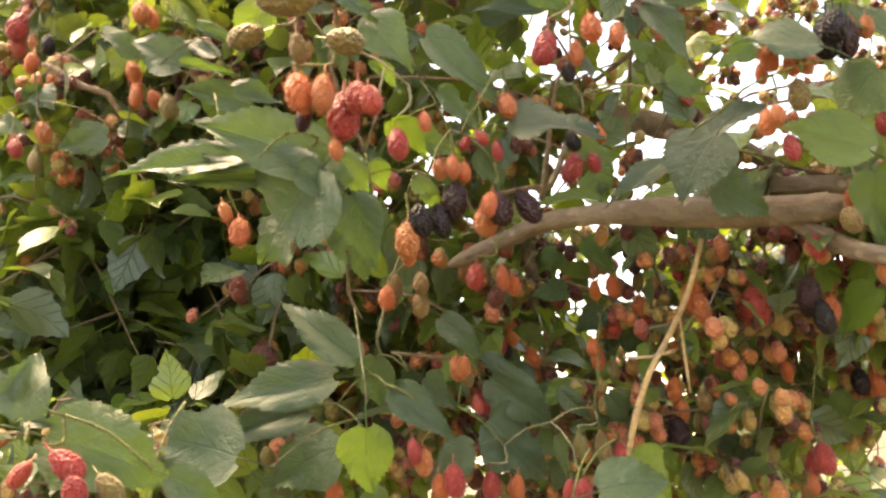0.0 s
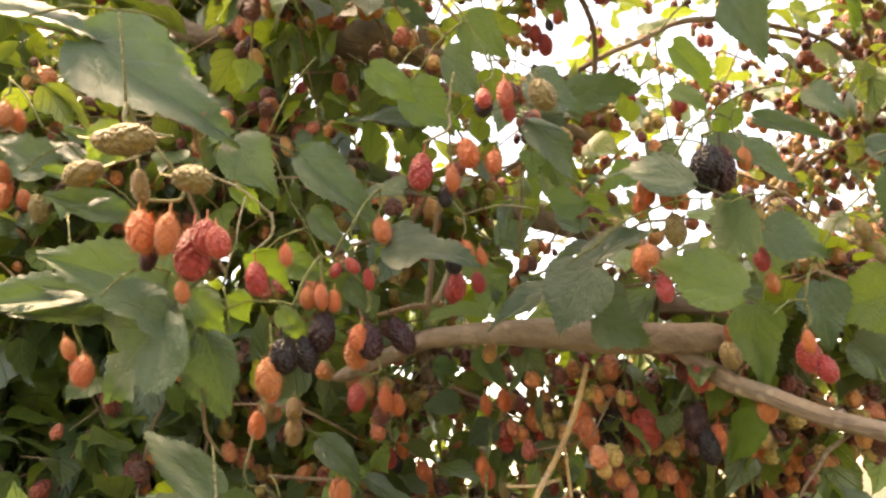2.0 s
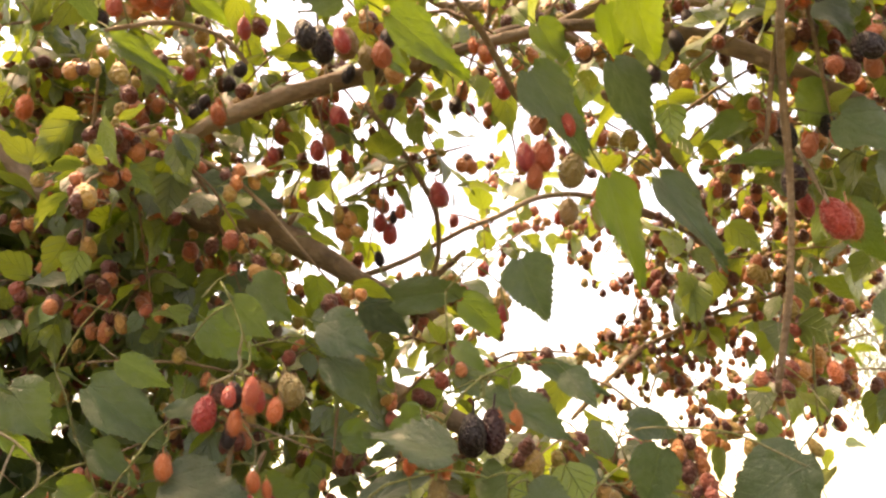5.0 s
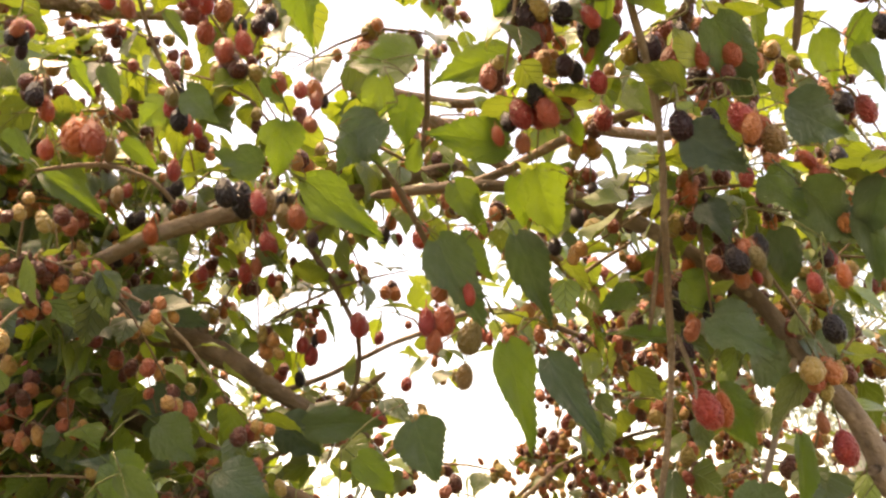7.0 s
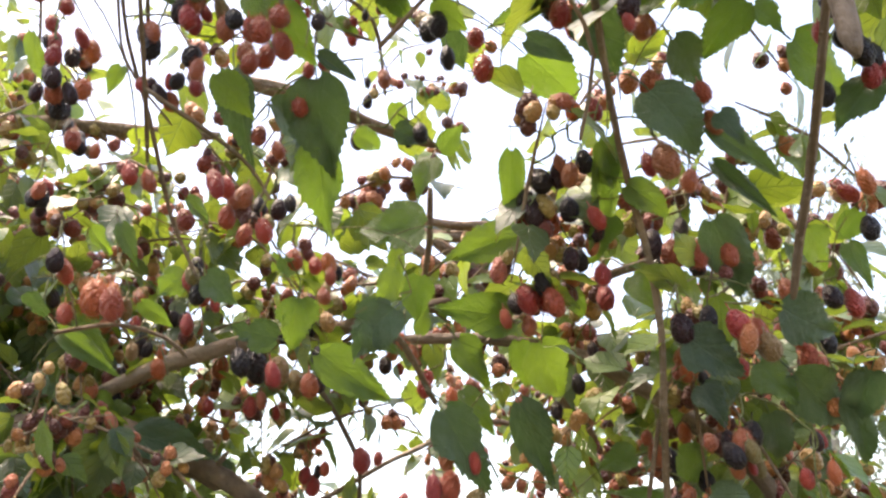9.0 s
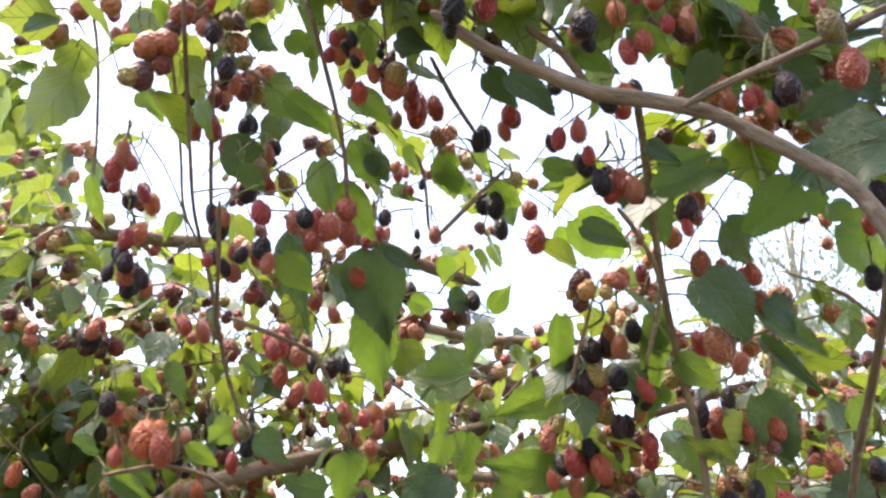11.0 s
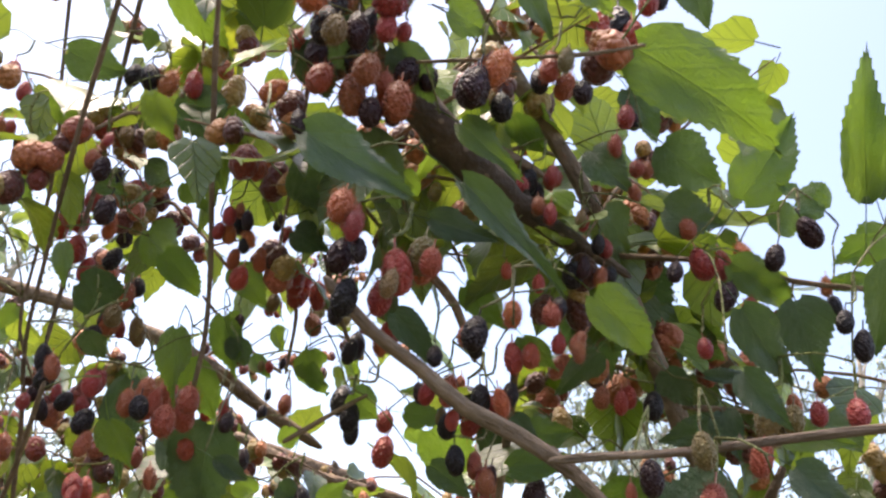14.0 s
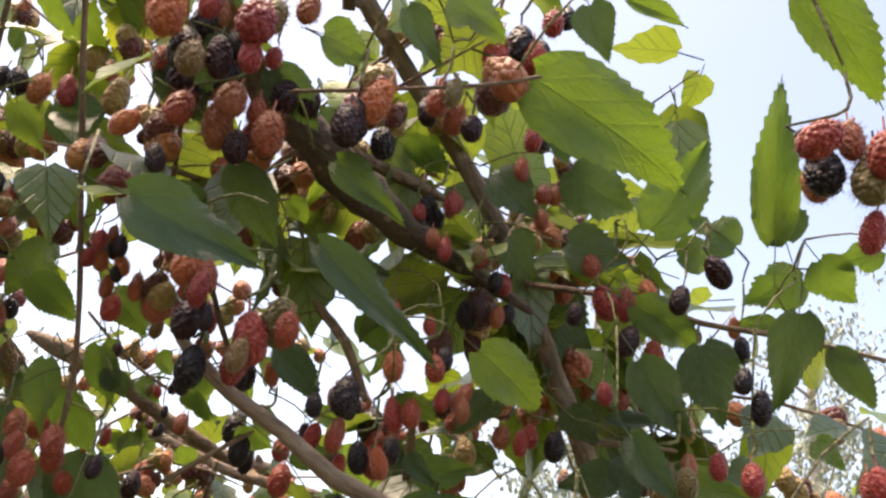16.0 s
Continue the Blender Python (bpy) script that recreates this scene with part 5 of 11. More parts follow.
shoot((0.396, 0.672, 1.841), (0.407, 0.706, 1.848), 0.00055)
shoot((0.403, 0.695, 1.846), (0.434, 0.704, 1.810), 0.00055)
shoot((0.287, 0.904, 2.104), (0.295, 0.884, 2.138), 0.00058)
shoot((0.561, 0.559, 2.090), (0.589, 0.540, 2.062), 0.00063)
shoot((0.589, 0.540, 2.062), (0.582, 0.532, 2.029), 0.00063)
shoot((0.604, 0.611, 1.990), (0.584, 0.584, 2.020), 0.00048)
shoot((0.162, 0.400, 2.327), (0.157, 0.395, 2.276), 0.00043)
shoot((0.180, 0.416, 2.458), (0.185, 0.459, 2.444), 0.00042)
shoot((0.185, 0.459, 2.444), (0.156, 0.463, 2.436), 0.00042)
shoot((0.156, 0.463, 2.436), (0.150, 0.460, 2.437), 0.00042)
shoot((0.185, 0.459, 2.444), (0.200, 0.484, 2.416), 0.00042)
shoot((0.150, 0.460, 2.437), (0.118, 0.452, 2.401), 0.00042)
shoot((0.118, 0.452, 2.401), (0.114, 0.472, 2.382), 0.00042)
shoot((-0.068, 0.769, 2.152), (-0.031, 0.764, 2.181), 0.00047)
shoot((0.038, 0.737, 2.152), (0.050, 0.710, 2.151), 0.00048)
shoot((0.424, 0.701, 1.821), (0.376, 0.713, 1.795), 0.00055)
shoot((0.295, 0.737, 1.780), (0.334, 0.723, 1.753), 0.00053)
shoot((-0.051, 0.800, 2.109), (-0.013, 0.799, 2.091), 0.00061)
shoot((0.260, 0.505, 2.235), (0.259, 0.528, 2.191), 0.00048)
shoot((0.259, 0.528, 2.191), (0.271, 0.547, 2.175), 0.00048)
shoot((0.259, 0.523, 2.202), (0.264, 0.548, 2.216), 0.00063)
shoot((0.264, 0.548, 2.216), (0.285, 0.559, 2.217), 0.00063)
shoot((0.271, 0.547, 2.175), (0.264, 0.569, 2.142), 0.00048)
shoot((0.263, 0.571, 2.140), (0.246, 0.586, 2.158), 0.00063)
shoot((0.246, 0.586, 2.158), (0.260, 0.614, 2.168), 0.00063)
shoot((0.260, 0.614, 2.168), (0.258, 0.632, 2.155), 0.00048)
shoot((0.285, 0.559, 2.217), (0.333, 0.558, 2.211), 0.00048)
shoot((0.333, 0.558, 2.211), (0.353, 0.546, 2.187), 0.00048)
shoot((0.353, 0.546, 2.187), (0.339, 0.514, 2.176), 0.00048)
shoot((0.339, 0.514, 2.176), (0.347, 0.517, 2.153), 0.00048)
shoot((0.347, 0.517, 2.153), (0.311, 0.518, 2.139), 0.00048)
shoot((0.026, 0.784, 2.138), (0.027, 0.814, 2.111), 0.00062)
shoot((0.333, 0.558, 2.211), (0.373, 0.581, 2.225), 0.00048)
shoot((0.064, 0.605, 1.934), (0.105, 0.582, 1.967), 0.00055)
shoot((-0.239, 0.711, 2.019), (-0.247, 0.682, 2.009), 0.00048)
shoot((-0.247, 0.682, 2.009), (-0.247, 0.686, 1.990), 0.00065)
shoot((-0.247, 0.686, 1.990), (-0.278, 0.675, 1.974), 0.00049)
shoot((-0.267, 0.679, 1.979), (-0.249, 0.663, 1.965), 0.00065)
shoot((-0.247, 0.682, 2.009), (-0.229, 0.666, 2.051), 0.00065)
shoot((-0.229, 0.666, 2.051), (-0.223, 0.636, 2.051), 0.00065)
shoot((-0.020, 0.681, 1.720), (-0.074, 0.687, 1.717), 0.00071)
shoot((-0.060, 0.685, 1.718), (-0.040, 0.719, 1.691), 0.00070)
shoot((0.163, 0.659, 1.907), (0.171, 0.619, 1.937), 0.00072)
shoot((0.171, 0.619, 1.937), (0.178, 0.614, 1.959), 0.00074)
shoot((0.201, 0.541, 1.920), (0.188, 0.537, 1.955), 0.00048)
shoot((0.201, 0.541, 1.920), (0.225, 0.570, 1.924), 0.00048)
shoot((0.207, 0.638, 1.960), (0.202, 0.657, 1.952), 0.00055)
shoot((0.192, 0.539, 1.943), (0.161, 0.561, 1.929), 0.00048)
shoot((0.146, 0.623, 1.976), (0.159, 0.639, 1.996), 0.00055)
shoot((0.272, 0.801, 2.120), (0.291, 0.773, 2.122), 0.00062)
shoot((0.096, 0.538, 2.354), (0.142, 0.521, 2.341), 0.00048)
shoot((0.017, 0.621, 1.768), (0.021, 0.615, 1.711), 0.00055)
shoot((0.202, 0.657, 1.952), (0.169, 0.687, 1.959), 0.00054)
shoot((0.167, 0.686, 1.963), (0.184, 0.688, 1.980), 0.00053)
shoot((0.650, 0.660, 1.942), (0.613, 0.651, 1.899), 0.00048)
shoot((0.414, 0.215, 2.420), (0.439, 0.223, 2.476), 0.00045)
shoot((0.573, 0.292, 2.296), (0.629, 0.302, 2.325), 0.00045)
shoot((-0.033, 0.569, 1.843), (-0.042, 0.577, 1.899), 0.00056)
shoot((0.622, 0.564, 2.104), (0.607, 0.573, 2.156), 0.00063)
shoot((0.607, 0.573, 2.156), (0.589, 0.538, 2.177), 0.00063)
shoot((0.595, 0.549, 2.170), (0.623, 0.537, 2.172), 0.00063)
shoot((0.623, 0.537, 2.172), (0.626, 0.527, 2.188), 0.00048)
shoot((0.626, 0.527, 2.188), (0.637, 0.505, 2.202), 0.00048)
shoot((0.637, 0.505, 2.202), (0.642, 0.514, 2.210), 0.00063)
shoot((0.642, 0.514, 2.210), (0.631, 0.503, 2.239), 0.00063)
shoot((0.626, 0.527, 2.188), (0.597, 0.517, 2.199), 0.00048)
shoot((-0.010, 0.680, 1.709), (-0.054, 0.650, 1.685), 0.00053)
shoot((0.272, 0.750, 1.833), (0.250, 0.779, 1.791), 0.00070)
shoot((0.255, 0.771, 1.802), (0.221, 0.761, 1.794), 0.00069)
shoot((0.494, 0.654, 1.906), (0.504, 0.617, 1.867), 0.00048)
shoot((0.014, 0.670, 1.755), (0.036, 0.679, 1.815), 0.00071)
shoot((0.142, 0.778, 1.718), (0.151, 0.795, 1.770), 0.00068)
shoot((0.151, 0.795, 1.770), (0.163, 0.801, 1.778), 0.00050)
shoot((0.163, 0.801, 1.778), (0.139, 0.807, 1.791), 0.00050)
shoot((0.151, 0.804, 1.784), (0.159, 0.790, 1.815), 0.00066)
shoot((0.159, 0.790, 1.815), (0.143, 0.788, 1.836), 0.00050)
shoot((0.159, 0.790, 1.815), (0.186, 0.802, 1.832), 0.00066)
shoot((0.186, 0.802, 1.832), (0.221, 0.799, 1.833), 0.00066)
shoot((0.139, 0.807, 1.791), (0.156, 0.827, 1.769), 0.00049)
shoot((0.143, 0.788, 1.836), (0.120, 0.803, 1.832), 0.00050)
shoot((0.120, 0.803, 1.832), (0.107, 0.797, 1.824), 0.00049)
shoot((0.107, 0.797, 1.824), (0.083, 0.819, 1.798), 0.00065)
shoot((0.163, 0.801, 1.778), (0.217, 0.815, 1.758), 0.00050)
shoot((0.217, 0.815, 1.758), (0.206, 0.815, 1.735), 0.00066)
shoot((0.206, 0.815, 1.735), (0.211, 0.833, 1.690), 0.00050)
shoot((0.211, 0.833, 1.690), (0.252, 0.846, 1.688), 0.00050)
shoot((0.240, 0.842, 1.689), (0.233, 0.858, 1.710), 0.00050)
shoot((0.233, 0.858, 1.710), (0.211, 0.862, 1.693), 0.00049)
shoot((0.252, 0.846, 1.688), (0.294, 0.847, 1.703), 0.00050)
shoot((0.294, 0.847, 1.703), (0.340, 0.855, 1.725), 0.00066)
shoot((0.325, 0.854, 1.718), (0.347, 0.856, 1.669), 0.00050)
shoot((0.217, 0.815, 1.758), (0.275, 0.824, 1.750), 0.00066)
shoot((0.513, 0.656, 2.072), (0.454, 0.678, 2.044), 0.00053)
shoot((0.454, 0.678, 2.044), (0.423, 0.638, 2.051), 0.00053)
shoot((0.423, 0.638, 2.051), (0.401, 0.645, 2.057), 0.00054)
shoot((0.401, 0.645, 2.057), (0.376, 0.615, 2.091), 0.00071)
shoot((0.376, 0.615, 2.091), (0.351, 0.602, 2.112), 0.00054)
shoot((0.376, 0.615, 2.091), (0.407, 0.613, 2.120), 0.00054)
shoot((0.423, 0.638, 2.051), (0.415, 0.603, 2.029), 0.00054)
shoot((0.142, 0.521, 2.341), (0.123, 0.473, 2.374), 0.00063)
shoot((0.413, 0.479, 2.317), (0.413, 0.533, 2.328), 0.00048)
shoot((0.093, 0.554, 2.348), (0.067, 0.572, 2.291), 0.00063)
shoot((0.133, 0.803, 2.182), (0.176, 0.818, 2.229), 0.00063)
shoot((0.130, 0.746, 2.245), (0.105, 0.769, 2.267), 0.00062)
shoot((0.066, 0.610, 2.180), (0.060, 0.628, 2.239), 0.00063)
shoot((0.142, 0.521, 2.341), (0.156, 0.527, 2.276), 0.00063)
shoot((0.417, 0.633, 1.872), (0.482, 0.611, 1.843), 0.00056)
shoot((0.406, 0.382, 2.382), (0.469, 0.403, 2.421), 0.00043)
shoot((0.469, 0.403, 2.421), (0.497, 0.401, 2.406), 0.00043)
shoot((0.497, 0.401, 2.406), (0.508, 0.393, 2.429), 0.00043)
shoot((0.275, 0.824, 1.750), (0.317, 0.793, 1.743), 0.00067)
shoot((0.317, 0.793, 1.743), (0.334, 0.791, 1.756), 0.00069)
shoot((0.308, 0.799, 1.745), (0.281, 0.798, 1.676), 0.00069)
shoot((0.038, 0.514, 2.545), (0.084, 0.478, 2.520), 0.00041)
shoot((0.520, 0.690, 1.871), (0.511, 0.639, 1.917), 0.00073)
shoot((0.060, 0.628, 2.239), (0.001, 0.657, 2.216), 0.00048)
shoot((0.001, 0.657, 2.216), (-0.050, 0.693, 2.174), 0.00063)
shoot((-0.247, 0.686, 1.990), (-0.182, 0.704, 1.952), 0.00049)
shoot((-0.182, 0.704, 1.952), (-0.147, 0.674, 2.011), 0.00065)
shoot((-0.147, 0.674, 2.011), (-0.132, 0.662, 1.981), 0.00050)
shoot((-0.132, 0.662, 1.981), (-0.092, 0.660, 1.955), 0.00050)
shoot((-0.092, 0.660, 1.955), (-0.064, 0.647, 1.952), 0.00051)
shoot((-0.064, 0.647, 1.952), (-0.040, 0.665, 1.921), 0.00052)
shoot((-0.064, 0.647, 1.952), (-0.086, 0.618, 1.980), 0.00052)
shoot((-0.079, 0.628, 1.970), (-0.101, 0.619, 1.952), 0.00052)
shoot((-0.086, 0.618, 1.980), (-0.115, 0.624, 2.025), 0.00070)
shoot((-0.009, 0.763, 2.151), (-0.010, 0.811, 2.208), 0.00063)
shoot((-0.010, 0.811, 2.208), (0.013, 0.873, 2.216), 0.00063)
shoot((0.482, 0.104, 2.402), (0.472, 0.093, 2.376), 0.00046)
shoot((0.472, 0.093, 2.376), (0.487, 0.091, 2.338), 0.00046)
shoot((0.223, 0.860, 2.012), (0.204, 0.809, 2.030), 0.00046)
shoot((0.204, 0.809, 2.030), (0.220, 0.778, 2.004), 0.00048)
shoot((0.081, 0.797, 2.115), (0.078, 0.802, 2.035), 0.00047)
shoot((0.299, 0.819, 2.045), (0.331, 0.782, 2.014), 0.00063)
shoot((0.136, 0.656, 1.672), (0.123, 0.638, 1.646), 0.00056)
shoot((0.130, 0.647, 1.658), (0.151, 0.641, 1.675), 0.00056)
shoot((0.331, 0.782, 2.014), (0.335, 0.737, 1.951), 0.00049)
shoot((-0.054, 0.552, 1.718), (-0.062, 0.533, 1.686), 0.00058)
shoot((-0.062, 0.533, 1.686), (-0.085, 0.500, 1.713), 0.00078)
shoot((-0.085, 0.500, 1.713), (-0.106, 0.483, 1.716), 0.00059)
shoot((-0.095, 0.492, 1.714), (-0.092, 0.483, 1.700), 0.00060)
shoot((-0.095, 0.492, 1.714), (-0.114, 0.503, 1.714), 0.00060)
shoot((-0.223, 0.856, 1.955), (-0.202, 0.821, 1.880), 0.00043)
shoot((-0.202, 0.821, 1.880), (-0.251, 0.851, 1.814), 0.00045)
shoot((-0.251, 0.851, 1.814), (-0.303, 0.843, 1.822), 0.00045)
shoot((-0.303, 0.843, 1.822), (-0.325, 0.836, 1.859), 0.00044)
shoot((-0.325, 0.836, 1.859), (-0.345, 0.815, 1.884), 0.00044)
shoot((-0.345, 0.815, 1.884), (-0.334, 0.818, 1.911), 0.00044)
shoot((-0.345, 0.815, 1.884), (-0.349, 0.789, 1.893), 0.00044)
shoot((-0.346, 0.806, 1.887), (-0.393, 0.805, 1.845), 0.00045)

# low boughs at eye height
leaf((0.026, 0.568, 1.834), (-0.039, 0.535, 1.868), (0.22, -0.95, 0.22), 0.62, 0, "d")
leaf((-0.013, 0.558, 1.842), (-0.089, 0.533, 1.845), (0.30, -0.84, 0.45), 0.42, 2, "d")
leaf((-0.010, 0.554, 1.842), (-0.046, 0.552, 1.861), (0.14, -0.84, 0.52), 0.94, 4, "d")
leaf((-0.008, 0.566, 1.838), (-0.062, 0.551, 1.838), (0.20, -0.90, -0.35), 0.40, 0, "d")
leaf((0.027, 0.554, 1.829), (-0.027, 0.572, 1.791), (0.10, -0.97, 0.22), 1.00, 3, "d")
leaf((0.017, 0.547, 1.828), (0.038, 0.566, 1.813), (0.10, -0.92, 0.38), 0.90, 0, "d")
leaf((0.039, 0.568, 1.816), (0.043, 0.581, 1.775), (0.07, -0.95, -0.31), 0.89, 2, "d")
leaf((0.026, 0.592, 1.814), (0.032, 0.601, 1.775), (0.39, -0.91, -0.12), 0.94, 0, "d")
leaf((0.102, 0.629, 1.851), (0.111, 0.643, 1.826), (0.48, -0.86, 0.19), 0.80, 3, "d")
leaf((0.080, 0.614, 1.925), (0.119, 0.650, 1.888), (0.57, -0.79, 0.22), 0.89, 2, "d")
leaf((0.123, 0.632, 1.868), (0.177, 0.630, 1.856), (-0.13, -0.73, 0.67), 0.98, 1, "d")
leaf((0.083, 0.617, 1.889), (0.105, 0.640, 1.867), (0.66, -0.70, 0.29), 0.83, 0, "d")
leaf((0.063, 0.618, 1.867), (0.092, 0.638, 1.855), (0.67, -0.73, 0.09), 0.83, 0, "l")
leaf((0.063, 0.573, 1.856), (0.077, 0.598, 1.844), (-0.28, 0.34, 0.90), 0.80, 4, "l")
leaf((0.033, 0.562, 1.840), (0.050, 0.569, 1.815), (0.50, -0.85, 0.15), 0.94, 4, "l")
leaf((0.047, 0.585, 1.840), (0.054, 0.602, 1.825), (0.72, -0.46, -0.52), 0.83, 4, "l")
leaf((0.066, 0.603, 1.832), (0.079, 0.613, 1.813), (0.54, -0.84, -0.08), 0.71, 4, "l")
leaf((0.237, 0.642, 1.837), (0.209, 0.648, 1.803), (-0.15, -0.80, 0.58), 1.50, 0, "d")
leaf((0.233, 0.660, 1.845), (0.280, 0.666, 1.864), (-0.01, -0.79, 0.61), 0.65, 2, "d")
leaf((0.212, 0.684, 1.840), (0.168, 0.678, 1.820), (-0.05, -0.75, 0.66), 0.71, 2, "d")
leaf((0.235, 0.665, 1.815), (0.266, 0.672, 1.794), (0.00, -0.99, 0.08), 0.95, 1, "d")
leaf((0.295, 0.611, 1.865), (0.245, 0.613, 1.890), (-0.20, -0.84, 0.49), 0.65, 4, "d")
leaf((0.308, 0.619, 1.804), (0.265, 0.618, 1.835), (0.08, -0.96, 0.27), 0.89, 0, "l")
leaf((0.323, 0.619, 1.848), (0.299, 0.639, 1.828), (-0.71, -0.60, 0.37), 1.53, 1, "d")
leaf((0.220, 0.675, 1.890), (0.250, 0.688, 1.892), (0.51, -0.86, 0.10), 0.78, 1, "l")
leaf((0.274, 0.664, 1.899), (0.250, 0.666, 1.891), (-0.10, -1.00, -0.03), 0.81, 3, "l")
leaf((0.150, 0.787, 1.827), (0.171, 0.791, 1.794), (0.40, -0.87, 0.31), 0.83, 0, "l")
leaf((0.115, 0.797, 1.823), (0.136, 0.802, 1.818), (0.23, -0.96, 0.16), 0.86, 3, "l")
leaf((0.122, 0.802, 1.826), (0.122, 0.800, 1.802), (0.56, -0.78, 0.27), 0.71, 0, "l")
leaf((0.130, 0.801, 1.793), (0.103, 0.788, 1.794), (0.53, -0.77, 0.34), 0.86, 1, "d")
leaf((0.155, 0.801, 1.774), (0.128, 0.808, 1.761), (-0.31, -0.91, -0.28), 0.80, 1, "d")
leaf((0.156, 0.698, 1.864), (0.190, 0.717, 1.866), (0.58, -0.75, 0.32), 0.71, 1, "l")
leaf((-0.103, 0.651, 1.967), (-0.135, 0.635, 1.992), (0.49, -0.87, 0.02), 0.89, 1, "d")
leaf((-0.137, 0.652, 1.987), (-0.151, 0.628, 1.996), (0.96, -0.27, -0.11), 0.94, 0, "d")
leaf((-0.073, 0.645, 1.964), (-0.101, 0.642, 1.990), (0.19, -0.92, 0.32), 0.47, 0, "d")
leaf((-0.077, 0.626, 1.980), (-0.057, 0.657, 1.972), (0.95, -0.31, -0.04), 0.47, 2, "d")
leaf((-0.089, 0.625, 1.953), (-0.057, 0.650, 1.949), (0.76, -0.63, 0.11), 0.41, 2, "l")
leaf((-0.054, 0.655, 1.928), (-0.099, 0.632, 1.944), (0.52, -0.84, -0.14), 0.53, 0, "d")
leaf((-0.032, 0.584, 1.903), (-0.008, 0.611, 1.904), (0.88, -0.46, -0.10), 0.59, 4, "d")
leaf((0.004, 0.553, 1.932), (-0.020, 0.553, 1.909), (0.21, -0.96, -0.20), 0.94, 0, "l")
leaf((0.058, 0.569, 1.919), (0.081, 0.579, 1.890), (0.56, -0.81, 0.20), 1.00, 1, "d")
leaf((0.057, 0.569, 1.893), (0.072, 0.586, 1.879), (0.75, -0.60, -0.28), 0.59, 4, "l")
leaf((-0.271, 0.675, 1.972), (-0.250, 0.679, 1.962), (0.22, -0.94, 0.25), 0.83, 1, "d")
leaf((-0.194, 0.698, 1.952), (-0.234, 0.684, 1.945), (0.45, -0.89, -0.06), 0.71, 1, "d")
leaf((-0.251, 0.686, 2.004), (-0.265, 0.704, 1.983), (-0.57, 0.09, 0.82), 0.68, 1, "d")
leaf((-0.100, 0.508, 1.706), (-0.057, 0.547, 1.680), (0.80, -0.58, 0.16), 0.89, 0, "d")
leaf((-0.092, 0.482, 1.712), (-0.088, 0.485, 1.743), (0.28, -0.94, 0.20), 0.93, 0, "d")
leaf((-0.101, 0.480, 1.722), (-0.087, 0.477, 1.735), (-0.07, -0.96, -0.29), 0.76, 3, "d")
leaf((-0.054, 0.534, 1.682), (-0.032, 0.544, 1.667), (0.44, -0.90, 0.07), 0.83, 0, "d")
leaf((-0.108, 0.502, 1.714), (-0.094, 0.506, 1.710), (0.30, -0.85, 0.43), 0.83, 2, "d")
leaf((-0.071, 0.640, 1.693), (-0.130, 0.622, 1.714), (0.36, -0.90, 0.21), 0.87, 1, "d")
leaf((-0.037, 0.672, 1.719), (-0.091, 0.653, 1.707), (0.31, -0.88, 0.37), 0.77, 5, "d")
leaf((-0.019, 0.674, 1.693), (-0.071, 0.672, 1.674), (-0.02, -0.98, 0.15), 0.89, 1, "d")
leaf((0.003, 0.658, 1.743), (-0.042, 0.648, 1.791), (0.23, -0.96, 0.13), 0.50, 0, "d")
leaf((-0.015, 0.665, 1.735), (-0.091, 0.642, 1.730), (0.12, -0.97, 0.18), 0.52, 0, "d")
leaf((0.011, 0.674, 1.746), (0.003, 0.697, 1.712), (-0.11, -0.74, -0.66), 0.82, 0, "d")
leaf((0.019, 0.616, 1.698), (0.013, 0.630, 1.657), (0.18, -0.91, -0.37), 0.84, 1, "l")
leaf((0.019, 0.678, 1.724), (0.056, 0.685, 1.688), (0.26, -0.93, 0.23), 0.62, 0, "d")
leaf((0.058, 0.717, 1.683), (0.018, 0.729, 1.667), (-0.47, -0.88, 0.07), 0.81, 0, "d")
leaf((0.069, 0.755, 1.731), (0.110, 0.768, 1.688), (0.17, -0.99, -0.03), 0.71, 0, "d")
leaf((0.064, 0.747, 1.701), (0.105, 0.775, 1.659), (0.69, -0.73, 0.09), 0.91, 1, "d")
leaf((0.045, 0.726, 1.774), (0.070, 0.732, 1.742), (0.28, -0.94, 0.20), 0.65, 0, "d")
leaf((0.066, 0.756, 1.747), (0.094, 0.758, 1.722), (0.28, -0.84, 0.46), 0.59, 2, "d")
leaf((0.031, 0.715, 1.733), (0.048, 0.743, 1.711), (0.87, -0.43, -0.24), 0.73, 0, "d")
leaf((0.115, 0.769, 1.717), (0.135, 0.773, 1.692), (0.04, -1.00, 0.04), 0.59, 4, "d")
leaf((0.147, 0.783, 1.711), (0.161, 0.805, 1.687), (0.57, -0.65, -0.51), 0.71, 5, "d")
leaf((0.110, 0.746, 1.685), (0.114, 0.770, 1.652), (0.69, -0.54, -0.48), 0.47, 0, "d")
leaf((0.138, 0.637, 1.649), (0.178, 0.640, 1.651), (0.01, -0.92, 0.39), 1.04, 0, "d")
leaf((0.159, 0.646, 1.667), (0.178, 0.666, 1.637), (0.53, -0.79, -0.31), 0.88, 0, "l")
leaf((0.228, 0.862, 1.706), (0.270, 0.869, 1.742), (0.41, -0.90, -0.10), 0.73, 3, "l")
leaf((0.266, 0.852, 1.687), (0.298, 0.875, 1.688), (0.74, -0.67, -0.02), 0.52, 1, "d")
leaf((0.306, 0.852, 1.691), (0.332, 0.871, 1.655), (0.35, -0.90, -0.28), 0.71, 0, "l")
leaf((0.325, 0.729, 1.748), (0.297, 0.756, 1.723), (-0.78, -0.62, -0.15), 0.65, 1, "l")
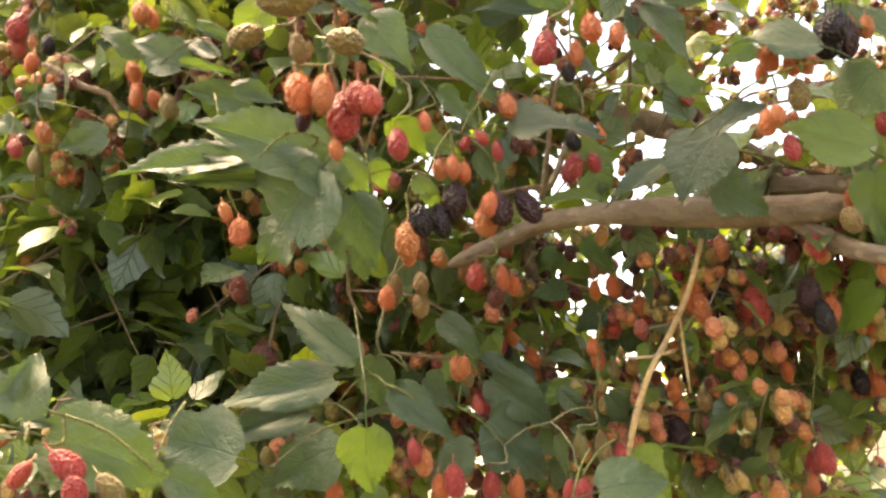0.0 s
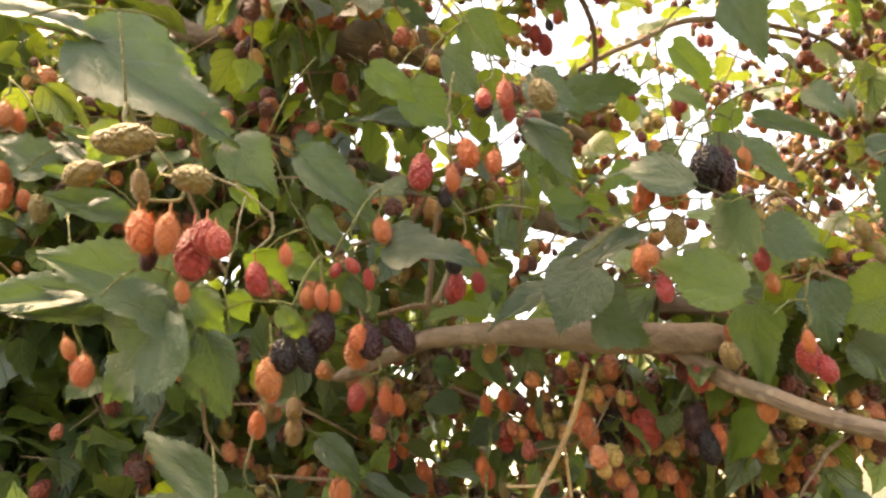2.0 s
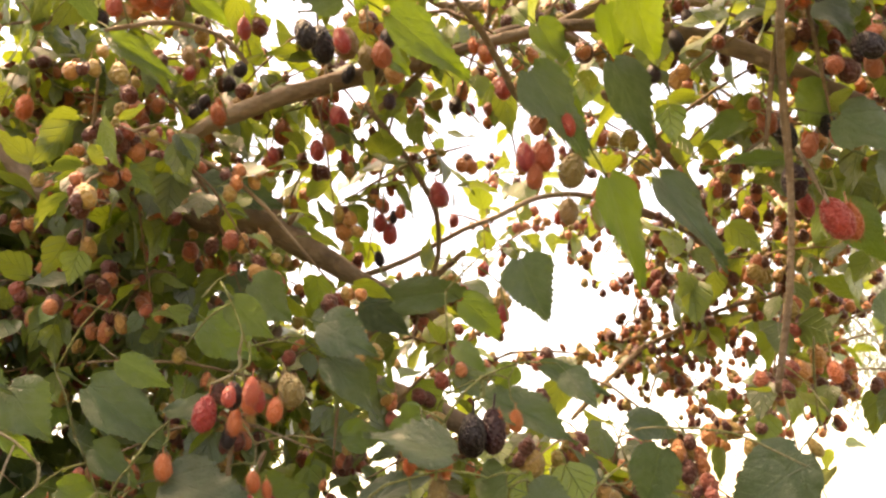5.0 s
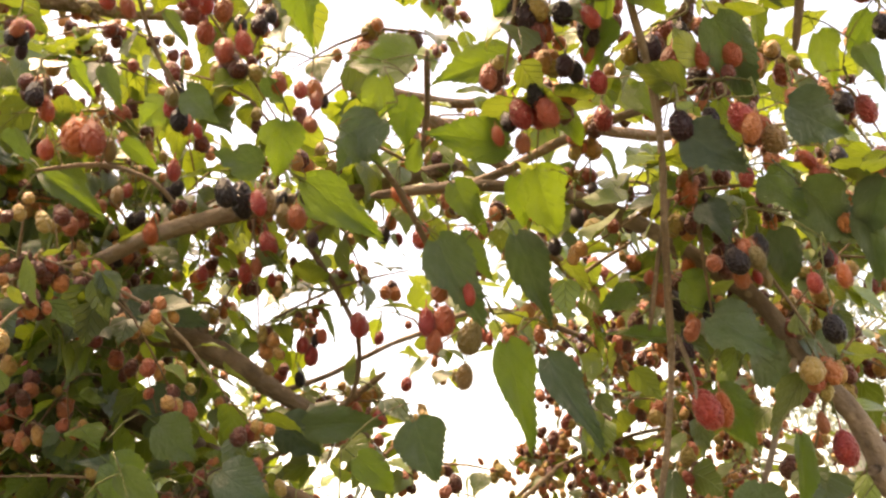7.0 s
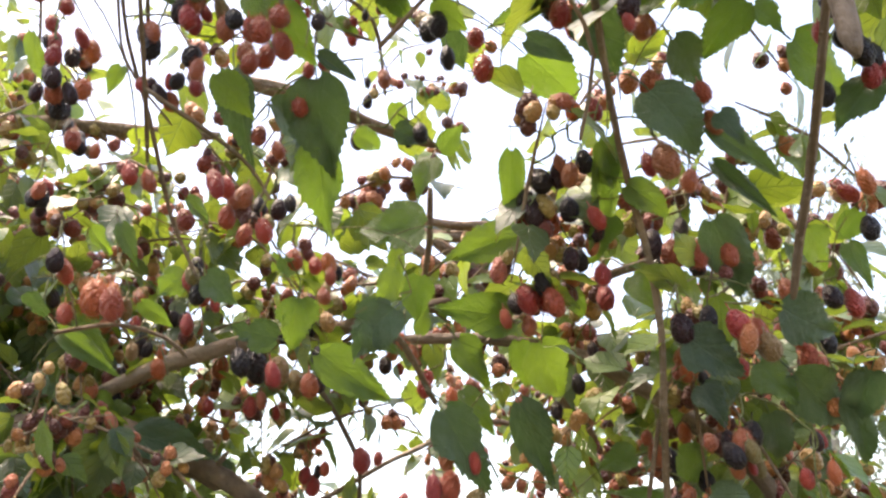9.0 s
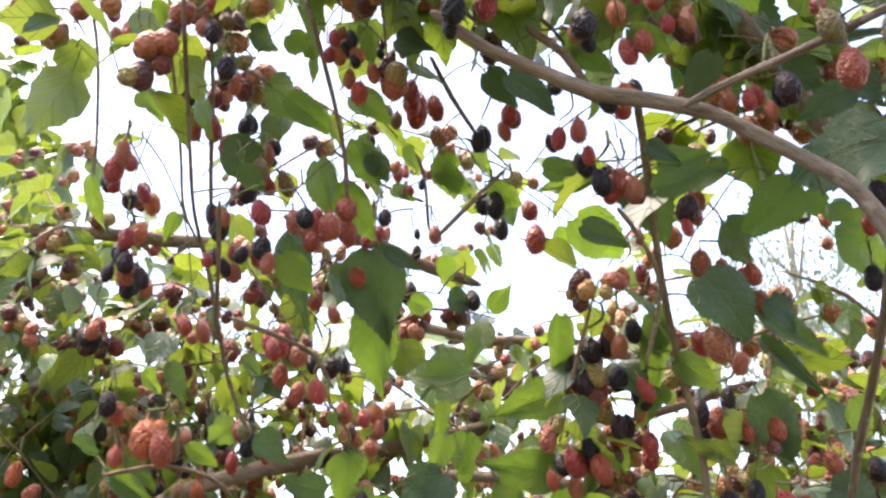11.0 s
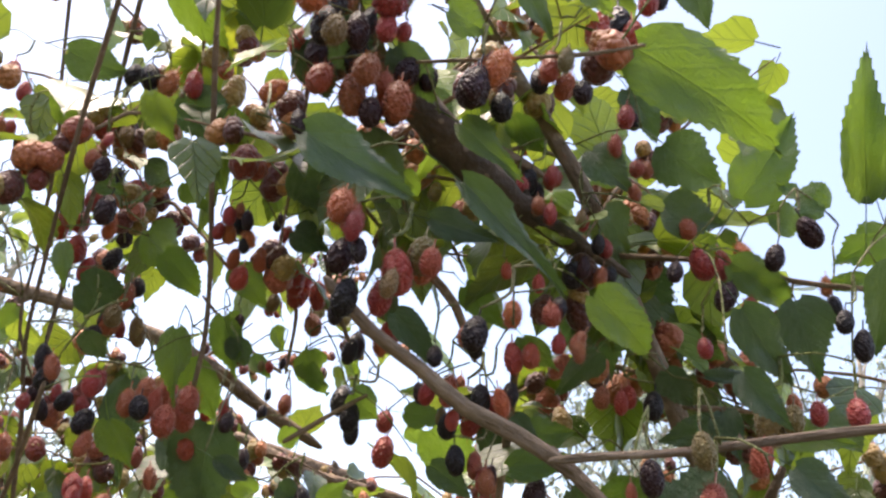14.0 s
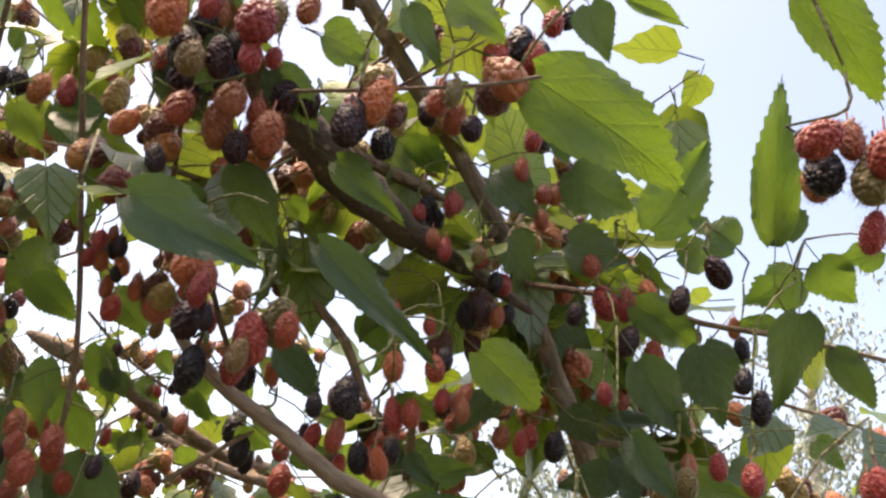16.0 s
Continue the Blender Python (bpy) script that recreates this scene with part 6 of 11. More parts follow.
leaf((0.343, 0.857, 1.670), (0.323, 0.862, 1.676), (-0.33, -0.74, 0.58), 0.71, 2, "d")
leaf((0.246, 0.863, 1.702), (0.280, 0.889, 1.664), (0.61, -0.78, -0.09), 0.71, 0, "l")
leaf((0.221, 0.837, 1.678), (0.246, 0.859, 1.640), (0.42, -0.85, -0.32), 0.47, 0, "d")
leaf((0.226, 0.814, 1.750), (0.245, 0.815, 1.728), (0.17, -0.92, 0.38), 0.71, 4, "l")
leaf((0.165, 0.830, 1.763), (0.188, 0.845, 1.743), (0.49, -0.84, -0.22), 0.83, 1, "d")
leaf((-0.348, 0.796, 1.897), (-0.344, 0.824, 1.900), (0.95, 0.12, 0.28), 0.39, 1, "d")
leaf((-0.333, 0.815, 1.883), (-0.297, 0.822, 1.872), (0.18, -0.96, 0.21), 0.84, 1, "d")
leaf((-0.324, 0.819, 1.909), (-0.292, 0.828, 1.895), (0.40, -0.83, 0.38), 0.96, 1, "d")
leaf((-0.313, 0.844, 1.869), (-0.283, 0.876, 1.887), (0.70, -0.45, 0.56), 0.69, 1, "d")
leaf((-0.383, 0.812, 1.848), (-0.351, 0.838, 1.852), (0.84, -0.47, 0.27), 0.83, 0, "d")
leaf((-0.191, 0.824, 1.876), (-0.160, 0.839, 1.858), (0.62, -0.75, 0.24), 1.04, 1, "d")
leaf((-0.236, 0.850, 1.809), (-0.190, 0.856, 1.788), (0.13, -0.93, 0.35), 0.79, 1, "d")
leaf((-0.293, 0.849, 1.818), (-0.267, 0.873, 1.801), (0.84, -0.54, -0.11), 0.83, 1, "d")
cluster((0.046, 0.532, 1.874),
        ("o", -0.017, -0.009, -0.006, 0.0236, 0.14, -0.05, -0.99),
        ("o", -0.002, -0.009, -0.010, 0.0223, -0.10, -0.06, -0.99),
        ("r", 0.012, 0.001, -0.012, 0.0198, -0.03, -0.03, -1.00),
        ("r", 0.001, 0.010, -0.012, 0.0293, -0.05, -0.05, -1.00),
        ("k", -0.017, 0.004, -0.017, 0.0168, -0.25, -0.06, -0.97),
        ("r", 0.019, -0.005, -0.019, 0.0176, 0.13, -0.01, -0.99),
        ("o", -0.005, 0.007, -0.038, 0.0120, 0.08, 0.08, -0.99))
cluster((0.035, 0.514, 1.892),
        ("g", -0.013, -0.009, -0.007, 0.0209, -0.96, -0.15, -0.21),
        ("g", 0.001, -0.004, -0.009, 0.0178, -0.00, 0.26, -0.96),
        ("g", 0.015, 0.001, -0.013, 0.0208, 0.92, 0.27, -0.28))
cluster((0.039, 0.496, 1.898),
        ("g", 0.014, 0.000, -0.009, 0.0259, -0.97, -0.22, 0.04),
        ("g", -0.013, -0.008, -0.007, 0.0203, 0.92, 0.27, -0.28))
cluster((0.058, 0.611, 1.815),
        ("o", -0.000, -0.006, -0.008, 0.0240, -0.06, -0.11, -0.99),
        ("o", -0.002, 0.006, -0.016, 0.0163, -0.18, -0.10, -0.98))
cluster((0.071, 0.610, 1.824),
        ("k", -0.005, -0.007, -0.008, 0.0220, 0.00, 0.19, -0.98),
        ("k", 0.003, 0.004, -0.006, 0.0230, 0.12, 0.15, -0.98))
cluster((0.087, 0.619, 1.853),
        ("k", -0.000, 0.001, -0.022, 0.0258, -0.26, 0.01, -0.97),
        ("o", -0.000, -0.005, -0.008, 0.0155, -0.02, 0.02, -1.00),
        ("o", -0.009, -0.002, -0.007, 0.0139, 0.01, 0.12, -0.99),
        ("o", 0.005, 0.003, -0.010, 0.0139, -0.08, 0.06, -0.99))
cluster((0.109, 0.632, 1.832),
        ("k", -0.001, -0.005, -0.010, 0.0248, 0.10, -0.23, -0.97),
        ("k", 0.010, 0.010, -0.006, 0.0269, 0.40, -0.08, -0.92),
        ("o", -0.011, 0.007, -0.014, 0.0218, 0.05, -0.33, -0.95),
        ("o", -0.003, -0.014, -0.012, 0.0169, -0.24, -0.06, -0.97))
cluster((0.074, 0.578, 1.866),
        ("r", -0.009, -0.004, -0.015, 0.0200, 0.04, 0.03, -1.00),
        ("o", 0.007, -0.002, -0.008, 0.0136, 0.09, -0.19, -0.98))
cluster((0.106, 0.618, 1.865),
        ("r", -0.003, -0.003, -0.007, 0.0118, 0.48, 0.32, -0.82),
        ("r", 0.007, 0.001, -0.014, 0.0132, -0.00, 0.26, -0.96),
        ("r", -0.008, 0.001, -0.008, 0.0104, -0.63, 0.07, -0.77))
cluster((0.122, 0.634, 1.892),
        ("o", -0.001, -0.005, -0.009, 0.0179, 0.15, -0.18, -0.98))
cluster((0.170, 0.620, 1.927),
        ("r", -0.017, -0.003, -0.014, 0.0243, -0.23, 0.10, -0.96),
        ("o", -0.002, 0.002, -0.023, 0.0171, -0.06, -0.08, -1.00),
        ("o", 0.008, -0.002, -0.010, 0.0196, 0.08, -0.03, -1.00),
        ("o", 0.023, 0.001, -0.019, 0.0164, -0.11, -0.21, -0.97),
        ("k", -0.008, 0.010, -0.030, 0.0172, -0.08, -0.21, -0.97),
        ("r", -0.025, 0.008, -0.017, 0.0145, 0.10, 0.03, -0.99))
cluster((0.166, 0.666, 1.879),
        ("o", -0.002, -0.002, -0.007, 0.0150, 0.22, -0.21, -0.96),
        ("o", 0.007, -0.001, -0.013, 0.0127, 0.11, -0.09, -0.99),
        ("k", -0.012, -0.001, -0.014, 0.0150, 0.31, -0.13, -0.94))
cluster((0.158, 0.694, 1.868),
        ("r", -0.003, -0.005, -0.008, 0.0214, -0.18, -0.19, -0.97),
        ("r", 0.008, 0.001, -0.008, 0.0157, 0.11, -0.06, -0.99),
        ("r", -0.009, 0.004, -0.010, 0.0158, -0.02, 0.02, -1.00))
cluster((0.277, 0.628, 1.884),
        ("o", -0.005, -0.003, -0.007, 0.0170, 0.01, 0.09, -0.99),
        ("o", -0.009, 0.005, -0.013, 0.0143, -0.08, 0.02, -0.99),
        ("o", 0.007, -0.003, -0.013, 0.0170, -0.11, -0.18, -0.97))
cluster((0.290, 0.630, 1.875),
        ("g", -0.006, 0.000, -0.019, 0.0212, -0.06, 0.01, -1.00),
        ("o", -0.000, -0.004, -0.008, 0.0149, -0.06, -0.33, -0.95))
cluster((0.314, 0.631, 1.900),
        ("k", -0.007, -0.002, -0.010, 0.0285, -0.11, 0.19, -0.97),
        ("k", 0.005, 0.010, -0.006, 0.0307, -0.10, 0.01, -0.99),
        ("k", -0.006, -0.014, -0.013, 0.0215, -0.08, 0.09, -1.00))
cluster((0.269, 0.616, 1.844),
        ("o", -0.007, -0.001, -0.008, 0.0168, -0.16, 0.05, -0.98),
        ("r", 0.001, 0.002, -0.024, 0.0182, -0.02, -0.25, -0.97),
        ("o", -0.004, -0.007, -0.009, 0.0134, 0.02, -0.05, -1.00))
cluster((0.330, 0.646, 1.900),
        ("o", 0.002, -0.002, -0.008, 0.0151, -0.05, 0.27, -0.96),
        ("o", -0.008, -0.007, -0.009, 0.0111, -0.12, 0.12, -0.99))
cluster((0.250, 0.781, 1.781),
        ("k", -0.014, -0.005, -0.007, 0.0345, -0.11, -0.31, -0.95),
        ("o", 0.002, 0.010, -0.005, 0.0363, -0.04, -0.13, -0.99),
        ("r", 0.006, -0.010, -0.013, 0.0317, 0.06, 0.13, -0.99))
cluster((0.221, 0.762, 1.784),
        ("o", -0.003, -0.002, -0.007, 0.0253, -0.18, -0.13, -0.98),
        ("o", -0.002, -0.012, -0.018, 0.0248, 0.05, -0.16, -0.99))
cluster((0.295, 0.739, 1.770),
        ("k", -0.008, -0.003, -0.006, 0.0264, -0.08, -0.08, -0.99),
        ("k", -0.006, -0.008, -0.023, 0.0264, 0.11, 0.01, -0.99),
        ("o", 0.004, 0.000, -0.022, 0.0195, -0.26, -0.04, -0.97),
        ("k", -0.004, 0.009, -0.010, 0.0248, -0.25, 0.05, -0.97))
cluster((0.186, 0.804, 1.822),
        ("k", -0.001, -0.004, -0.009, 0.0191, -0.21, -0.18, -0.96),
        ("g", -0.001, 0.005, -0.020, 0.0193, -0.17, 0.19, -0.96),
        ("o", -0.005, 0.006, -0.039, 0.0191, 0.10, 0.02, -0.99),
        ("r", -0.026, 0.006, -0.049, 0.0227, -0.05, 0.34, -0.94),
        ("r", 0.003, 0.016, -0.048, 0.0240, -0.21, -0.26, -0.95))
cluster((0.159, 0.791, 1.806),
        ("o", 0.005, -0.001, -0.009, 0.0178, 0.02, -0.10, -1.00),
        ("o", -0.008, -0.004, -0.011, 0.0169, -0.02, 0.32, -0.94))
cluster((0.221, 0.800, 1.824),
        ("r", -0.009, -0.000, -0.024, 0.0158, 0.13, -0.00, -0.99),
        ("r", 0.002, -0.002, -0.009, 0.0199, 0.30, -0.08, -0.95))
cluster((0.089, 0.728, 1.812),
        ("r", -0.014, -0.007, -0.006, 0.0213, -0.11, -0.13, -0.99),
        ("o", 0.003, -0.002, -0.010, 0.0188, -0.01, -0.11, -0.99),
        ("o", 0.008, 0.006, -0.015, 0.0165, 0.08, -0.10, -0.99))
cluster((0.036, 0.680, 1.805),
        ("o", -0.013, -0.006, -0.015, 0.0183, -0.16, 0.17, -0.97),
        ("g", -0.009, 0.002, -0.006, 0.0174, 0.02, 0.12, -0.99),
        ("g", 0.009, -0.002, -0.009, 0.0160, -0.01, -0.02, -1.00),
        ("g", 0.007, 0.004, -0.020, 0.0199, -0.13, -0.07, -0.99))
cluster((0.082, 0.820, 1.788),
        ("o", -0.000, -0.002, -0.009, 0.0206, -0.13, 0.13, -0.98),
        ("k", -0.008, 0.004, -0.020, 0.0189, -0.09, 0.09, -0.99),
        ("o", 0.009, 0.003, -0.031, 0.0169, 0.35, -0.14, -0.93),
        ("r", -0.013, -0.004, -0.017, 0.0187, 0.07, 0.10, -0.99))
cluster((0.053, 0.747, 1.756),
        ("o", -0.004, -0.006, -0.008, 0.0199, 0.01, 0.12, -0.99),
        ("g", -0.000, 0.003, -0.015, 0.0168, 0.07, 0.14, -0.99),
        ("o", 0.003, -0.012, -0.010, 0.0164, -0.21, 0.25, -0.95))
cluster((0.060, 0.763, 1.731),
        ("r", 0.002, -0.002, -0.008, 0.0195, 0.17, 0.01, -0.99),
        ("r", -0.003, -0.010, -0.011, 0.0151, 0.16, -0.04, -0.99))
cluster((0.038, 0.689, 1.697),
        ("o", -0.006, -0.005, -0.011, 0.0195, 0.03, -0.14, -0.99),
        ("r", -0.010, -0.013, -0.005, 0.0178, 0.15, -0.15, -0.98),
        ("o", 0.001, 0.000, -0.028, 0.0173, 0.15, -0.16, -0.98),
        ("r", 0.012, -0.005, -0.023, 0.0230, -0.01, 0.08, -1.00))
cluster((0.074, 0.744, 1.672),
        ("r", -0.011, -0.005, -0.005, 0.0211, -0.07, 0.07, -0.99),
        ("o", 0.007, -0.004, -0.009, 0.0170, -0.14, 0.25, -0.96),
        ("o", 0.001, 0.006, -0.012, 0.0165, 0.25, 0.14, -0.96))
cluster((0.137, 0.764, 1.691),
        ("g", -0.013, -0.007, -0.006, 0.0190, -0.05, 0.21, -0.98),
        ("g", 0.001, -0.001, -0.007, 0.0233, 0.04, 0.09, -0.99),
        ("r", 0.015, -0.000, -0.014, 0.0183, -0.13, 0.07, -0.99),
        ("o", -0.010, 0.005, -0.010, 0.0169, -0.11, 0.23, -0.97))
cluster((0.122, 0.721, 1.663),
        ("r", 0.004, -0.005, -0.007, 0.0192, -0.19, 0.09, -0.98),
        ("r", -0.005, -0.001, -0.007, 0.0154, -0.24, -0.23, -0.94))
cluster((0.206, 0.816, 1.725),
        ("o", -0.009, -0.004, -0.007, 0.0190, -0.22, -0.06, -0.98),
        ("o", -0.010, 0.003, -0.019, 0.0228, 0.12, -0.02, -0.99),
        ("g", 0.008, -0.002, -0.019, 0.0180, 0.07, -0.11, -0.99),
        ("k", -0.014, 0.000, -0.035, 0.0298, 0.01, 0.01, -1.00),
        ("g", 0.003, 0.001, -0.033, 0.0190, -0.06, 0.24, -0.97))
cluster((0.340, 0.856, 1.715),
        ("k", -0.009, -0.003, -0.006, 0.0242, -0.04, -0.31, -0.96),
        ("o", 0.000, -0.011, -0.011, 0.0249, 0.05, 0.09, -0.99),
        ("r", -0.001, 0.006, -0.016, 0.0195, 0.12, 0.16, -0.98))
cluster((0.281, 0.799, 1.666),
        ("r", 0.002, -0.004, -0.007, 0.0245, 0.05, 0.05, -1.00),
        ("o", -0.008, -0.001, -0.027, 0.0149, 0.04, 0.08, -1.00),
        ("r", -0.004, 0.006, -0.012, 0.0178, 0.04, -0.16, -0.99))
cluster((-0.147, 0.675, 2.001),
        ("o", -0.008, -0.006, -0.009, 0.0187, 0.21, 0.23, -0.95),
        ("o", -0.009, 0.003, -0.026, 0.0187, -0.01, -0.08, -1.00),
        ("o", -0.001, 0.010, -0.027, 0.0169, 0.25, 0.25, -0.93),
        ("g", 0.011, 0.009, -0.034, 0.0241, 0.25, -0.01, -0.97),
        ("o", -0.011, 0.008, -0.016, 0.0189, -0.18, 0.20, -0.96))
cluster((-0.224, 0.637, 2.042),
        ("r", 0.002, 0.000, -0.009, 0.0261, -0.31, -0.02, -0.95),
        ("r", -0.008, 0.007, -0.019, 0.0214, 0.08, 0.08, -0.99))
cluster((-0.250, 0.664, 1.956),
        ("r", 0.002, -0.002, -0.009, 0.0183, 0.20, -0.06, -0.98))
cluster((-0.248, 0.687, 1.981),
        ("o", 0.003, 0.000, -0.010, 0.0210, 0.20, 0.12, -0.97),
        ("g", -0.006, 0.004, -0.032, 0.0209, 0.13, -0.09, -0.99))
cluster((-0.033, 0.570, 1.832),
        ("o", 0.005, -0.001, -0.017, 0.0191, 0.19, -0.32, -0.93),
        ("o", -0.002, -0.005, -0.007, 0.0132, 0.26, 0.08, -0.96))
cluster((-0.115, 0.625, 2.015),
        ("o", -0.003, -0.002, -0.008, 0.0201, 0.15, -0.07, -0.99),
        ("o", 0.000, 0.007, -0.009, 0.0176, 0.12, 0.10, -0.99))
cluster((-0.230, 0.667, 2.042),
        ("k", 0.005, 0.002, -0.009, 0.0181, -0.15, 0.26, -0.95),
        ("o", -0.008, 0.002, -0.022, 0.0201, -0.05, -0.14, -0.99))
cluster((-0.086, 0.501, 1.701),
        ("r", -0.001, -0.007, -0.004, 0.0205, 0.63, 0.33, -0.71),
        ("r", -0.013, -0.005, -0.007, 0.0163, -0.76, 0.04, -0.66),
        ("r", 0.010, -0.008, -0.015, 0.0167, -0.00, 0.27, -0.96),
        ("g", 0.016, 0.002, -0.016, 0.0181, 0.49, 0.33, -0.81))
cluster((-0.074, 0.688, 1.707),
        ("g", 0.002, -0.005, -0.007, 0.0174, 0.04, 0.20, -0.98))
cluster((-0.041, 0.720, 1.681),
        ("o", 0.001, -0.004, -0.007, 0.0204, 0.03, -0.01, -1.00))
cluster((0.150, 0.796, 1.760),
        ("o", -0.005, -0.002, -0.015, 0.0177, -0.06, -0.13, -0.99),
        ("g", 0.004, 0.000, -0.025, 0.0168, 0.06, -0.33, -0.94),
        ("o", -0.007, -0.009, -0.008, 0.0149, -0.08, -0.10, -0.99))
cluster((0.317, 0.794, 1.733),
        ("r", -0.003, -0.005, -0.007, 0.0149, -0.07, -0.28, -0.96))
cluster((0.334, 0.792, 1.746),
        ("o", -0.003, -0.003, -0.007, 0.0177, 0.04, -0.18, -0.98))
cluster((0.275, 0.825, 1.740),
        ("o", -0.009, -0.003, -0.007, 0.0165, 0.32, 0.05, -0.95),
        ("o", 0.002, -0.002, -0.021, 0.0166, -0.03, -0.06, -1.00))
cluster((0.315, 0.680, 1.808),
        ("o", -0.005, -0.004, -0.007, 0.0225, 0.16, 0.28, -0.95),
        ("g", 0.007, 0.006, -0.009, 0.0267, -0.20, 0.08, -0.97),
        ("g", -0.012, -0.009, -0.020, 0.0184, 0.11, -0.27, -0.95))
thicket((-0.259, 0.774, 2.039), (0.087, 0.020, -0.011), (0.016, -0.021, 0.086), (-0.039, 0.056, 0.034), 22, 9, 5, 0.75)
thicket((-0.288, 0.865, 1.871), (0.124, 0.029, -0.015), (0.019, -0.026, 0.106), (-0.046, 0.071, 0.021), 60, 14, 0, 1.08)
thicket((-0.366, 0.943, 1.822), (0.149, 0.035, -0.018), (0.026, -0.035, 0.140), (-0.049, 0.072, 0.014), 70, 14, 0, 1.14)
thicket((-0.213, 0.765, 1.719), (0.114, 0.027, -0.014), (0.007, -0.010, 0.041), (-0.048, 0.076, 0.007), 14, 12, 3, 0.81)
thicket((-0.047, 0.880, 1.768), (0.110, 0.026, -0.014), (0.020, -0.028, 0.112), (-0.023, 0.075, 0.011), 24, 9, 10, 0.76)
thicket((0.224, 0.963, 1.729), (0.172, 0.041, -0.021), (0.020, -0.027, 0.111), (0.006, 0.086, 0.007), 35, 8, 10, 0.75)
thicket((0.213, 0.822, 1.717), (0.142, 0.034, -0.018), (0.017, -0.023, 0.091), (0.004, 0.052, 0.005), 20, 8, 10, 0.72)
thicket((-0.073, 0.795, 2.043), (0.092, 0.021, -0.013), (0.009, -0.013, 0.049), (-0.025, 0.066, 0.040), 9, 9, 4, 0.77)
thicket((0.075, 0.822, 1.921), (0.069, 0.016, -0.009), (0.012, -0.016, 0.061), (-0.008, 0.058, 0.022), 8, 9, 5, 0.79)
thicket((0.291, 0.929, 1.946), (0.148, 0.030, -0.021), (0.010, -0.014, 0.054), (0.015, 0.089, 0.033), 8, 4, 6, 0.74)
thicket((0.288, 0.766, 1.862), (0.049, 0.011, -0.007), (0.006, -0.008, 0.033), (0.005, 0.023, 0.007), 4, 9, 1, 0.86)
thicket((-0.286, 1.144, 1.900), (0.321, 0.076, -0.040), (0.042, -0.057, 0.230), (-0.038, 0.083, 0.020), 120, 15, 1, 0.99)
thicket((-0.415, 1.033, 1.880), (0.191, 0.045, -0.024), (0.041, -0.055, 0.222), (-0.045, 0.068, 0.017), 60, 15, 1, 0.97)
thicket((0.249, 1.278, 1.774), (0.240, 0.056, -0.031), (0.033, -0.046, 0.179), (0.007, 0.095, 0.009), 70, 14, 3, 0.89)
thicket((-0.267, 0.988, 2.160), (0.237, 0.055, -0.031), (0.017, -0.022, 0.086), (-0.033, 0.064, 0.038), 60, 13, 2, 0.90)

# sprigs over the low bough
leaf((-0.004, 0.531, 1.974), (0.070, 0.554, 1.916), (0.12, -0.93, 0.35), 0.78, 0, "d")
leaf((-0.066, 0.520, 2.000), (0.024, 0.536, 1.970), (0.08, -0.80, 0.60), 0.50, 2, "d")
leaf((0.014, 0.557, 1.984), (0.047, 0.574, 1.944), (-0.05, -0.97, 0.20), 0.62, 4, "l")
leaf((0.363, 0.609, 1.905), (0.378, 0.604, 1.883), (-0.09, -0.92, 0.38), 0.92, 0, "d")
leaf((0.322, 0.670, 1.807), (0.323, 0.677, 1.758), (0.20, -0.98, -0.03), 0.89, 0, "l")
leaf((0.359, 0.658, 1.811), (0.356, 0.659, 1.772), (0.00, -0.86, 0.52), 0.85, 1, "d")
leaf((0.334, 0.651, 1.844), (0.367, 0.648, 1.826), (-0.27, -0.80, 0.53), 0.94, 1, "d")
leaf((0.170, 0.645, 1.990), (0.195, 0.670, 1.968), (0.76, -0.64, -0.13), 0.90, 1, "d")
leaf((0.145, 0.631, 1.964), (0.178, 0.643, 1.938), (0.31, -0.95, -0.05), 0.83, 1, "l")
leaf((0.218, 0.637, 1.956), (0.253, 0.643, 1.936), (0.28, -0.92, 0.27), 0.94, 1, "d")
leaf((0.306, 0.639, 1.962), (0.332, 0.662, 1.939), (0.67, -0.72, -0.20), 0.71, 0, "l")
leaf((0.037, 0.755, 2.110), (0.066, 0.770, 2.080), (0.43, -0.90, -0.10), 0.83, 0, "l")
cluster((0.344, 0.645, 1.789),
        ("r", -0.006, -0.003, -0.010, 0.0203, -0.04, -0.11, -1.00),
        ("o", -0.007, -0.012, -0.007, 0.0133, -0.03, -0.16, -0.99),
        ("r", -0.002, -0.007, -0.020, 0.0166, 0.19, -0.08, -0.98))
cluster((0.288, 0.697, 1.787),
        ("r", -0.003, -0.006, -0.007, 0.0182, 0.15, -0.24, -0.96))
cluster((0.321, 0.686, 1.769),
        ("o", -0.001, -0.005, -0.010, 0.0197, -0.06, 0.08, -0.99),
        ("r", -0.004, 0.003, -0.005, 0.0145, 0.12, -0.25, -0.95))
cluster((0.300, 0.820, 2.037),
        ("r", -0.002, -0.000, -0.009, 0.0171, 0.20, -0.05, -0.98))
cluster((0.331, 0.783, 2.005),
        ("r", -0.001, -0.001, -0.009, 0.0160, 0.12, 0.01, -0.99),
        ("o", -0.002, 0.007, -0.010, 0.0143, -0.10, 0.18, -0.98))

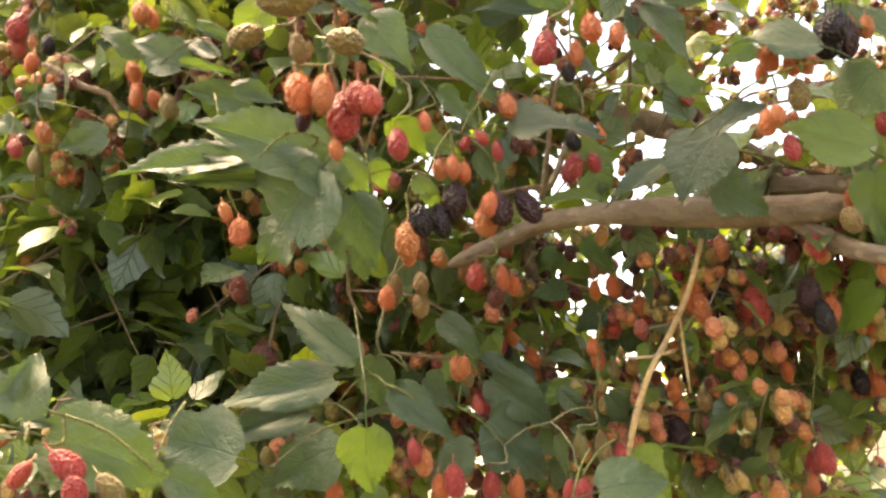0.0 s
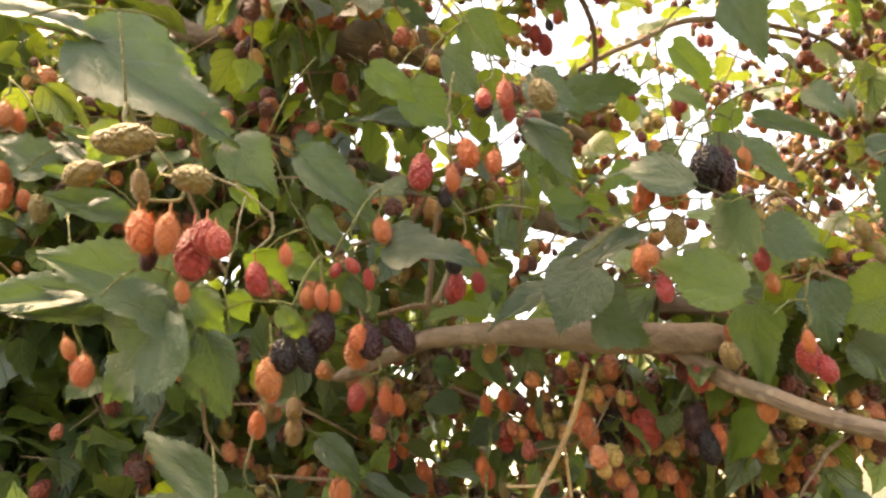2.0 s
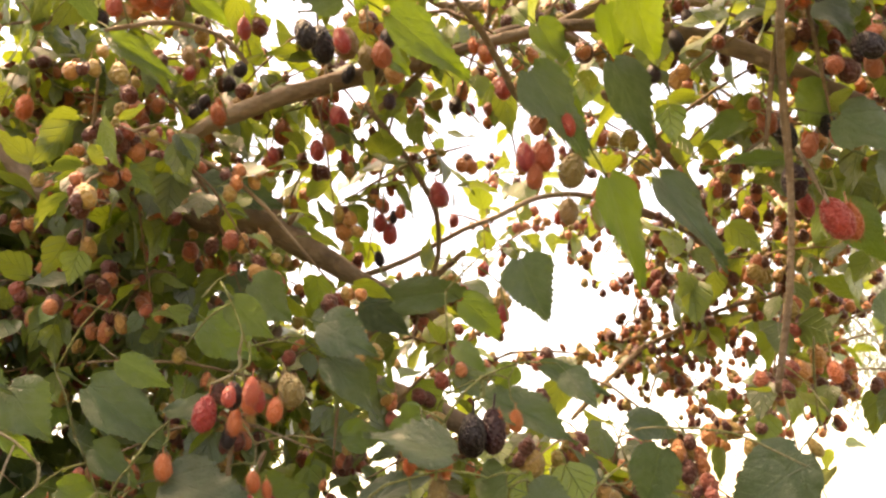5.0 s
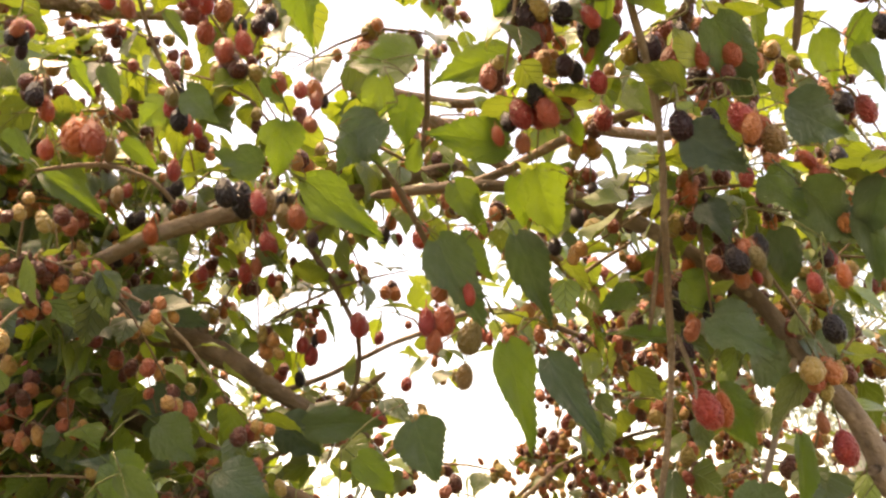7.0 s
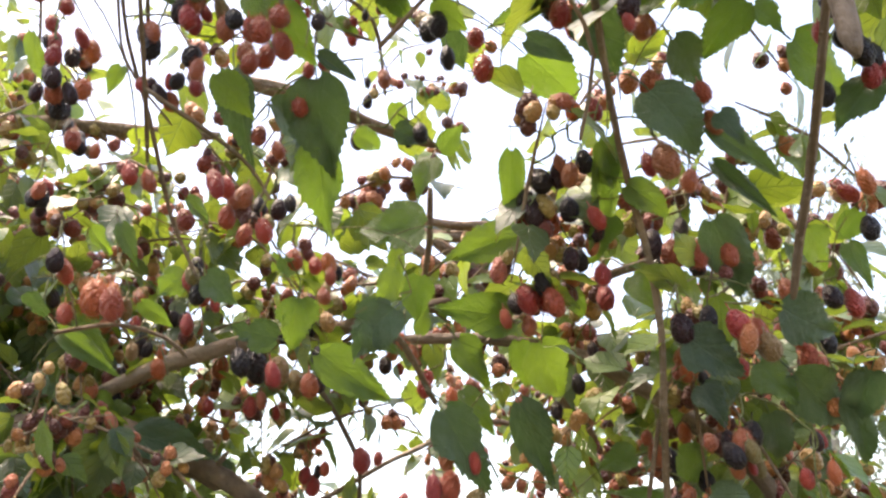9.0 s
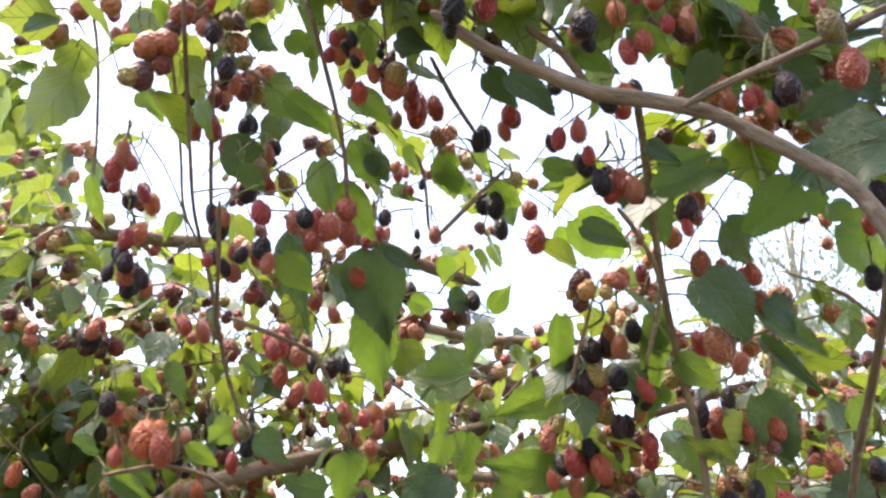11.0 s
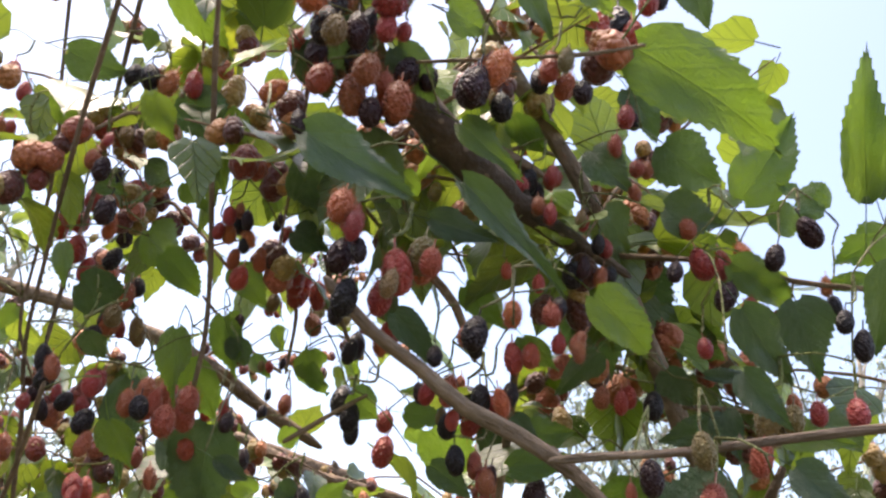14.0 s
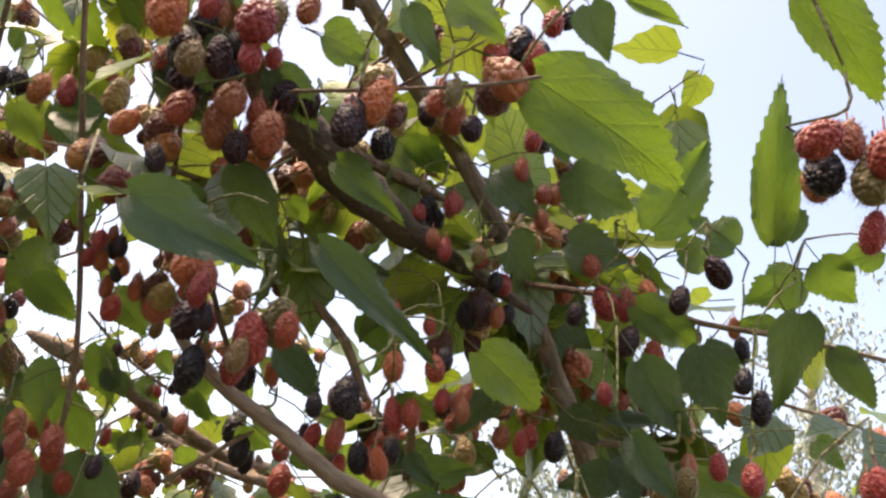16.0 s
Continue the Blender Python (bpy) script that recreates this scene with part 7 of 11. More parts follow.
# sprigs right of the low bough
leaf((0.418, 0.700, 1.807), (0.363, 0.696, 1.803), (0.08, -0.98, -0.16), 0.96, 0, "l")
leaf((0.412, 0.636, 1.862), (0.397, 0.654, 1.827), (-0.25, -0.88, -0.41), 0.89, 0, "d")
leaf((0.397, 0.645, 1.880), (0.429, 0.652, 1.868), (0.23, -0.96, 0.15), 0.83, 2, "d")
leaf((0.314, 0.651, 1.902), (0.372, 0.668, 1.875), (0.20, -0.83, 0.53), 0.71, 2, "d")
leaf((0.217, 0.809, 2.021), (0.253, 0.817, 1.991), (0.23, -0.96, 0.14), 0.95, 1, "d")
leaf((0.094, 0.800, 2.039), (0.144, 0.803, 2.043), (0.07, -1.00, 0.07), 0.83, 2, "d")
leaf((0.385, 0.717, 1.785), (0.414, 0.736, 1.755), (0.12, -0.99, 0.03), 0.87, 0, "d")
leaf((0.345, 0.633, 1.983), (0.361, 0.645, 1.943), (0.27, -0.95, -0.15), 1.05, 0, "d")
leaf((0.050, 0.744, 2.148), (0.079, 0.770, 2.128), (0.73, -0.62, -0.28), 0.94, 0, "l")
leaf((0.092, 0.755, 2.119), (0.162, 0.775, 2.099), (0.36, -0.93, 0.05), 0.71, 2, "d")
cluster((0.334, 0.656, 1.841),
        ("r", -0.005, -0.004, -0.006, 0.0159, 0.02, 0.02, -1.00),
        ("o", -0.002, -0.000, -0.021, 0.0138, 0.05, -0.26, -0.97))
cluster((0.394, 0.654, 1.846),
        ("g", -0.011, -0.003, -0.005, 0.0154, 0.32, 0.07, -0.94),
        ("g", -0.005, -0.002, -0.019, 0.0162, 0.20, -0.22, -0.96),
        ("o", 0.001, 0.001, -0.034, 0.0155, 0.37, -0.07, -0.93))
thicket((0.404, 0.816, 1.849), (0.070, 0.011, -0.008), (0.007, -0.014, 0.042), (0.019, 0.071, 0.010), 8, 8, 4, 0.84)
thicket((-0.096, 0.824, 1.833), (0.090, 0.016, -0.009), (0.008, -0.018, 0.055), (-0.037, 0.074, 0.009), 14, 11, 2, 0.93)
thicket((0.388, 0.864, 1.761), (0.137, 0.022, -0.015), (0.008, -0.016, 0.048), (0.022, 0.096, 0.001), 17, 9, 9, 0.83)
thicket((-0.103, 0.830, 2.008), (0.098, 0.017, -0.010), (0.014, -0.029, 0.089), (-0.022, 0.039, 0.017), 10, 10, 4, 0.78)
thicket((-0.141, 0.892, 2.200), (0.124, 0.019, -0.013), (0.014, -0.029, 0.085), (-0.027, 0.046, 0.031), 10, 11, 3, 0.75)
thicket((-0.288, 0.835, 2.280), (0.206, 0.032, -0.023), (0.024, -0.049, 0.145), (-0.043, 0.055, 0.043), 40, 13, 1, 0.97)

# middle of the crown
leaf((0.364, 0.602, 2.097), (0.400, 0.617, 2.039), (0.18, -0.98, -0.06), 0.60, 1, "d")
leaf((0.418, 0.614, 2.103), (0.444, 0.631, 2.044), (0.22, -0.97, -0.12), 0.50, 1, "d")
leaf((0.408, 0.648, 2.037), (0.428, 0.668, 1.962), (0.35, -0.93, -0.11), 0.52, 0, "l")
leaf((0.431, 0.601, 2.013), (0.467, 0.608, 1.955), (0.19, -0.98, 0.11), 0.50, 0, "d")
leaf((0.150, 0.680, 1.965), (0.098, 0.667, 1.973), (0.27, -0.96, 0.06), 0.41, 2, "d")
leaf((0.215, 0.660, 1.940), (0.250, 0.679, 1.903), (0.19, -0.95, 0.25), 0.71, 4, "d")
leaf((0.131, 0.666, 1.913), (0.095, 0.674, 1.923), (-0.35, -0.74, 0.58), 0.71, 1, "d")
leaf((0.409, 0.669, 1.833), (0.448, 0.668, 1.808), (-0.11, -0.98, 0.14), 0.59, 2, "d")
leaf((0.472, 0.614, 1.839), (0.436, 0.632, 1.823), (-0.59, -0.80, 0.03), 0.94, 0, "d")
leaf((0.523, 0.648, 2.035), (0.474, 0.668, 2.050), (-0.48, -0.81, 0.35), 0.35, 2, "l")
leaf((0.504, 0.654, 2.071), (0.474, 0.655, 2.062), (-0.08, -0.98, 0.22), 0.83, 1, "l")
leaf((0.244, 0.776, 2.008), (0.311, 0.778, 2.010), (0.00, -1.00, -0.07), 0.59, 0, "d")
leaf((0.300, 0.637, 1.933), (0.317, 0.631, 1.915), (-0.09, -0.88, 0.45), 0.71, 0, "l")
leaf((0.335, 0.647, 1.919), (0.319, 0.658, 1.904), (-0.35, -0.80, -0.49), 0.79, 1, "l")
leaf((0.075, 0.646, 2.188), (0.099, 0.686, 2.163), (0.93, -0.36, -0.14), 0.59, 0, "l")
leaf((-0.026, 0.769, 2.178), (-0.009, 0.788, 2.163), (0.78, -0.51, -0.36), 0.89, 1, "d")
cluster((0.376, 0.616, 2.081),
        ("b", -0.010, -0.001, -0.007, 0.0194, -0.09, -0.11, -0.99),
        ("r", -0.021, 0.005, -0.025, 0.0229, 0.03, -0.04, -1.00),
        ("b", -0.008, 0.012, -0.022, 0.0248, -0.12, -0.11, -0.99),
        ("b", -0.015, 0.004, -0.041, 0.0182, -0.16, 0.22, -0.97),
        ("r", 0.008, -0.001, -0.011, 0.0179, 0.04, -0.02, -1.00),
        ("g", 0.011, 0.009, -0.035, 0.0260, -0.27, 0.01, -0.96),
        ("g", 0.004, 0.019, -0.061, 0.0208, -0.13, -0.17, -0.98))
cluster((0.524, 0.659, 2.096),
        ("b", -0.004, 0.003, -0.016, 0.0211, 0.12, -0.18, -0.98),
        ("k", 0.008, 0.014, -0.018, 0.0284, 0.22, -0.13, -0.97),
        ("b", -0.008, 0.000, -0.007, 0.0127, -0.22, -0.15, -0.97))
cluster((0.540, 0.673, 2.050),
        ("k", -0.005, -0.001, -0.007, 0.0294, -0.08, -0.02, -1.00),
        ("r", 0.002, 0.013, -0.022, 0.0213, 0.15, 0.13, -0.99))
cluster((0.235, 0.748, 2.226),
        ("k", 0.007, 0.001, -0.011, 0.0221, -0.02, -0.18, -0.98),
        ("k", -0.010, 0.002, -0.014, 0.0222, -0.31, -0.15, -0.94))
cluster((0.206, 0.752, 2.185),
        ("r", 0.002, 0.001, -0.009, 0.0266, 0.27, 0.08, -0.96),
        ("b", -0.007, 0.009, -0.031, 0.0196, 0.17, -0.24, -0.96))
cluster((0.308, 0.790, 2.202),
        ("k", -0.000, 0.000, -0.010, 0.0218, 0.03, -0.26, -0.97),
        ("g", -0.017, -0.003, -0.008, 0.0186, 0.18, -0.19, -0.97),
        ("r", 0.013, 0.003, -0.016, 0.0134, 0.06, 0.13, -0.99))
cluster((0.130, 0.747, 2.237),
        ("k", -0.000, -0.000, -0.010, 0.0186, -0.12, -0.17, -0.98))
cluster((0.103, 0.753, 2.210),
        ("k", -0.006, -0.001, -0.009, 0.0175, -0.13, -0.20, -0.97),
        ("o", 0.005, 0.001, -0.012, 0.0144, 0.02, -0.05, -1.00))
cluster((0.088, 0.739, 2.232),
        ("r", -0.000, -0.001, -0.011, 0.0175, 0.01, -0.36, -0.93))
cluster((0.027, 0.815, 2.102),
        ("r", 0.000, -0.000, -0.010, 0.0201, -0.14, 0.06, -0.98))
cluster((-0.019, 0.793, 2.130),
        ("k", 0.000, -0.001, -0.010, 0.0224, 0.12, -0.31, -0.94))
cluster((-0.038, 0.708, 2.204),
        ("o", 0.000, 0.000, -0.010, 0.0237, -0.18, 0.12, -0.98))
cluster((-0.052, 0.801, 2.100),
        ("r", 0.001, -0.001, -0.010, 0.0247, -0.03, 0.05, -1.00))
cluster((0.291, 0.774, 2.113),
        ("r", -0.004, -0.002, -0.009, 0.0258, 0.10, -0.07, -1.00),
        ("r", 0.001, 0.008, -0.012, 0.0194, -0.04, -0.29, -0.96))
cluster((0.237, 0.807, 2.106),
        ("k", -0.009, 0.011, -0.040, 0.0160, 0.14, 0.02, -0.99),
        ("r", 0.004, 0.003, -0.018, 0.0220, -0.05, 0.08, -1.00),
        ("r", -0.002, -0.004, -0.012, 0.0179, -0.13, 0.09, -0.99))
cluster((0.151, 0.767, 2.161),
        ("r", -0.001, 0.000, -0.010, 0.0170, 0.17, -0.21, -0.96))
cluster((0.201, 0.766, 2.160),
        ("r", -0.012, -0.003, -0.009, 0.0217, 0.08, -0.05, -1.00),
        ("r", 0.010, 0.004, -0.017, 0.0148, 0.08, 0.05, -0.99))
cluster((0.319, 0.935, 2.096),
        ("r", -0.002, 0.000, -0.011, 0.0185, -0.18, -0.24, -0.95))
cluster((0.404, 0.953, 2.149),
        ("r", -0.005, 0.001, -0.010, 0.0170, -0.12, 0.12, -0.99),
        ("b", 0.000, -0.004, -0.016, 0.0169, -0.09, -0.19, -0.97))
cluster((0.295, 0.885, 2.130),
        ("r", -0.001, 0.000, -0.010, 0.0166, -0.11, -0.20, -0.97))
thicket((-0.045, 0.910, 2.270), (0.128, 0.015, -0.012), (0.011, -0.026, 0.075), (-0.029, 0.057, 0.039), 12, 9, 4, 0.73)
thicket((-0.043, 0.855, 2.048), (0.131, 0.018, -0.013), (0.006, -0.016, 0.045), (-0.033, 0.067, 0.025), 6, 9, 4, 0.73)
thicket((0.181, 0.833, 2.174), (0.103, 0.012, -0.010), (0.008, -0.021, 0.059), (-0.009, 0.052, 0.029), 5, 8, 4, 0.74)
thicket((0.162, 0.875, 2.012), (0.100, 0.012, -0.010), (0.006, -0.014, 0.040), (-0.011, 0.060, 0.018), 4, 9, 4, 0.75)
thicket((0.284, 0.961, 2.001), (0.055, 0.007, -0.005), (0.005, -0.013, 0.036), (-0.001, 0.043, 0.011), 3, 7, 5, 0.71)
thicket((0.560, 1.015, 2.026), (0.117, 0.014, -0.012), (0.012, -0.030, 0.086), (0.016, 0.052, 0.014), 18, 5, 11, 0.58)
thicket((0.205, 0.814, 2.267), (0.120, 0.014, -0.012), (0.002, -0.006, 0.015), (-0.007, 0.048, 0.034), 5, 9, 3, 0.74)
thicket((0.579, 0.869, 2.135), (0.073, 0.009, -0.007), (0.010, -0.025, 0.072), (0.028, 0.070, 0.034), 5, 9, 4, 0.75)
thicket((-0.221, 1.025, 2.238), (0.151, 0.020, -0.014), (0.022, -0.058, 0.170), (-0.043, 0.071, 0.036), 34, 13, 2, 0.89)
leaf((0.505, 0.689, 1.857), (0.457, 0.698, 1.810), (-0.13, -0.99, 0.01), 0.87, 0, "d")
thicket((0.457, 0.818, 1.859), (0.104, 0.012, -0.010), (0.007, -0.018, 0.051), (0.015, 0.062, 0.006), 10, 7, 11, 0.83)

# boughs against the sky
leaf((0.414, 0.581, 2.154), (0.359, 0.563, 2.158), (0.33, -0.89, -0.29), 0.70, 0, "l")
leaf((0.280, 0.576, 2.133), (0.332, 0.622, 2.106), (0.55, -0.75, -0.35), 0.54, 0, "l")
leaf((0.336, 0.516, 2.142), (0.307, 0.521, 2.112), (-0.12, -1.00, -0.03), 0.94, 1, "d")
leaf((0.318, 0.519, 2.134), (0.338, 0.524, 2.116), (0.26, -0.97, -0.02), 0.92, 1, "d")
leaf((0.351, 0.550, 2.177), (0.347, 0.572, 2.149), (-0.09, -0.78, -0.62), 0.86, 0, "l")
leaf((0.337, 0.512, 2.166), (0.326, 0.515, 2.138), (0.45, -0.86, -0.22), 0.76, 0, "l")
leaf((0.348, 0.614, 2.156), (0.355, 0.603, 2.177), (0.04, -0.88, -0.47), 0.65, 0, "l")
leaf((0.376, 0.648, 2.162), (0.403, 0.662, 2.124), (0.36, -0.93, -0.07), 0.76, 0, "l")
leaf((0.432, 0.585, 2.139), (0.453, 0.629, 2.104), (0.34, -0.63, -0.69), 0.81, 0, "l")
leaf((0.421, 0.619, 2.150), (0.426, 0.640, 2.116), (0.04, -0.84, -0.54), 0.65, 0, "l")
leaf((0.534, 0.585, 2.032), (0.567, 0.571, 2.003), (-0.31, -0.93, 0.21), 0.86, 1, "d")
leaf((0.511, 0.502, 2.113), (0.542, 0.497, 2.088), (-0.29, -0.96, -0.08), 0.88, 1, "d")
leaf((0.571, 0.505, 2.130), (0.612, 0.516, 2.115), (0.12, -0.92, -0.37), 0.84, 1, "d")
leaf((0.569, 0.553, 2.110), (0.594, 0.553, 2.084), (0.04, -1.00, 0.10), 1.04, 1, "l")
leaf((0.271, 0.549, 2.163), (0.267, 0.563, 2.128), (0.49, -0.79, -0.35), 0.92, 1, "l")
leaf((0.190, 0.555, 2.185), (0.165, 0.565, 2.173), (-0.24, -0.91, -0.32), 0.85, 1, "l")
leaf((0.146, 0.594, 2.181), (0.166, 0.614, 2.165), (0.43, -0.75, -0.51), 0.54, 0, "l")
leaf((0.215, 0.521, 2.171), (0.235, 0.525, 2.151), (-0.11, -0.94, -0.32), 0.84, 1, "d")
leaf((0.253, 0.567, 2.141), (0.220, 0.558, 2.148), (0.14, -0.86, -0.48), 0.76, 3, "d")
leaf((0.261, 0.536, 2.188), (0.267, 0.568, 2.182), (0.27, -0.14, -0.96), 0.48, 1, "d")
leaf((0.194, 0.539, 1.946), (0.212, 0.551, 1.924), (-0.09, -0.81, -0.58), 0.86, 0, "d")
leaf((0.148, 0.513, 1.913), (0.167, 0.531, 1.898), (0.41, -0.79, -0.47), 0.65, 0, "d")
leaf((0.059, 0.685, 2.110), (0.093, 0.694, 2.100), (0.26, -0.96, -0.08), 0.65, 2, "l")
leaf((0.114, 0.566, 2.229), (0.121, 0.601, 2.220), (0.91, -0.21, -0.35), 0.51, 0, "l")
leaf((0.075, 0.577, 2.185), (0.073, 0.605, 2.169), (-0.08, -0.43, -0.90), 0.67, 1, "d")
leaf((0.554, 0.609, 1.933), (0.546, 0.615, 1.887), (0.14, -0.98, -0.11), 0.81, 1, "d")
leaf((0.595, 0.644, 1.966), (0.595, 0.656, 1.914), (0.25, -0.95, -0.19), 0.43, 2, "l")
leaf((0.523, 0.605, 2.063), (0.556, 0.630, 2.047), (0.44, -0.79, -0.44), 0.71, 1, "l")
leaf((0.567, 0.624, 2.018), (0.607, 0.648, 1.999), (0.41, -0.86, -0.32), 0.74, 1, "d")
leaf((0.544, 0.639, 1.998), (0.561, 0.632, 1.955), (-0.46, -0.89, 0.01), 0.76, 0, "l")
leaf((0.446, 0.566, 2.175), (0.469, 0.586, 2.153), (0.45, -0.82, -0.34), 0.65, 0, "l")
leaf((0.490, 0.534, 2.165), (0.502, 0.529, 2.140), (-0.38, -0.92, 0.08), 0.81, 0, "l")
leaf((0.265, 0.637, 2.152), (0.286, 0.662, 2.139), (0.70, -0.65, -0.31), 0.76, 0, "l")
leaf((0.352, 0.682, 1.925), (0.395, 0.677, 1.900), (-0.11, -0.99, 0.08), 0.43, 2, "d")
leaf((0.006, 0.665, 2.218), (0.016, 0.697, 2.226), (0.96, -0.28, 0.13), 0.54, 1, "d")
leaf((0.594, 0.588, 2.016), (0.619, 0.607, 2.004), (0.49, -0.79, -0.37), 0.65, 1, "d")
leaf((0.536, 0.572, 2.101), (0.550, 0.567, 2.073), (0.06, -0.96, 0.29), 0.94, 1, "d")
leaf((0.608, 0.652, 1.900), (0.594, 0.658, 1.905), (-0.54, -0.74, -0.39), 0.97, 1, "l")
cluster((0.426, 0.536, 2.184),
        ("r", -0.007, 0.004, -0.020, 0.0244, 0.28, -0.05, -0.96),
        ("k", 0.004, -0.006, -0.012, 0.0235, 0.14, 0.09, -0.99),
        ("r", 0.009, 0.007, -0.017, 0.0232, -0.02, 0.24, -0.97),
        ("b", -0.003, 0.017, -0.037, 0.0171, -0.03, -0.13, -0.99),
        ("k", -0.013, 0.018, -0.022, 0.0207, 0.16, -0.48, -0.87),
        ("g", 0.008, 0.015, -0.002, 0.0224, 0.07, -0.28, -0.96),
        ("b", 0.008, -0.008, -0.028, 0.0223, 0.33, 0.01, -0.94),
        ("b", -0.020, 0.011, -0.034, 0.0153, 0.19, 0.06, -0.98))
cluster((0.247, 0.586, 2.149),
        ("k", -0.024, -0.007, -0.010, 0.0237, 0.25, 0.05, -0.96),
        ("k", -0.017, 0.011, -0.003, 0.0317, 0.16, 0.05, -0.98),
        ("g", 0.003, 0.003, -0.014, 0.0245, 0.01, 0.00, -1.00),
        ("g", 0.013, 0.014, -0.021, 0.0208, 0.11, -0.05, -0.99),
        ("r", 0.000, -0.009, -0.021, 0.0205, 0.23, 0.08, -0.97),
        ("b", 0.024, 0.005, -0.026, 0.0196, 0.11, 0.07, -0.99))
cluster((0.203, 0.544, 2.202),
        ("k", -0.001, 0.007, -0.023, 0.0198, -0.12, 0.09, -0.99),
        ("b", -0.001, 0.020, -0.022, 0.0170, -0.06, -0.03, -1.00),
        ("r", -0.009, 0.012, -0.012, 0.0182, 0.01, -0.02, -1.00),
        ("k", -0.001, -0.001, -0.009, 0.0183, -0.18, 0.13, -0.98),
        ("r", 0.008, 0.010, -0.034, 0.0125, 0.24, 0.19, -0.95),
        ("g", -0.003, -0.009, -0.019, 0.0153, 0.23, -0.02, -0.97))
cluster((0.125, 0.596, 2.209),
        ("o", -0.012, -0.005, -0.011, 0.0336, 0.10, -0.22, -0.97),
        ("o", -0.009, 0.016, -0.005, 0.0264, 0.03, -0.04, -1.00),
        ("g", 0.007, 0.006, -0.021, 0.0203, -0.01, 0.16, -0.98),
        ("b", 0.005, -0.020, -0.023, 0.0282, 0.19, 0.05, -0.98),
        ("b", 0.012, 0.014, -0.013, 0.0162, 0.31, -0.40, -0.86))
cluster((0.093, 0.566, 2.223),
        ("k", -0.000, -0.002, -0.010, 0.0211, 0.01, 0.09, -1.00),
        ("b", -0.001, 0.011, -0.013, 0.0222, 0.27, 0.13, -0.95))
cluster((0.095, 0.582, 2.186),
        ("b", 0.002, -0.001, -0.009, 0.0182, 0.16, -0.09, -0.99))
cluster((0.542, 0.634, 2.064),
        ("k", 0.003, -0.005, -0.010, 0.0185, 0.03, -0.33, -0.94),
        ("o", -0.009, -0.001, -0.017, 0.0160, -0.02, -0.14, -0.99))
cluster((0.532, 0.609, 1.997),
        ("r", -0.009, -0.005, -0.007, 0.0294, 0.35, 0.14, -0.93),
        ("o", 0.007, 0.006, -0.007, 0.0249, 0.17, 0.36, -0.92))
cluster((0.515, 0.623, 2.145),
        ("k", -0.001, -0.002, -0.009, 0.0232, 0.29, -0.06, -0.96))
cluster((0.462, 0.622, 2.134),
        ("k", -0.001, -0.003, -0.010, 0.0171, 0.11, 0.19, -0.97))
cluster((0.538, 0.582, 2.129),
        ("o", -0.007, -0.001, -0.008, 0.0178, -0.10, -0.02, -0.99),
        ("k", 0.003, 0.003, -0.015, 0.0155, 0.11, -0.05, -0.99))
cluster((0.553, 0.553, 2.078),
        ("b", -0.004, -0.003, -0.011, 0.0221, -0.05, -0.18, -0.98),
        ("k", -0.009, 0.009, -0.009, 0.0196, 0.01, -0.09, -1.00),
        ("k", 0.007, 0.006, -0.004, 0.0198, -0.06, 0.13, -0.99),
        ("b", -0.010, -0.002, -0.027, 0.0161, 0.14, 0.12, -0.99),
        ("g", 0.007, 0.006, -0.028, 0.0144, -0.04, -0.28, -0.96),
        ("k", -0.017, -0.012, -0.021, 0.0196, 0.31, -0.26, -0.91),
        ("g", -0.003, -0.011, -0.019, 0.0170, 0.15, -0.08, -0.99),
        ("r", -0.001, -0.001, -0.030, 0.0108, 0.16, -0.18, -0.97))
cluster((0.605, 0.611, 1.981),
        ("r", 0.002, -0.001, -0.018, 0.0252, 0.14, 0.16, -0.98),
        ("b", -0.009, -0.002, -0.007, 0.0152, 0.10, -0.04, -0.99))
cluster((0.608, 0.573, 2.147),
        ("o", -0.025, 0.003, -0.010, 0.0183, 0.11, -0.03, -0.99),
        ("b", -0.005, 0.001, -0.011, 0.0168, 0.42, -0.06, -0.90),
        ("b", 0.004, 0.002, -0.021, 0.0208, -0.04, -0.06, -1.00),
        ("k", 0.015, -0.005, -0.012, 0.0201, -0.02, 0.00, -1.00))
cluster((0.549, 0.495, 2.131),
        ("r", -0.013, -0.000, -0.005, 0.0219, 0.41, -0.03, -0.92),
        ("o", -0.005, -0.007, -0.016, 0.0208, -0.28, -0.12, -0.96),
        ("g", 0.006, 0.003, -0.019, 0.0205, 0.05, -0.29, -0.96),
        ("b", 0.005, 0.012, -0.006, 0.0193, 0.18, 0.07, -0.98),
        ("k", -0.001, 0.007, -0.012, 0.0193, -0.21, -0.05, -0.97))
cluster((0.509, 0.504, 2.136),
        ("k", -0.002, -0.002, -0.008, 0.0219, 0.20, 0.14, -0.97))
cluster((0.583, 0.532, 2.019),
        ("k", -0.004, -0.004, -0.007, 0.0186, 0.23, 0.22, -0.95))
cluster((0.590, 0.540, 2.053),
        ("r", -0.010, 0.001, -0.012, 0.0147, 0.06, -0.03, -1.00),
        ("o", 0.005, -0.004, -0.009, 0.0161, 0.05, 0.02, -1.00))
cluster((0.448, 0.636, 2.117),
        ("k", -0.002, -0.004, -0.010, 0.0163, -0.01, -0.21, -0.98))
cluster((0.540, 0.645, 2.100),
        ("o", -0.002, -0.004, -0.010, 0.0167, 0.10, 0.03, -1.00))
cluster((0.261, 0.615, 2.159),
        ("k", 0.012, 0.001, -0.009, 0.0175, 0.01, -0.03, -1.00))
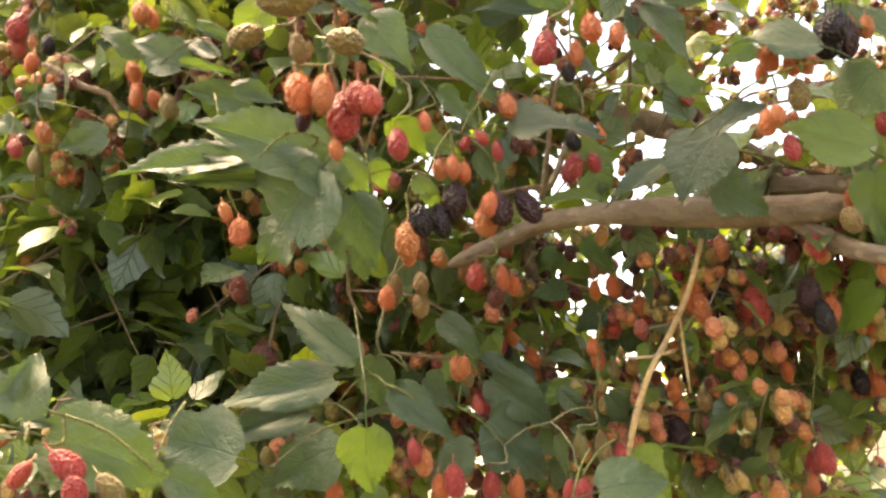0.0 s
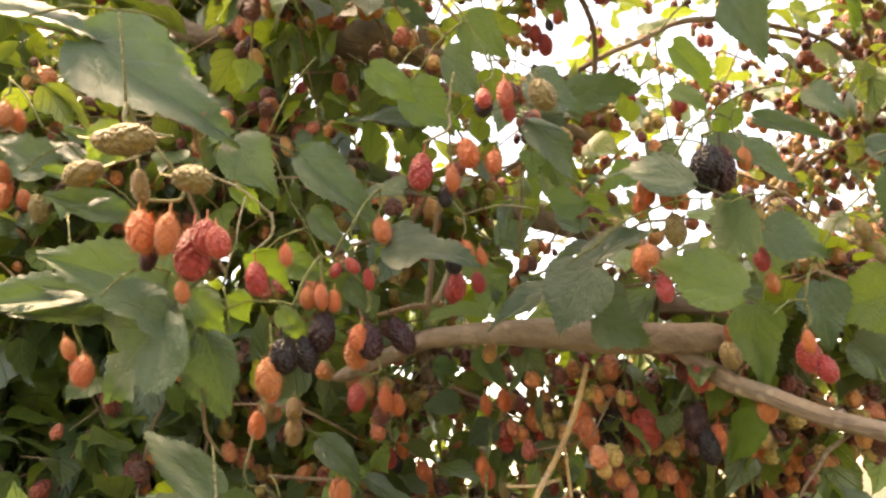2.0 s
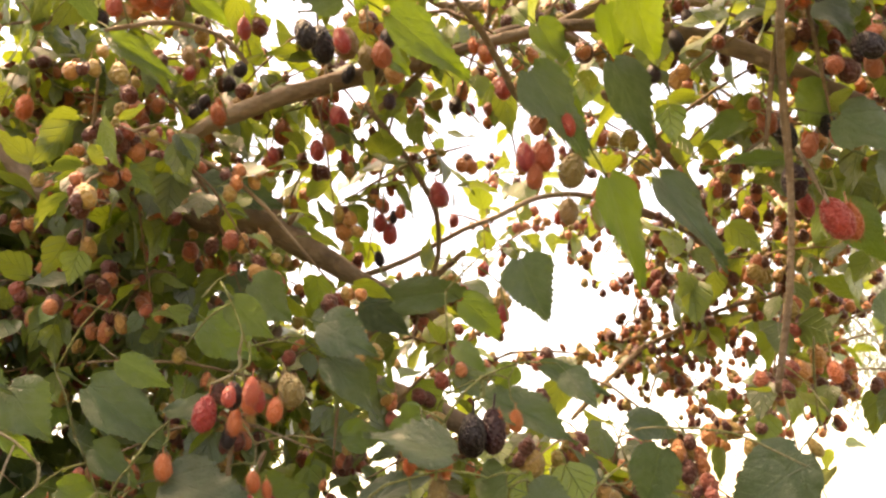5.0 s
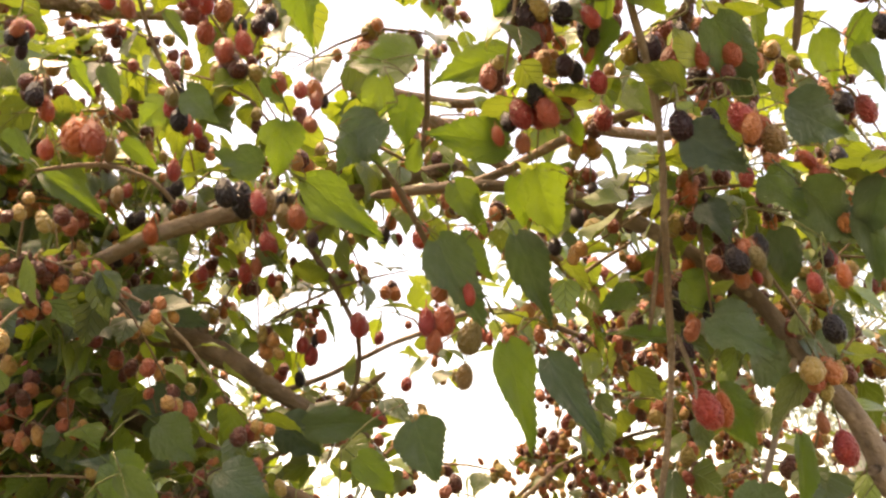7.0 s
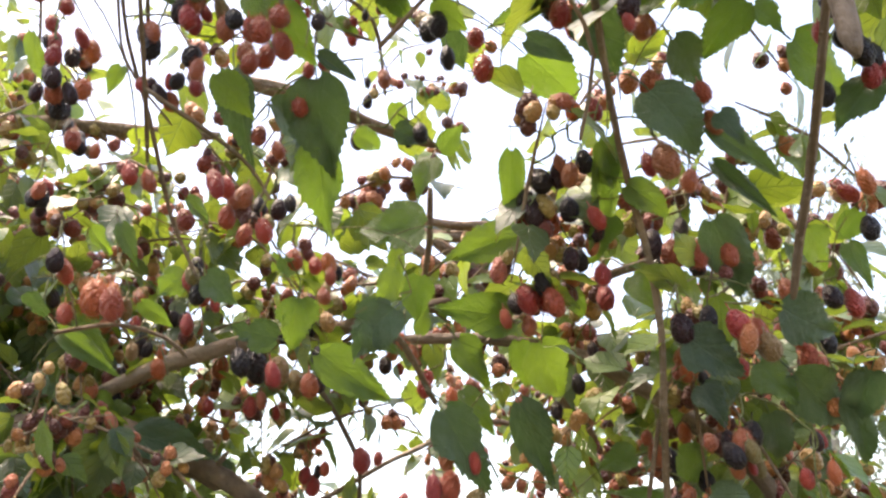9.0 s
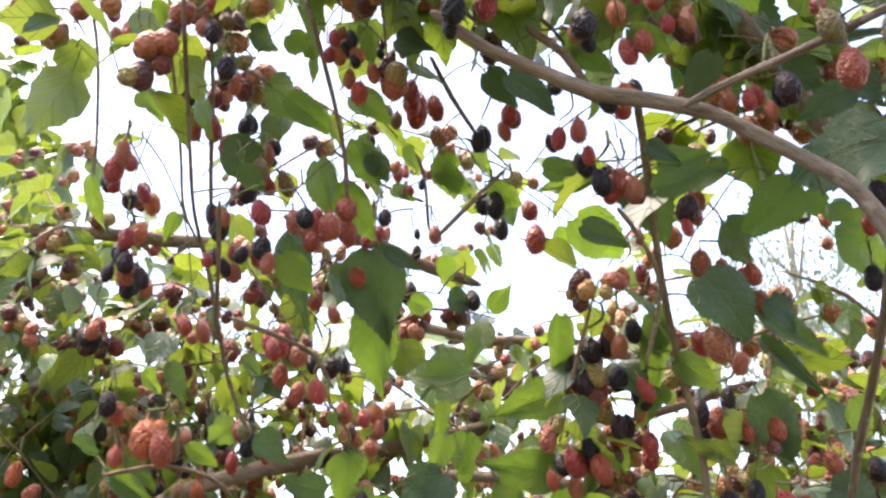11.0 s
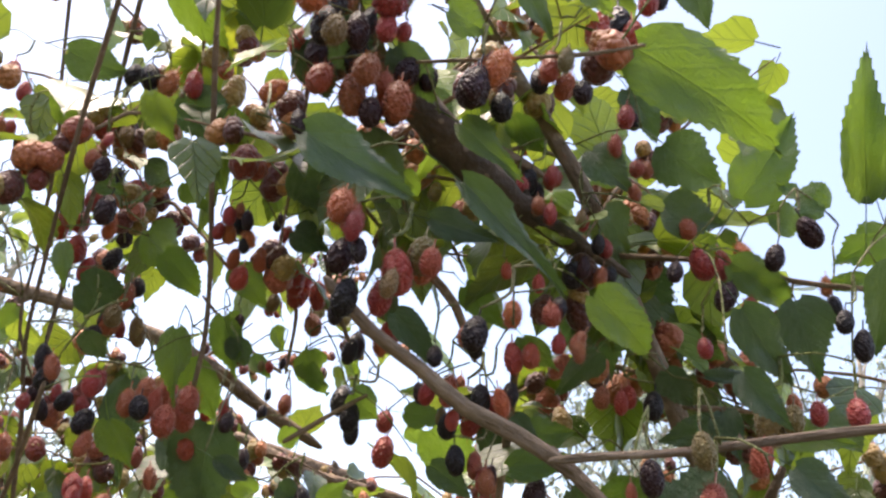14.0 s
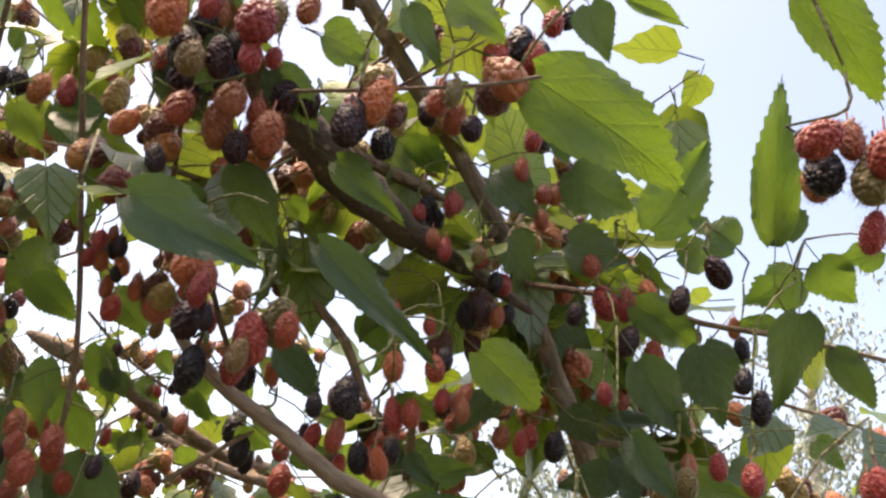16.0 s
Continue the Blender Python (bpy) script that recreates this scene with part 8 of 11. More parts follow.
cluster((0.260, 0.703, 2.161),
        ("k", 0.001, -0.003, -0.011, 0.0168, 0.06, -0.20, -0.98))
cluster((0.071, 0.788, 2.255),
        ("k", -0.002, 0.011, -0.032, 0.0220, -0.05, 0.19, -0.98),
        ("k", -0.018, 0.019, -0.062, 0.0243, 0.05, 0.18, -0.99),
        ("k", 0.030, 0.007, -0.009, 0.0196, 0.06, 0.22, -0.98),
        ("b", -0.006, 0.013, -0.067, 0.0183, 0.11, -0.00, -0.99))
cluster((0.134, 0.803, 2.173),
        ("o", 0.001, -0.001, -0.011, 0.0221, 0.14, -0.06, -0.99))
cluster((0.237, 0.791, 2.106),
        ("b", 0.017, 0.000, -0.010, 0.0154, -0.05, -0.08, -1.00),
        ("k", 0.009, 0.009, -0.011, 0.0148, 0.02, -0.22, -0.97))
cluster((0.364, 0.691, 2.156),
        ("r", -0.017, -0.003, -0.014, 0.0209, 0.12, -0.36, -0.93),
        ("o", 0.005, 0.001, -0.021, 0.0209, 0.15, -0.15, -0.97),
        ("b", 0.022, 0.007, -0.029, 0.0200, -0.23, 0.01, -0.98),
        ("r", -0.014, 0.006, -0.004, 0.0167, 0.09, -0.34, -0.93))
cluster((0.479, 0.646, 2.164),
        ("k", -0.001, -0.002, -0.009, 0.0147, 0.11, -0.07, -0.99))
cluster((0.479, 0.567, 2.181),
        ("r", -0.002, -0.003, -0.010, 0.0211, 0.03, -0.05, -1.00))
cluster((0.333, 0.683, 2.188),
        ("o", 0.002, -0.000, -0.017, 0.0183, 0.38, -0.02, -0.93),
        ("o", -0.004, 0.003, -0.007, 0.0167, 0.18, -0.14, -0.97))
cluster((0.014, 0.873, 2.207),
        ("k", -0.003, -0.002, -0.012, 0.0263, 0.12, -0.23, -0.97),
        ("k", 0.010, -0.009, -0.019, 0.0221, 0.25, 0.04, -0.96))
cluster((-0.009, 0.811, 2.199),
        ("r", 0.003, -0.003, -0.012, 0.0236, -0.11, -0.05, -0.99))
cluster((-0.008, 0.763, 2.142),
        ("o", 0.002, -0.001, -0.010, 0.0274, 0.24, 0.05, -0.97))
cluster((0.007, 0.744, 2.108),
        ("k", 0.003, -0.003, -0.010, 0.0209, -0.08, -0.09, -0.99))
cluster((-0.030, 0.806, 2.054),
        ("b", 0.003, -0.004, -0.010, 0.0280, -0.09, 0.19, -0.97))
cluster((0.286, 0.560, 2.208),
        ("o", 0.000, -0.001, -0.008, 0.0183, 0.20, 0.27, -0.94),
        ("b", 0.004, -0.005, -0.021, 0.0156, 0.02, -0.16, -0.99),
        ("b", -0.004, 0.010, -0.031, 0.0143, 0.28, -0.23, -0.93),
        ("r", -0.007, -0.007, -0.014, 0.0154, 0.12, -0.21, -0.97),
        ("k", 0.007, 0.007, -0.015, 0.0135, 0.01, -0.17, -0.99))
cluster((0.490, 0.562, 1.893),
        ("o", -0.003, -0.007, -0.006, 0.0126, -0.03, -0.37, -0.93))
cluster((0.202, 0.541, 1.911),
        ("k", -0.006, -0.006, -0.009, 0.0159, -0.03, -0.05, -1.00),
        ("b", 0.005, -0.011, -0.009, 0.0156, -0.04, 0.01, -1.00),
        ("g", 0.019, -0.002, -0.007, 0.0190, 0.32, 0.03, -0.95),
        ("r", -0.005, -0.014, -0.013, 0.0120, -0.01, -0.28, -0.96),
        ("r", 0.005, -0.000, -0.013, 0.0129, -0.01, 0.02, -1.00))
thicket((-0.073, 0.915, 2.122), (0.050, 0.003, -0.003), (0.004, -0.018, 0.047), (-0.059, 0.104, 0.035), 8, 9, 5, 0.79)
thicket((0.098, 0.667, 2.104), (0.069, 0.005, -0.003), (0.002, -0.011, 0.028), (-0.026, 0.051, 0.024), 8, 9, 6, 0.71)
thicket((0.159, 0.793, 1.978), (0.097, 0.006, -0.005), (0.004, -0.022, 0.059), (-0.030, 0.092, 0.016), 5, 11, 5, 0.63)
thicket((0.053, 0.890, 1.991), (0.146, 0.010, -0.007), (0.005, -0.023, 0.061), (-0.046, 0.113, 0.020), 10, 12, 5, 0.79)
thicket((-0.048, 1.122, 2.103), (0.193, 0.013, -0.010), (0.011, -0.057, 0.150), (-0.074, 0.178, 0.044), 12, 13, 4, 0.79)
thicket((-0.263, 1.099, 2.087), (0.193, 0.013, -0.010), (0.011, -0.057, 0.150), (-0.074, 0.178, 0.044), 28, 13, 4, 0.79)
thicket((0.157, 1.113, 2.036), (0.065, 0.004, -0.003), (0.007, -0.035, 0.092), (-0.046, 0.212, 0.039), 6, 9, 6, 0.79)
thicket((0.008, 0.890, 2.261), (0.141, 0.009, -0.006), (0.006, -0.032, 0.079), (-0.068, 0.141, 0.075), 12, 9, 6, 0.79)
thicket((0.012, 0.785, 2.342), (0.098, 0.007, -0.005), (0.004, -0.022, 0.055), (-0.071, 0.129, 0.094), 6, 9, 4, 0.79)
thicket((0.660, 1.233, 2.039), (0.155, 0.010, -0.008), (0.009, -0.045, 0.117), (0.048, 0.189, 0.031), 20, 5, 12, 0.67)
thicket((0.561, 1.090, 2.223), (0.096, 0.006, -0.005), (0.006, -0.034, 0.086), (0.033, 0.180, 0.068), 7, 6, 8, 0.79)
thicket((0.652, 0.767, 2.179), (0.081, 0.006, -0.004), (0.009, -0.049, 0.125), (0.051, 0.125, 0.062), 16, 10, 6, 0.79)
thicket((0.593, 0.772, 2.106), (0.127, 0.009, -0.007), (0.007, -0.038, 0.096), (0.025, 0.077, 0.029), 12, 9, 6, 0.79)
thicket((0.654, 0.864, 1.963), (0.071, 0.004, -0.003), (0.005, -0.026, 0.070), (0.042, 0.116, 0.016), 5, 7, 5, 0.79)
thicket((0.333, 0.795, 2.302), (0.137, 0.009, -0.007), (0.005, -0.025, 0.063), (-0.010, 0.122, 0.080), 6, 9, 4, 0.79)
thicket((-0.283, 1.756, 2.161), (0.332, 0.022, -0.017), (0.011, -0.056, 0.145), (-0.155, 0.388, 0.072), 14, 12, 2, 1.11)

# sprigs of the hanging shoots
cluster((0.441, 0.496, 2.238),
        ("k", -0.013, -0.001, -0.014, 0.0220, 0.27, -0.31, -0.91),
        ("k", 0.001, -0.003, -0.009, 0.0213, -0.01, 0.05, -1.00),
        ("k", -0.019, 0.011, -0.021, 0.0191, -0.03, 0.08, -1.00),
        ("k", -0.016, 0.002, -0.032, 0.0225, 0.11, 0.13, -0.99),
        ("b", -0.006, 0.015, -0.032, 0.0222, 0.23, 0.04, -0.97),
        ("k", 0.007, 0.006, -0.031, 0.0197, 0.03, -0.17, -0.99),
        ("k", 0.020, 0.012, -0.039, 0.0228, 0.24, 0.00, -0.97),
        ("b", 0.008, -0.014, -0.016, 0.0186, -0.14, 0.15, -0.98),
        ("k", -0.010, 0.022, -0.023, 0.0175, 0.08, 0.16, -0.98),
        ("g", -0.010, 0.010, -0.026, 0.0198, 0.06, -0.03, -1.00),
        ("r", 0.019, -0.003, -0.042, 0.0194, 0.36, -0.13, -0.93))
cluster((0.443, 0.517, 2.199),
        ("k", 0.006, -0.001, -0.020, 0.0190, -0.06, -0.19, -0.98),
        ("b", 0.021, -0.005, -0.011, 0.0175, -0.11, 0.31, -0.95),
        ("r", 0.025, 0.002, -0.031, 0.0167, 0.04, -0.06, -1.00),
        ("k", 0.013, 0.010, -0.017, 0.0175, 0.08, 0.01, -1.00),
        ("r", 0.026, 0.014, -0.028, 0.0129, 0.37, -0.01, -0.93))
cluster((0.451, 0.492, 2.244),
        ("k", 0.007, -0.002, -0.009, 0.0190, 0.10, -0.00, -1.00),
        ("b", -0.009, -0.001, -0.012, 0.0152, 0.16, -0.22, -0.96))
cluster((0.525, 0.512, 2.203),
        ("k", -0.023, 0.002, -0.014, 0.0232, -0.13, 0.02, -0.99),
        ("k", -0.005, -0.001, -0.008, 0.0194, -0.11, -0.10, -0.99),
        ("b", -0.009, 0.010, -0.018, 0.0236, -0.07, 0.01, -1.00),
        ("k", -0.017, 0.024, -0.023, 0.0200, -0.07, -0.04, -1.00),
        ("b", 0.002, -0.000, -0.025, 0.0232, 0.02, -0.36, -0.94),
        ("b", 0.016, 0.008, -0.026, 0.0221, 0.32, -0.03, -0.94),
        ("b", 0.019, -0.005, -0.028, 0.0193, 0.14, -0.15, -0.98),
        ("k", 0.006, 0.021, -0.023, 0.0224, 0.06, -0.30, -0.96))
cluster((0.514, 0.445, 2.269),
        ("b", -0.019, -0.001, -0.007, 0.0202, 0.02, 0.31, -0.95),
        ("b", -0.006, 0.002, -0.012, 0.0221, -0.00, 0.22, -0.97),
        ("r", 0.008, 0.008, -0.016, 0.0186, -0.20, 0.02, -0.97),
        ("b", 0.014, 0.008, -0.031, 0.0184, 0.37, 0.12, -0.92),
        ("b", -0.013, 0.013, -0.012, 0.0189, -0.29, -0.13, -0.95),
        ("b", 0.008, -0.003, -0.018, 0.0159, 0.25, 0.06, -0.96))
cluster((0.494, 0.454, 2.223),
        ("b", 0.002, -0.004, -0.009, 0.0265, 0.19, -0.11, -0.97),
        ("r", -0.003, 0.011, -0.006, 0.0182, 0.17, -0.03, -0.99))
cluster((0.494, 0.439, 2.309),
        ("b", -0.002, 0.001, -0.011, 0.0189, 0.08, -0.07, -1.00),
        ("b", 0.003, 0.010, 0.000, 0.0194, 0.34, 0.16, -0.93))
cluster((0.260, 0.375, 2.270),
        ("r", -0.020, -0.006, -0.011, 0.0159, 0.13, 0.03, -0.99),
        ("r", -0.019, 0.007, -0.007, 0.0150, -0.01, -0.18, -0.98),
        ("k", -0.018, 0.008, -0.027, 0.0160, -0.11, -0.26, -0.96),
        ("b", -0.002, -0.001, -0.015, 0.0159, 0.14, 0.03, -0.99),
        ("b", 0.009, 0.006, -0.010, 0.0161, 0.15, 0.19, -0.97),
        ("b", 0.018, -0.005, -0.020, 0.0182, 0.15, -0.16, -0.98),
        ("b", 0.024, 0.007, -0.005, 0.0189, 0.23, -0.47, -0.86),
        ("b", -0.013, 0.002, -0.039, 0.0148, -0.11, -0.17, -0.98),
        ("k", 0.006, -0.012, -0.020, 0.0142, 0.21, -0.17, -0.96),
        ("b", 0.021, 0.023, -0.007, 0.0190, 0.31, 0.16, -0.94))
cluster((0.224, 0.426, 2.286),
        ("b", 0.032, 0.001, -0.007, 0.0178, 0.05, -0.20, -0.97),
        ("b", 0.043, 0.013, 0.000, 0.0213, -0.15, -0.19, -0.97),
        ("k", -0.006, 0.005, -0.024, 0.0134, -0.27, -0.09, -0.96),
        ("r", -0.002, 0.014, -0.022, 0.0136, 0.28, 0.01, -0.96),
        ("k", -0.021, 0.006, -0.030, 0.0150, 0.40, 0.19, -0.89),
        ("k", -0.027, 0.012, -0.021, 0.0122, 0.12, 0.11, -0.99),
        ("b", 0.038, -0.005, -0.019, 0.0157, -0.20, -0.01, -0.98),
        ("r", -0.016, 0.012, -0.019, 0.0120, 0.08, 0.18, -0.98),
        ("b", -0.016, 0.016, -0.030, 0.0148, 0.23, -0.07, -0.97),
        ("r", -0.026, -0.003, -0.032, 0.0110, 0.17, -0.14, -0.97))
cluster((0.094, 0.554, 2.339),
        ("k", -0.006, -0.003, -0.011, 0.0191, -0.03, -0.10, -0.99),
        ("k", -0.006, 0.007, -0.022, 0.0192, 0.10, 0.02, -1.00),
        ("b", 0.001, 0.002, -0.033, 0.0189, -0.01, 0.09, -1.00),
        ("k", 0.000, 0.014, -0.033, 0.0192, 0.18, -0.12, -0.97),
        ("b", 0.013, 0.017, -0.037, 0.0153, -0.04, -0.07, -1.00),
        ("b", -0.011, 0.018, -0.019, 0.0194, 0.33, 0.05, -0.95),
        ("k", -0.003, 0.018, -0.025, 0.0155, 0.27, -0.15, -0.95),
        ("g", 0.002, 0.026, -0.033, 0.0133, 0.27, 0.07, -0.96))
cluster((0.093, 0.523, 2.394),
        ("r", -0.008, 0.003, -0.022, 0.0173, 0.05, 0.04, -1.00),
        ("k", 0.001, 0.014, -0.028, 0.0203, 0.08, -0.05, -1.00),
        ("b", 0.010, 0.022, -0.024, 0.0194, -0.33, -0.08, -0.94),
        ("r", -0.007, -0.009, -0.017, 0.0171, 0.24, -0.12, -0.97),
        ("k", -0.020, 0.010, -0.018, 0.0171, 0.38, 0.13, -0.91),
        ("k", 0.013, 0.008, -0.026, 0.0166, 0.20, -0.05, -0.97),
        ("k", 0.003, 0.030, -0.022, 0.0174, 0.04, 0.24, -0.97))
cluster((0.157, 0.528, 2.266),
        ("r", -0.005, -0.003, -0.010, 0.0179, 0.32, 0.02, -0.95),
        ("b", 0.007, 0.002, -0.012, 0.0197, 0.29, 0.09, -0.95))
cluster((0.236, 0.503, 2.245),
        ("r", -0.015, -0.007, -0.012, 0.0195, 0.26, -0.09, -0.96),
        ("r", -0.010, 0.006, -0.010, 0.0199, 0.19, -0.15, -0.97),
        ("b", -0.008, 0.007, -0.031, 0.0172, 0.03, 0.17, -0.99),
        ("b", 0.005, 0.004, -0.018, 0.0197, -0.07, -0.20, -0.97),
        ("k", 0.010, 0.016, -0.021, 0.0175, 0.20, -0.17, -0.96),
        ("k", 0.026, 0.012, -0.025, 0.0173, -0.11, -0.06, -0.99),
        ("b", 0.004, 0.016, -0.041, 0.0181, -0.16, -0.16, -0.97),
        ("r", -0.011, -0.013, -0.020, 0.0184, 0.19, -0.09, -0.97))
cluster((0.260, 0.505, 2.226),
        ("r", -0.008, 0.001, -0.024, 0.0192, 0.23, 0.07, -0.97),
        ("k", 0.010, -0.000, -0.008, 0.0154, 0.11, -0.17, -0.98))
cluster((0.293, 0.449, 2.293),
        ("r", -0.004, 0.000, -0.013, 0.0130, 0.04, -0.03, -1.00),
        ("r", 0.005, -0.001, -0.009, 0.0119, -0.02, 0.02, -1.00))
cluster((0.265, 0.548, 2.207),
        ("b", 0.000, -0.002, -0.009, 0.0178, 0.20, 0.03, -0.98))
cluster((0.609, 0.579, 2.077),
        ("k", -0.005, -0.005, -0.008, 0.0150, 0.14, 0.09, -0.99),
        ("r", 0.000, 0.003, -0.006, 0.0144, 0.26, -0.09, -0.97))
cluster((0.624, 0.537, 2.162),
        ("k", -0.009, -0.002, -0.008, 0.0205, 0.05, -0.38, -0.93),
        ("r", 0.005, -0.001, -0.010, 0.0232, 0.07, -0.15, -0.98))
cluster((0.590, 0.538, 2.168),
        ("b", -0.002, -0.002, -0.008, 0.0204, 0.16, -0.09, -0.99))
cluster((0.067, 0.573, 2.282),
        ("k", -0.002, -0.002, -0.017, 0.0190, 0.15, -0.18, -0.97),
        ("k", -0.001, 0.010, -0.018, 0.0173, -0.14, 0.27, -0.96),
        ("r", 0.002, 0.004, -0.006, 0.0163, 0.25, 0.12, -0.97),
        ("b", 0.007, -0.009, -0.015, 0.0168, -0.14, -0.05, -0.99),
        ("k", 0.007, -0.001, -0.019, 0.0165, -0.02, -0.20, -0.98))
cluster((0.381, 0.446, 2.316),
        ("k", -0.017, -0.001, -0.008, 0.0226, -0.02, -0.14, -0.99),
        ("k", -0.007, 0.009, -0.023, 0.0189, 0.06, 0.02, -1.00),
        ("r", 0.011, 0.003, -0.016, 0.0166, 0.07, -0.27, -0.96),
        ("r", 0.016, 0.013, -0.028, 0.0227, -0.05, -0.04, -1.00),
        ("g", -0.007, 0.019, -0.018, 0.0190, 0.08, -0.11, -0.99))
cluster((0.351, 0.479, 2.260),
        ("k", 0.004, -0.002, -0.009, 0.0165, 0.13, -0.08, -0.99),
        ("k", -0.004, 0.006, -0.008, 0.0137, 0.09, 0.34, -0.94))
leaf((0.294, 0.449, 2.268), (0.302, 0.473, 2.210), (-0.24, -0.89, -0.38), 0.86, 0, "d")
leaf((0.239, 0.463, 2.287), (0.245, 0.494, 2.227), (-0.19, -0.86, -0.47), 0.54, 2, "d")
leaf((0.266, 0.455, 2.255), (0.289, 0.486, 2.246), (0.83, -0.55, -0.02), 0.66, 1, "d")
leaf((0.354, 0.578, 2.226), (0.302, 0.580, 2.230), (-0.05, -1.00, 0.06), 0.88, 3, "l")
leaf((0.291, 0.473, 2.238), (0.292, 0.503, 2.182), (-0.24, -0.85, -0.48), 0.65, 0, "l")
leaf((0.421, 0.552, 2.204), (0.365, 0.546, 2.186), (0.14, -0.99, 0.03), 0.65, 0, "l")
leaf((0.414, 0.497, 2.241), (0.411, 0.523, 2.199), (0.21, -0.81, -0.54), 0.54, 2, "l")
leaf((0.474, 0.483, 2.241), (0.468, 0.539, 2.171), (0.17, -0.74, -0.65), 0.38, 2, "l")
leaf((0.490, 0.431, 2.239), (0.515, 0.432, 2.198), (0.04, -1.00, 0.04), 1.03, 0, "d")
leaf((0.508, 0.430, 2.274), (0.532, 0.452, 2.252), (0.34, -0.79, -0.51), 0.74, 1, "d")
leaf((0.528, 0.456, 2.229), (0.576, 0.472, 2.200), (0.09, -0.94, -0.34), 0.49, 2, "d")
leaf((0.537, 0.483, 2.219), (0.570, 0.478, 2.177), (-0.39, -0.91, -0.13), 0.35, 2, "d")
leaf((0.544, 0.406, 2.280), (0.527, 0.450, 2.268), (-0.48, -0.32, -0.82), 0.65, 0, "l")
leaf((0.582, 0.440, 2.278), (0.632, 0.471, 2.247), (0.34, -0.86, -0.38), 0.76, 0, "l")
leaf((0.627, 0.442, 2.249), (0.601, 0.455, 2.223), (-0.53, -0.85, 0.09), 0.76, 1, "d")
leaf((0.427, 0.486, 2.308), (0.470, 0.523, 2.288), (0.37, -0.70, -0.61), 0.76, 0, "l")
leaf((0.437, 0.458, 2.321), (0.398, 0.483, 2.328), (-0.60, -0.79, -0.09), 0.54, 2, "l")
leaf((0.334, 0.562, 2.202), (0.332, 0.579, 2.177), (0.60, -0.63, -0.49), 0.65, 0, "l")
leaf((0.379, 0.663, 2.126), (0.402, 0.660, 2.088), (-0.11, -0.99, 0.07), 0.54, 0, "l")
leaf((0.082, 0.609, 2.167), (0.128, 0.621, 2.132), (0.13, -0.98, -0.15), 0.43, 2, "l")
leaf((0.125, 0.592, 2.244), (0.137, 0.605, 2.213), (0.30, -0.91, -0.28), 0.54, 0, "d")
leaf((0.363, 0.488, 2.232), (0.351, 0.485, 2.204), (-0.15, -0.97, 0.23), 0.86, 0, "l")
leaf((0.340, 0.479, 2.248), (0.361, 0.487, 2.244), (0.39, -0.90, -0.19), 0.97, 0, "d")
leaf((0.315, 0.475, 2.244), (0.333, 0.498, 2.244), (0.77, -0.50, -0.39), 0.65, 0, "l")
leaf((0.368, 0.514, 2.252), (0.386, 0.508, 2.268), (0.25, -0.77, -0.58), 0.86, 0, "l")
leaf((0.069, 0.523, 2.370), (0.076, 0.541, 2.331), (-0.21, -0.87, -0.43), 0.43, 0, "l")
leaf((0.141, 0.519, 2.334), (0.132, 0.522, 2.311), (0.26, -0.95, -0.17), 0.65, 0, "l")
leaf((0.203, 0.504, 2.218), (0.211, 0.536, 2.213), (0.88, -0.25, -0.39), 0.54, 2, "d")
leaf((0.482, 0.482, 2.205), (0.509, 0.488, 2.185), (0.04, -0.98, -0.22), 0.76, 0, "l")
leaf((0.534, 0.494, 2.185), (0.560, 0.524, 2.139), (0.15, -0.87, -0.48), 0.65, 0, "d")
leaf((0.606, 0.523, 2.191), (0.628, 0.554, 2.168), (0.22, -0.64, -0.74), 0.65, 0, "l")
leaf((0.628, 0.522, 2.178), (0.635, 0.515, 2.144), (-0.31, -0.94, 0.19), 0.54, 0, "l")
leaf((0.627, 0.566, 2.089), (0.643, 0.583, 2.044), (0.12, -0.94, -0.31), 0.54, 0, "d")
leaf((0.577, 0.572, 2.081), (0.593, 0.604, 2.050), (0.21, -0.70, -0.69), 0.65, 0, "d")

# hanging shoots
leaf((0.514, 0.425, 2.307), (0.479, 0.455, 2.310), (-0.67, -0.71, 0.22), 0.65, 0, "l")
leaf((0.550, 0.410, 2.280), (0.570, 0.417, 2.267), (0.11, -0.92, -0.37), 0.75, 3, "l")
leaf((0.473, 0.501, 2.193), (0.465, 0.528, 2.169), (0.34, -0.53, -0.77), 0.86, 0, "l")
leaf((0.468, 0.477, 2.233), (0.479, 0.494, 2.209), (0.38, -0.80, -0.46), 0.76, 0, "l")
leaf((0.635, 0.543, 2.100), (0.627, 0.575, 2.070), (-0.12, -0.66, -0.74), 0.86, 0, "d")
leaf((0.339, 0.404, 2.302), (0.353, 0.432, 2.289), (-0.17, -0.28, -0.94), 0.68, 1, "l")
leaf((0.297, 0.389, 2.300), (0.306, 0.407, 2.288), (0.19, -0.54, -0.82), 0.81, 0, "d")
leaf((0.234, 0.354, 2.272), (0.243, 0.373, 2.264), (0.20, -0.42, -0.88), 0.78, 0, "d")
leaf((0.420, 0.536, 2.325), (0.434, 0.552, 2.314), (0.44, -0.71, -0.55), 0.72, 1, "l")
leaf((0.460, 0.447, 2.314), (0.485, 0.467, 2.275), (0.15, -0.91, -0.39), 0.86, 0, "d")
leaf((0.379, 0.477, 2.324), (0.386, 0.509, 2.309), (-0.21, -0.31, -0.92), 0.65, 0, "d")
cluster((0.259, 0.478, 2.261),
        ("b", -0.004, -0.002, -0.009, 0.0161, -0.04, -0.13, -0.99),
        ("b", 0.005, 0.003, -0.018, 0.0160, 0.34, -0.22, -0.91))
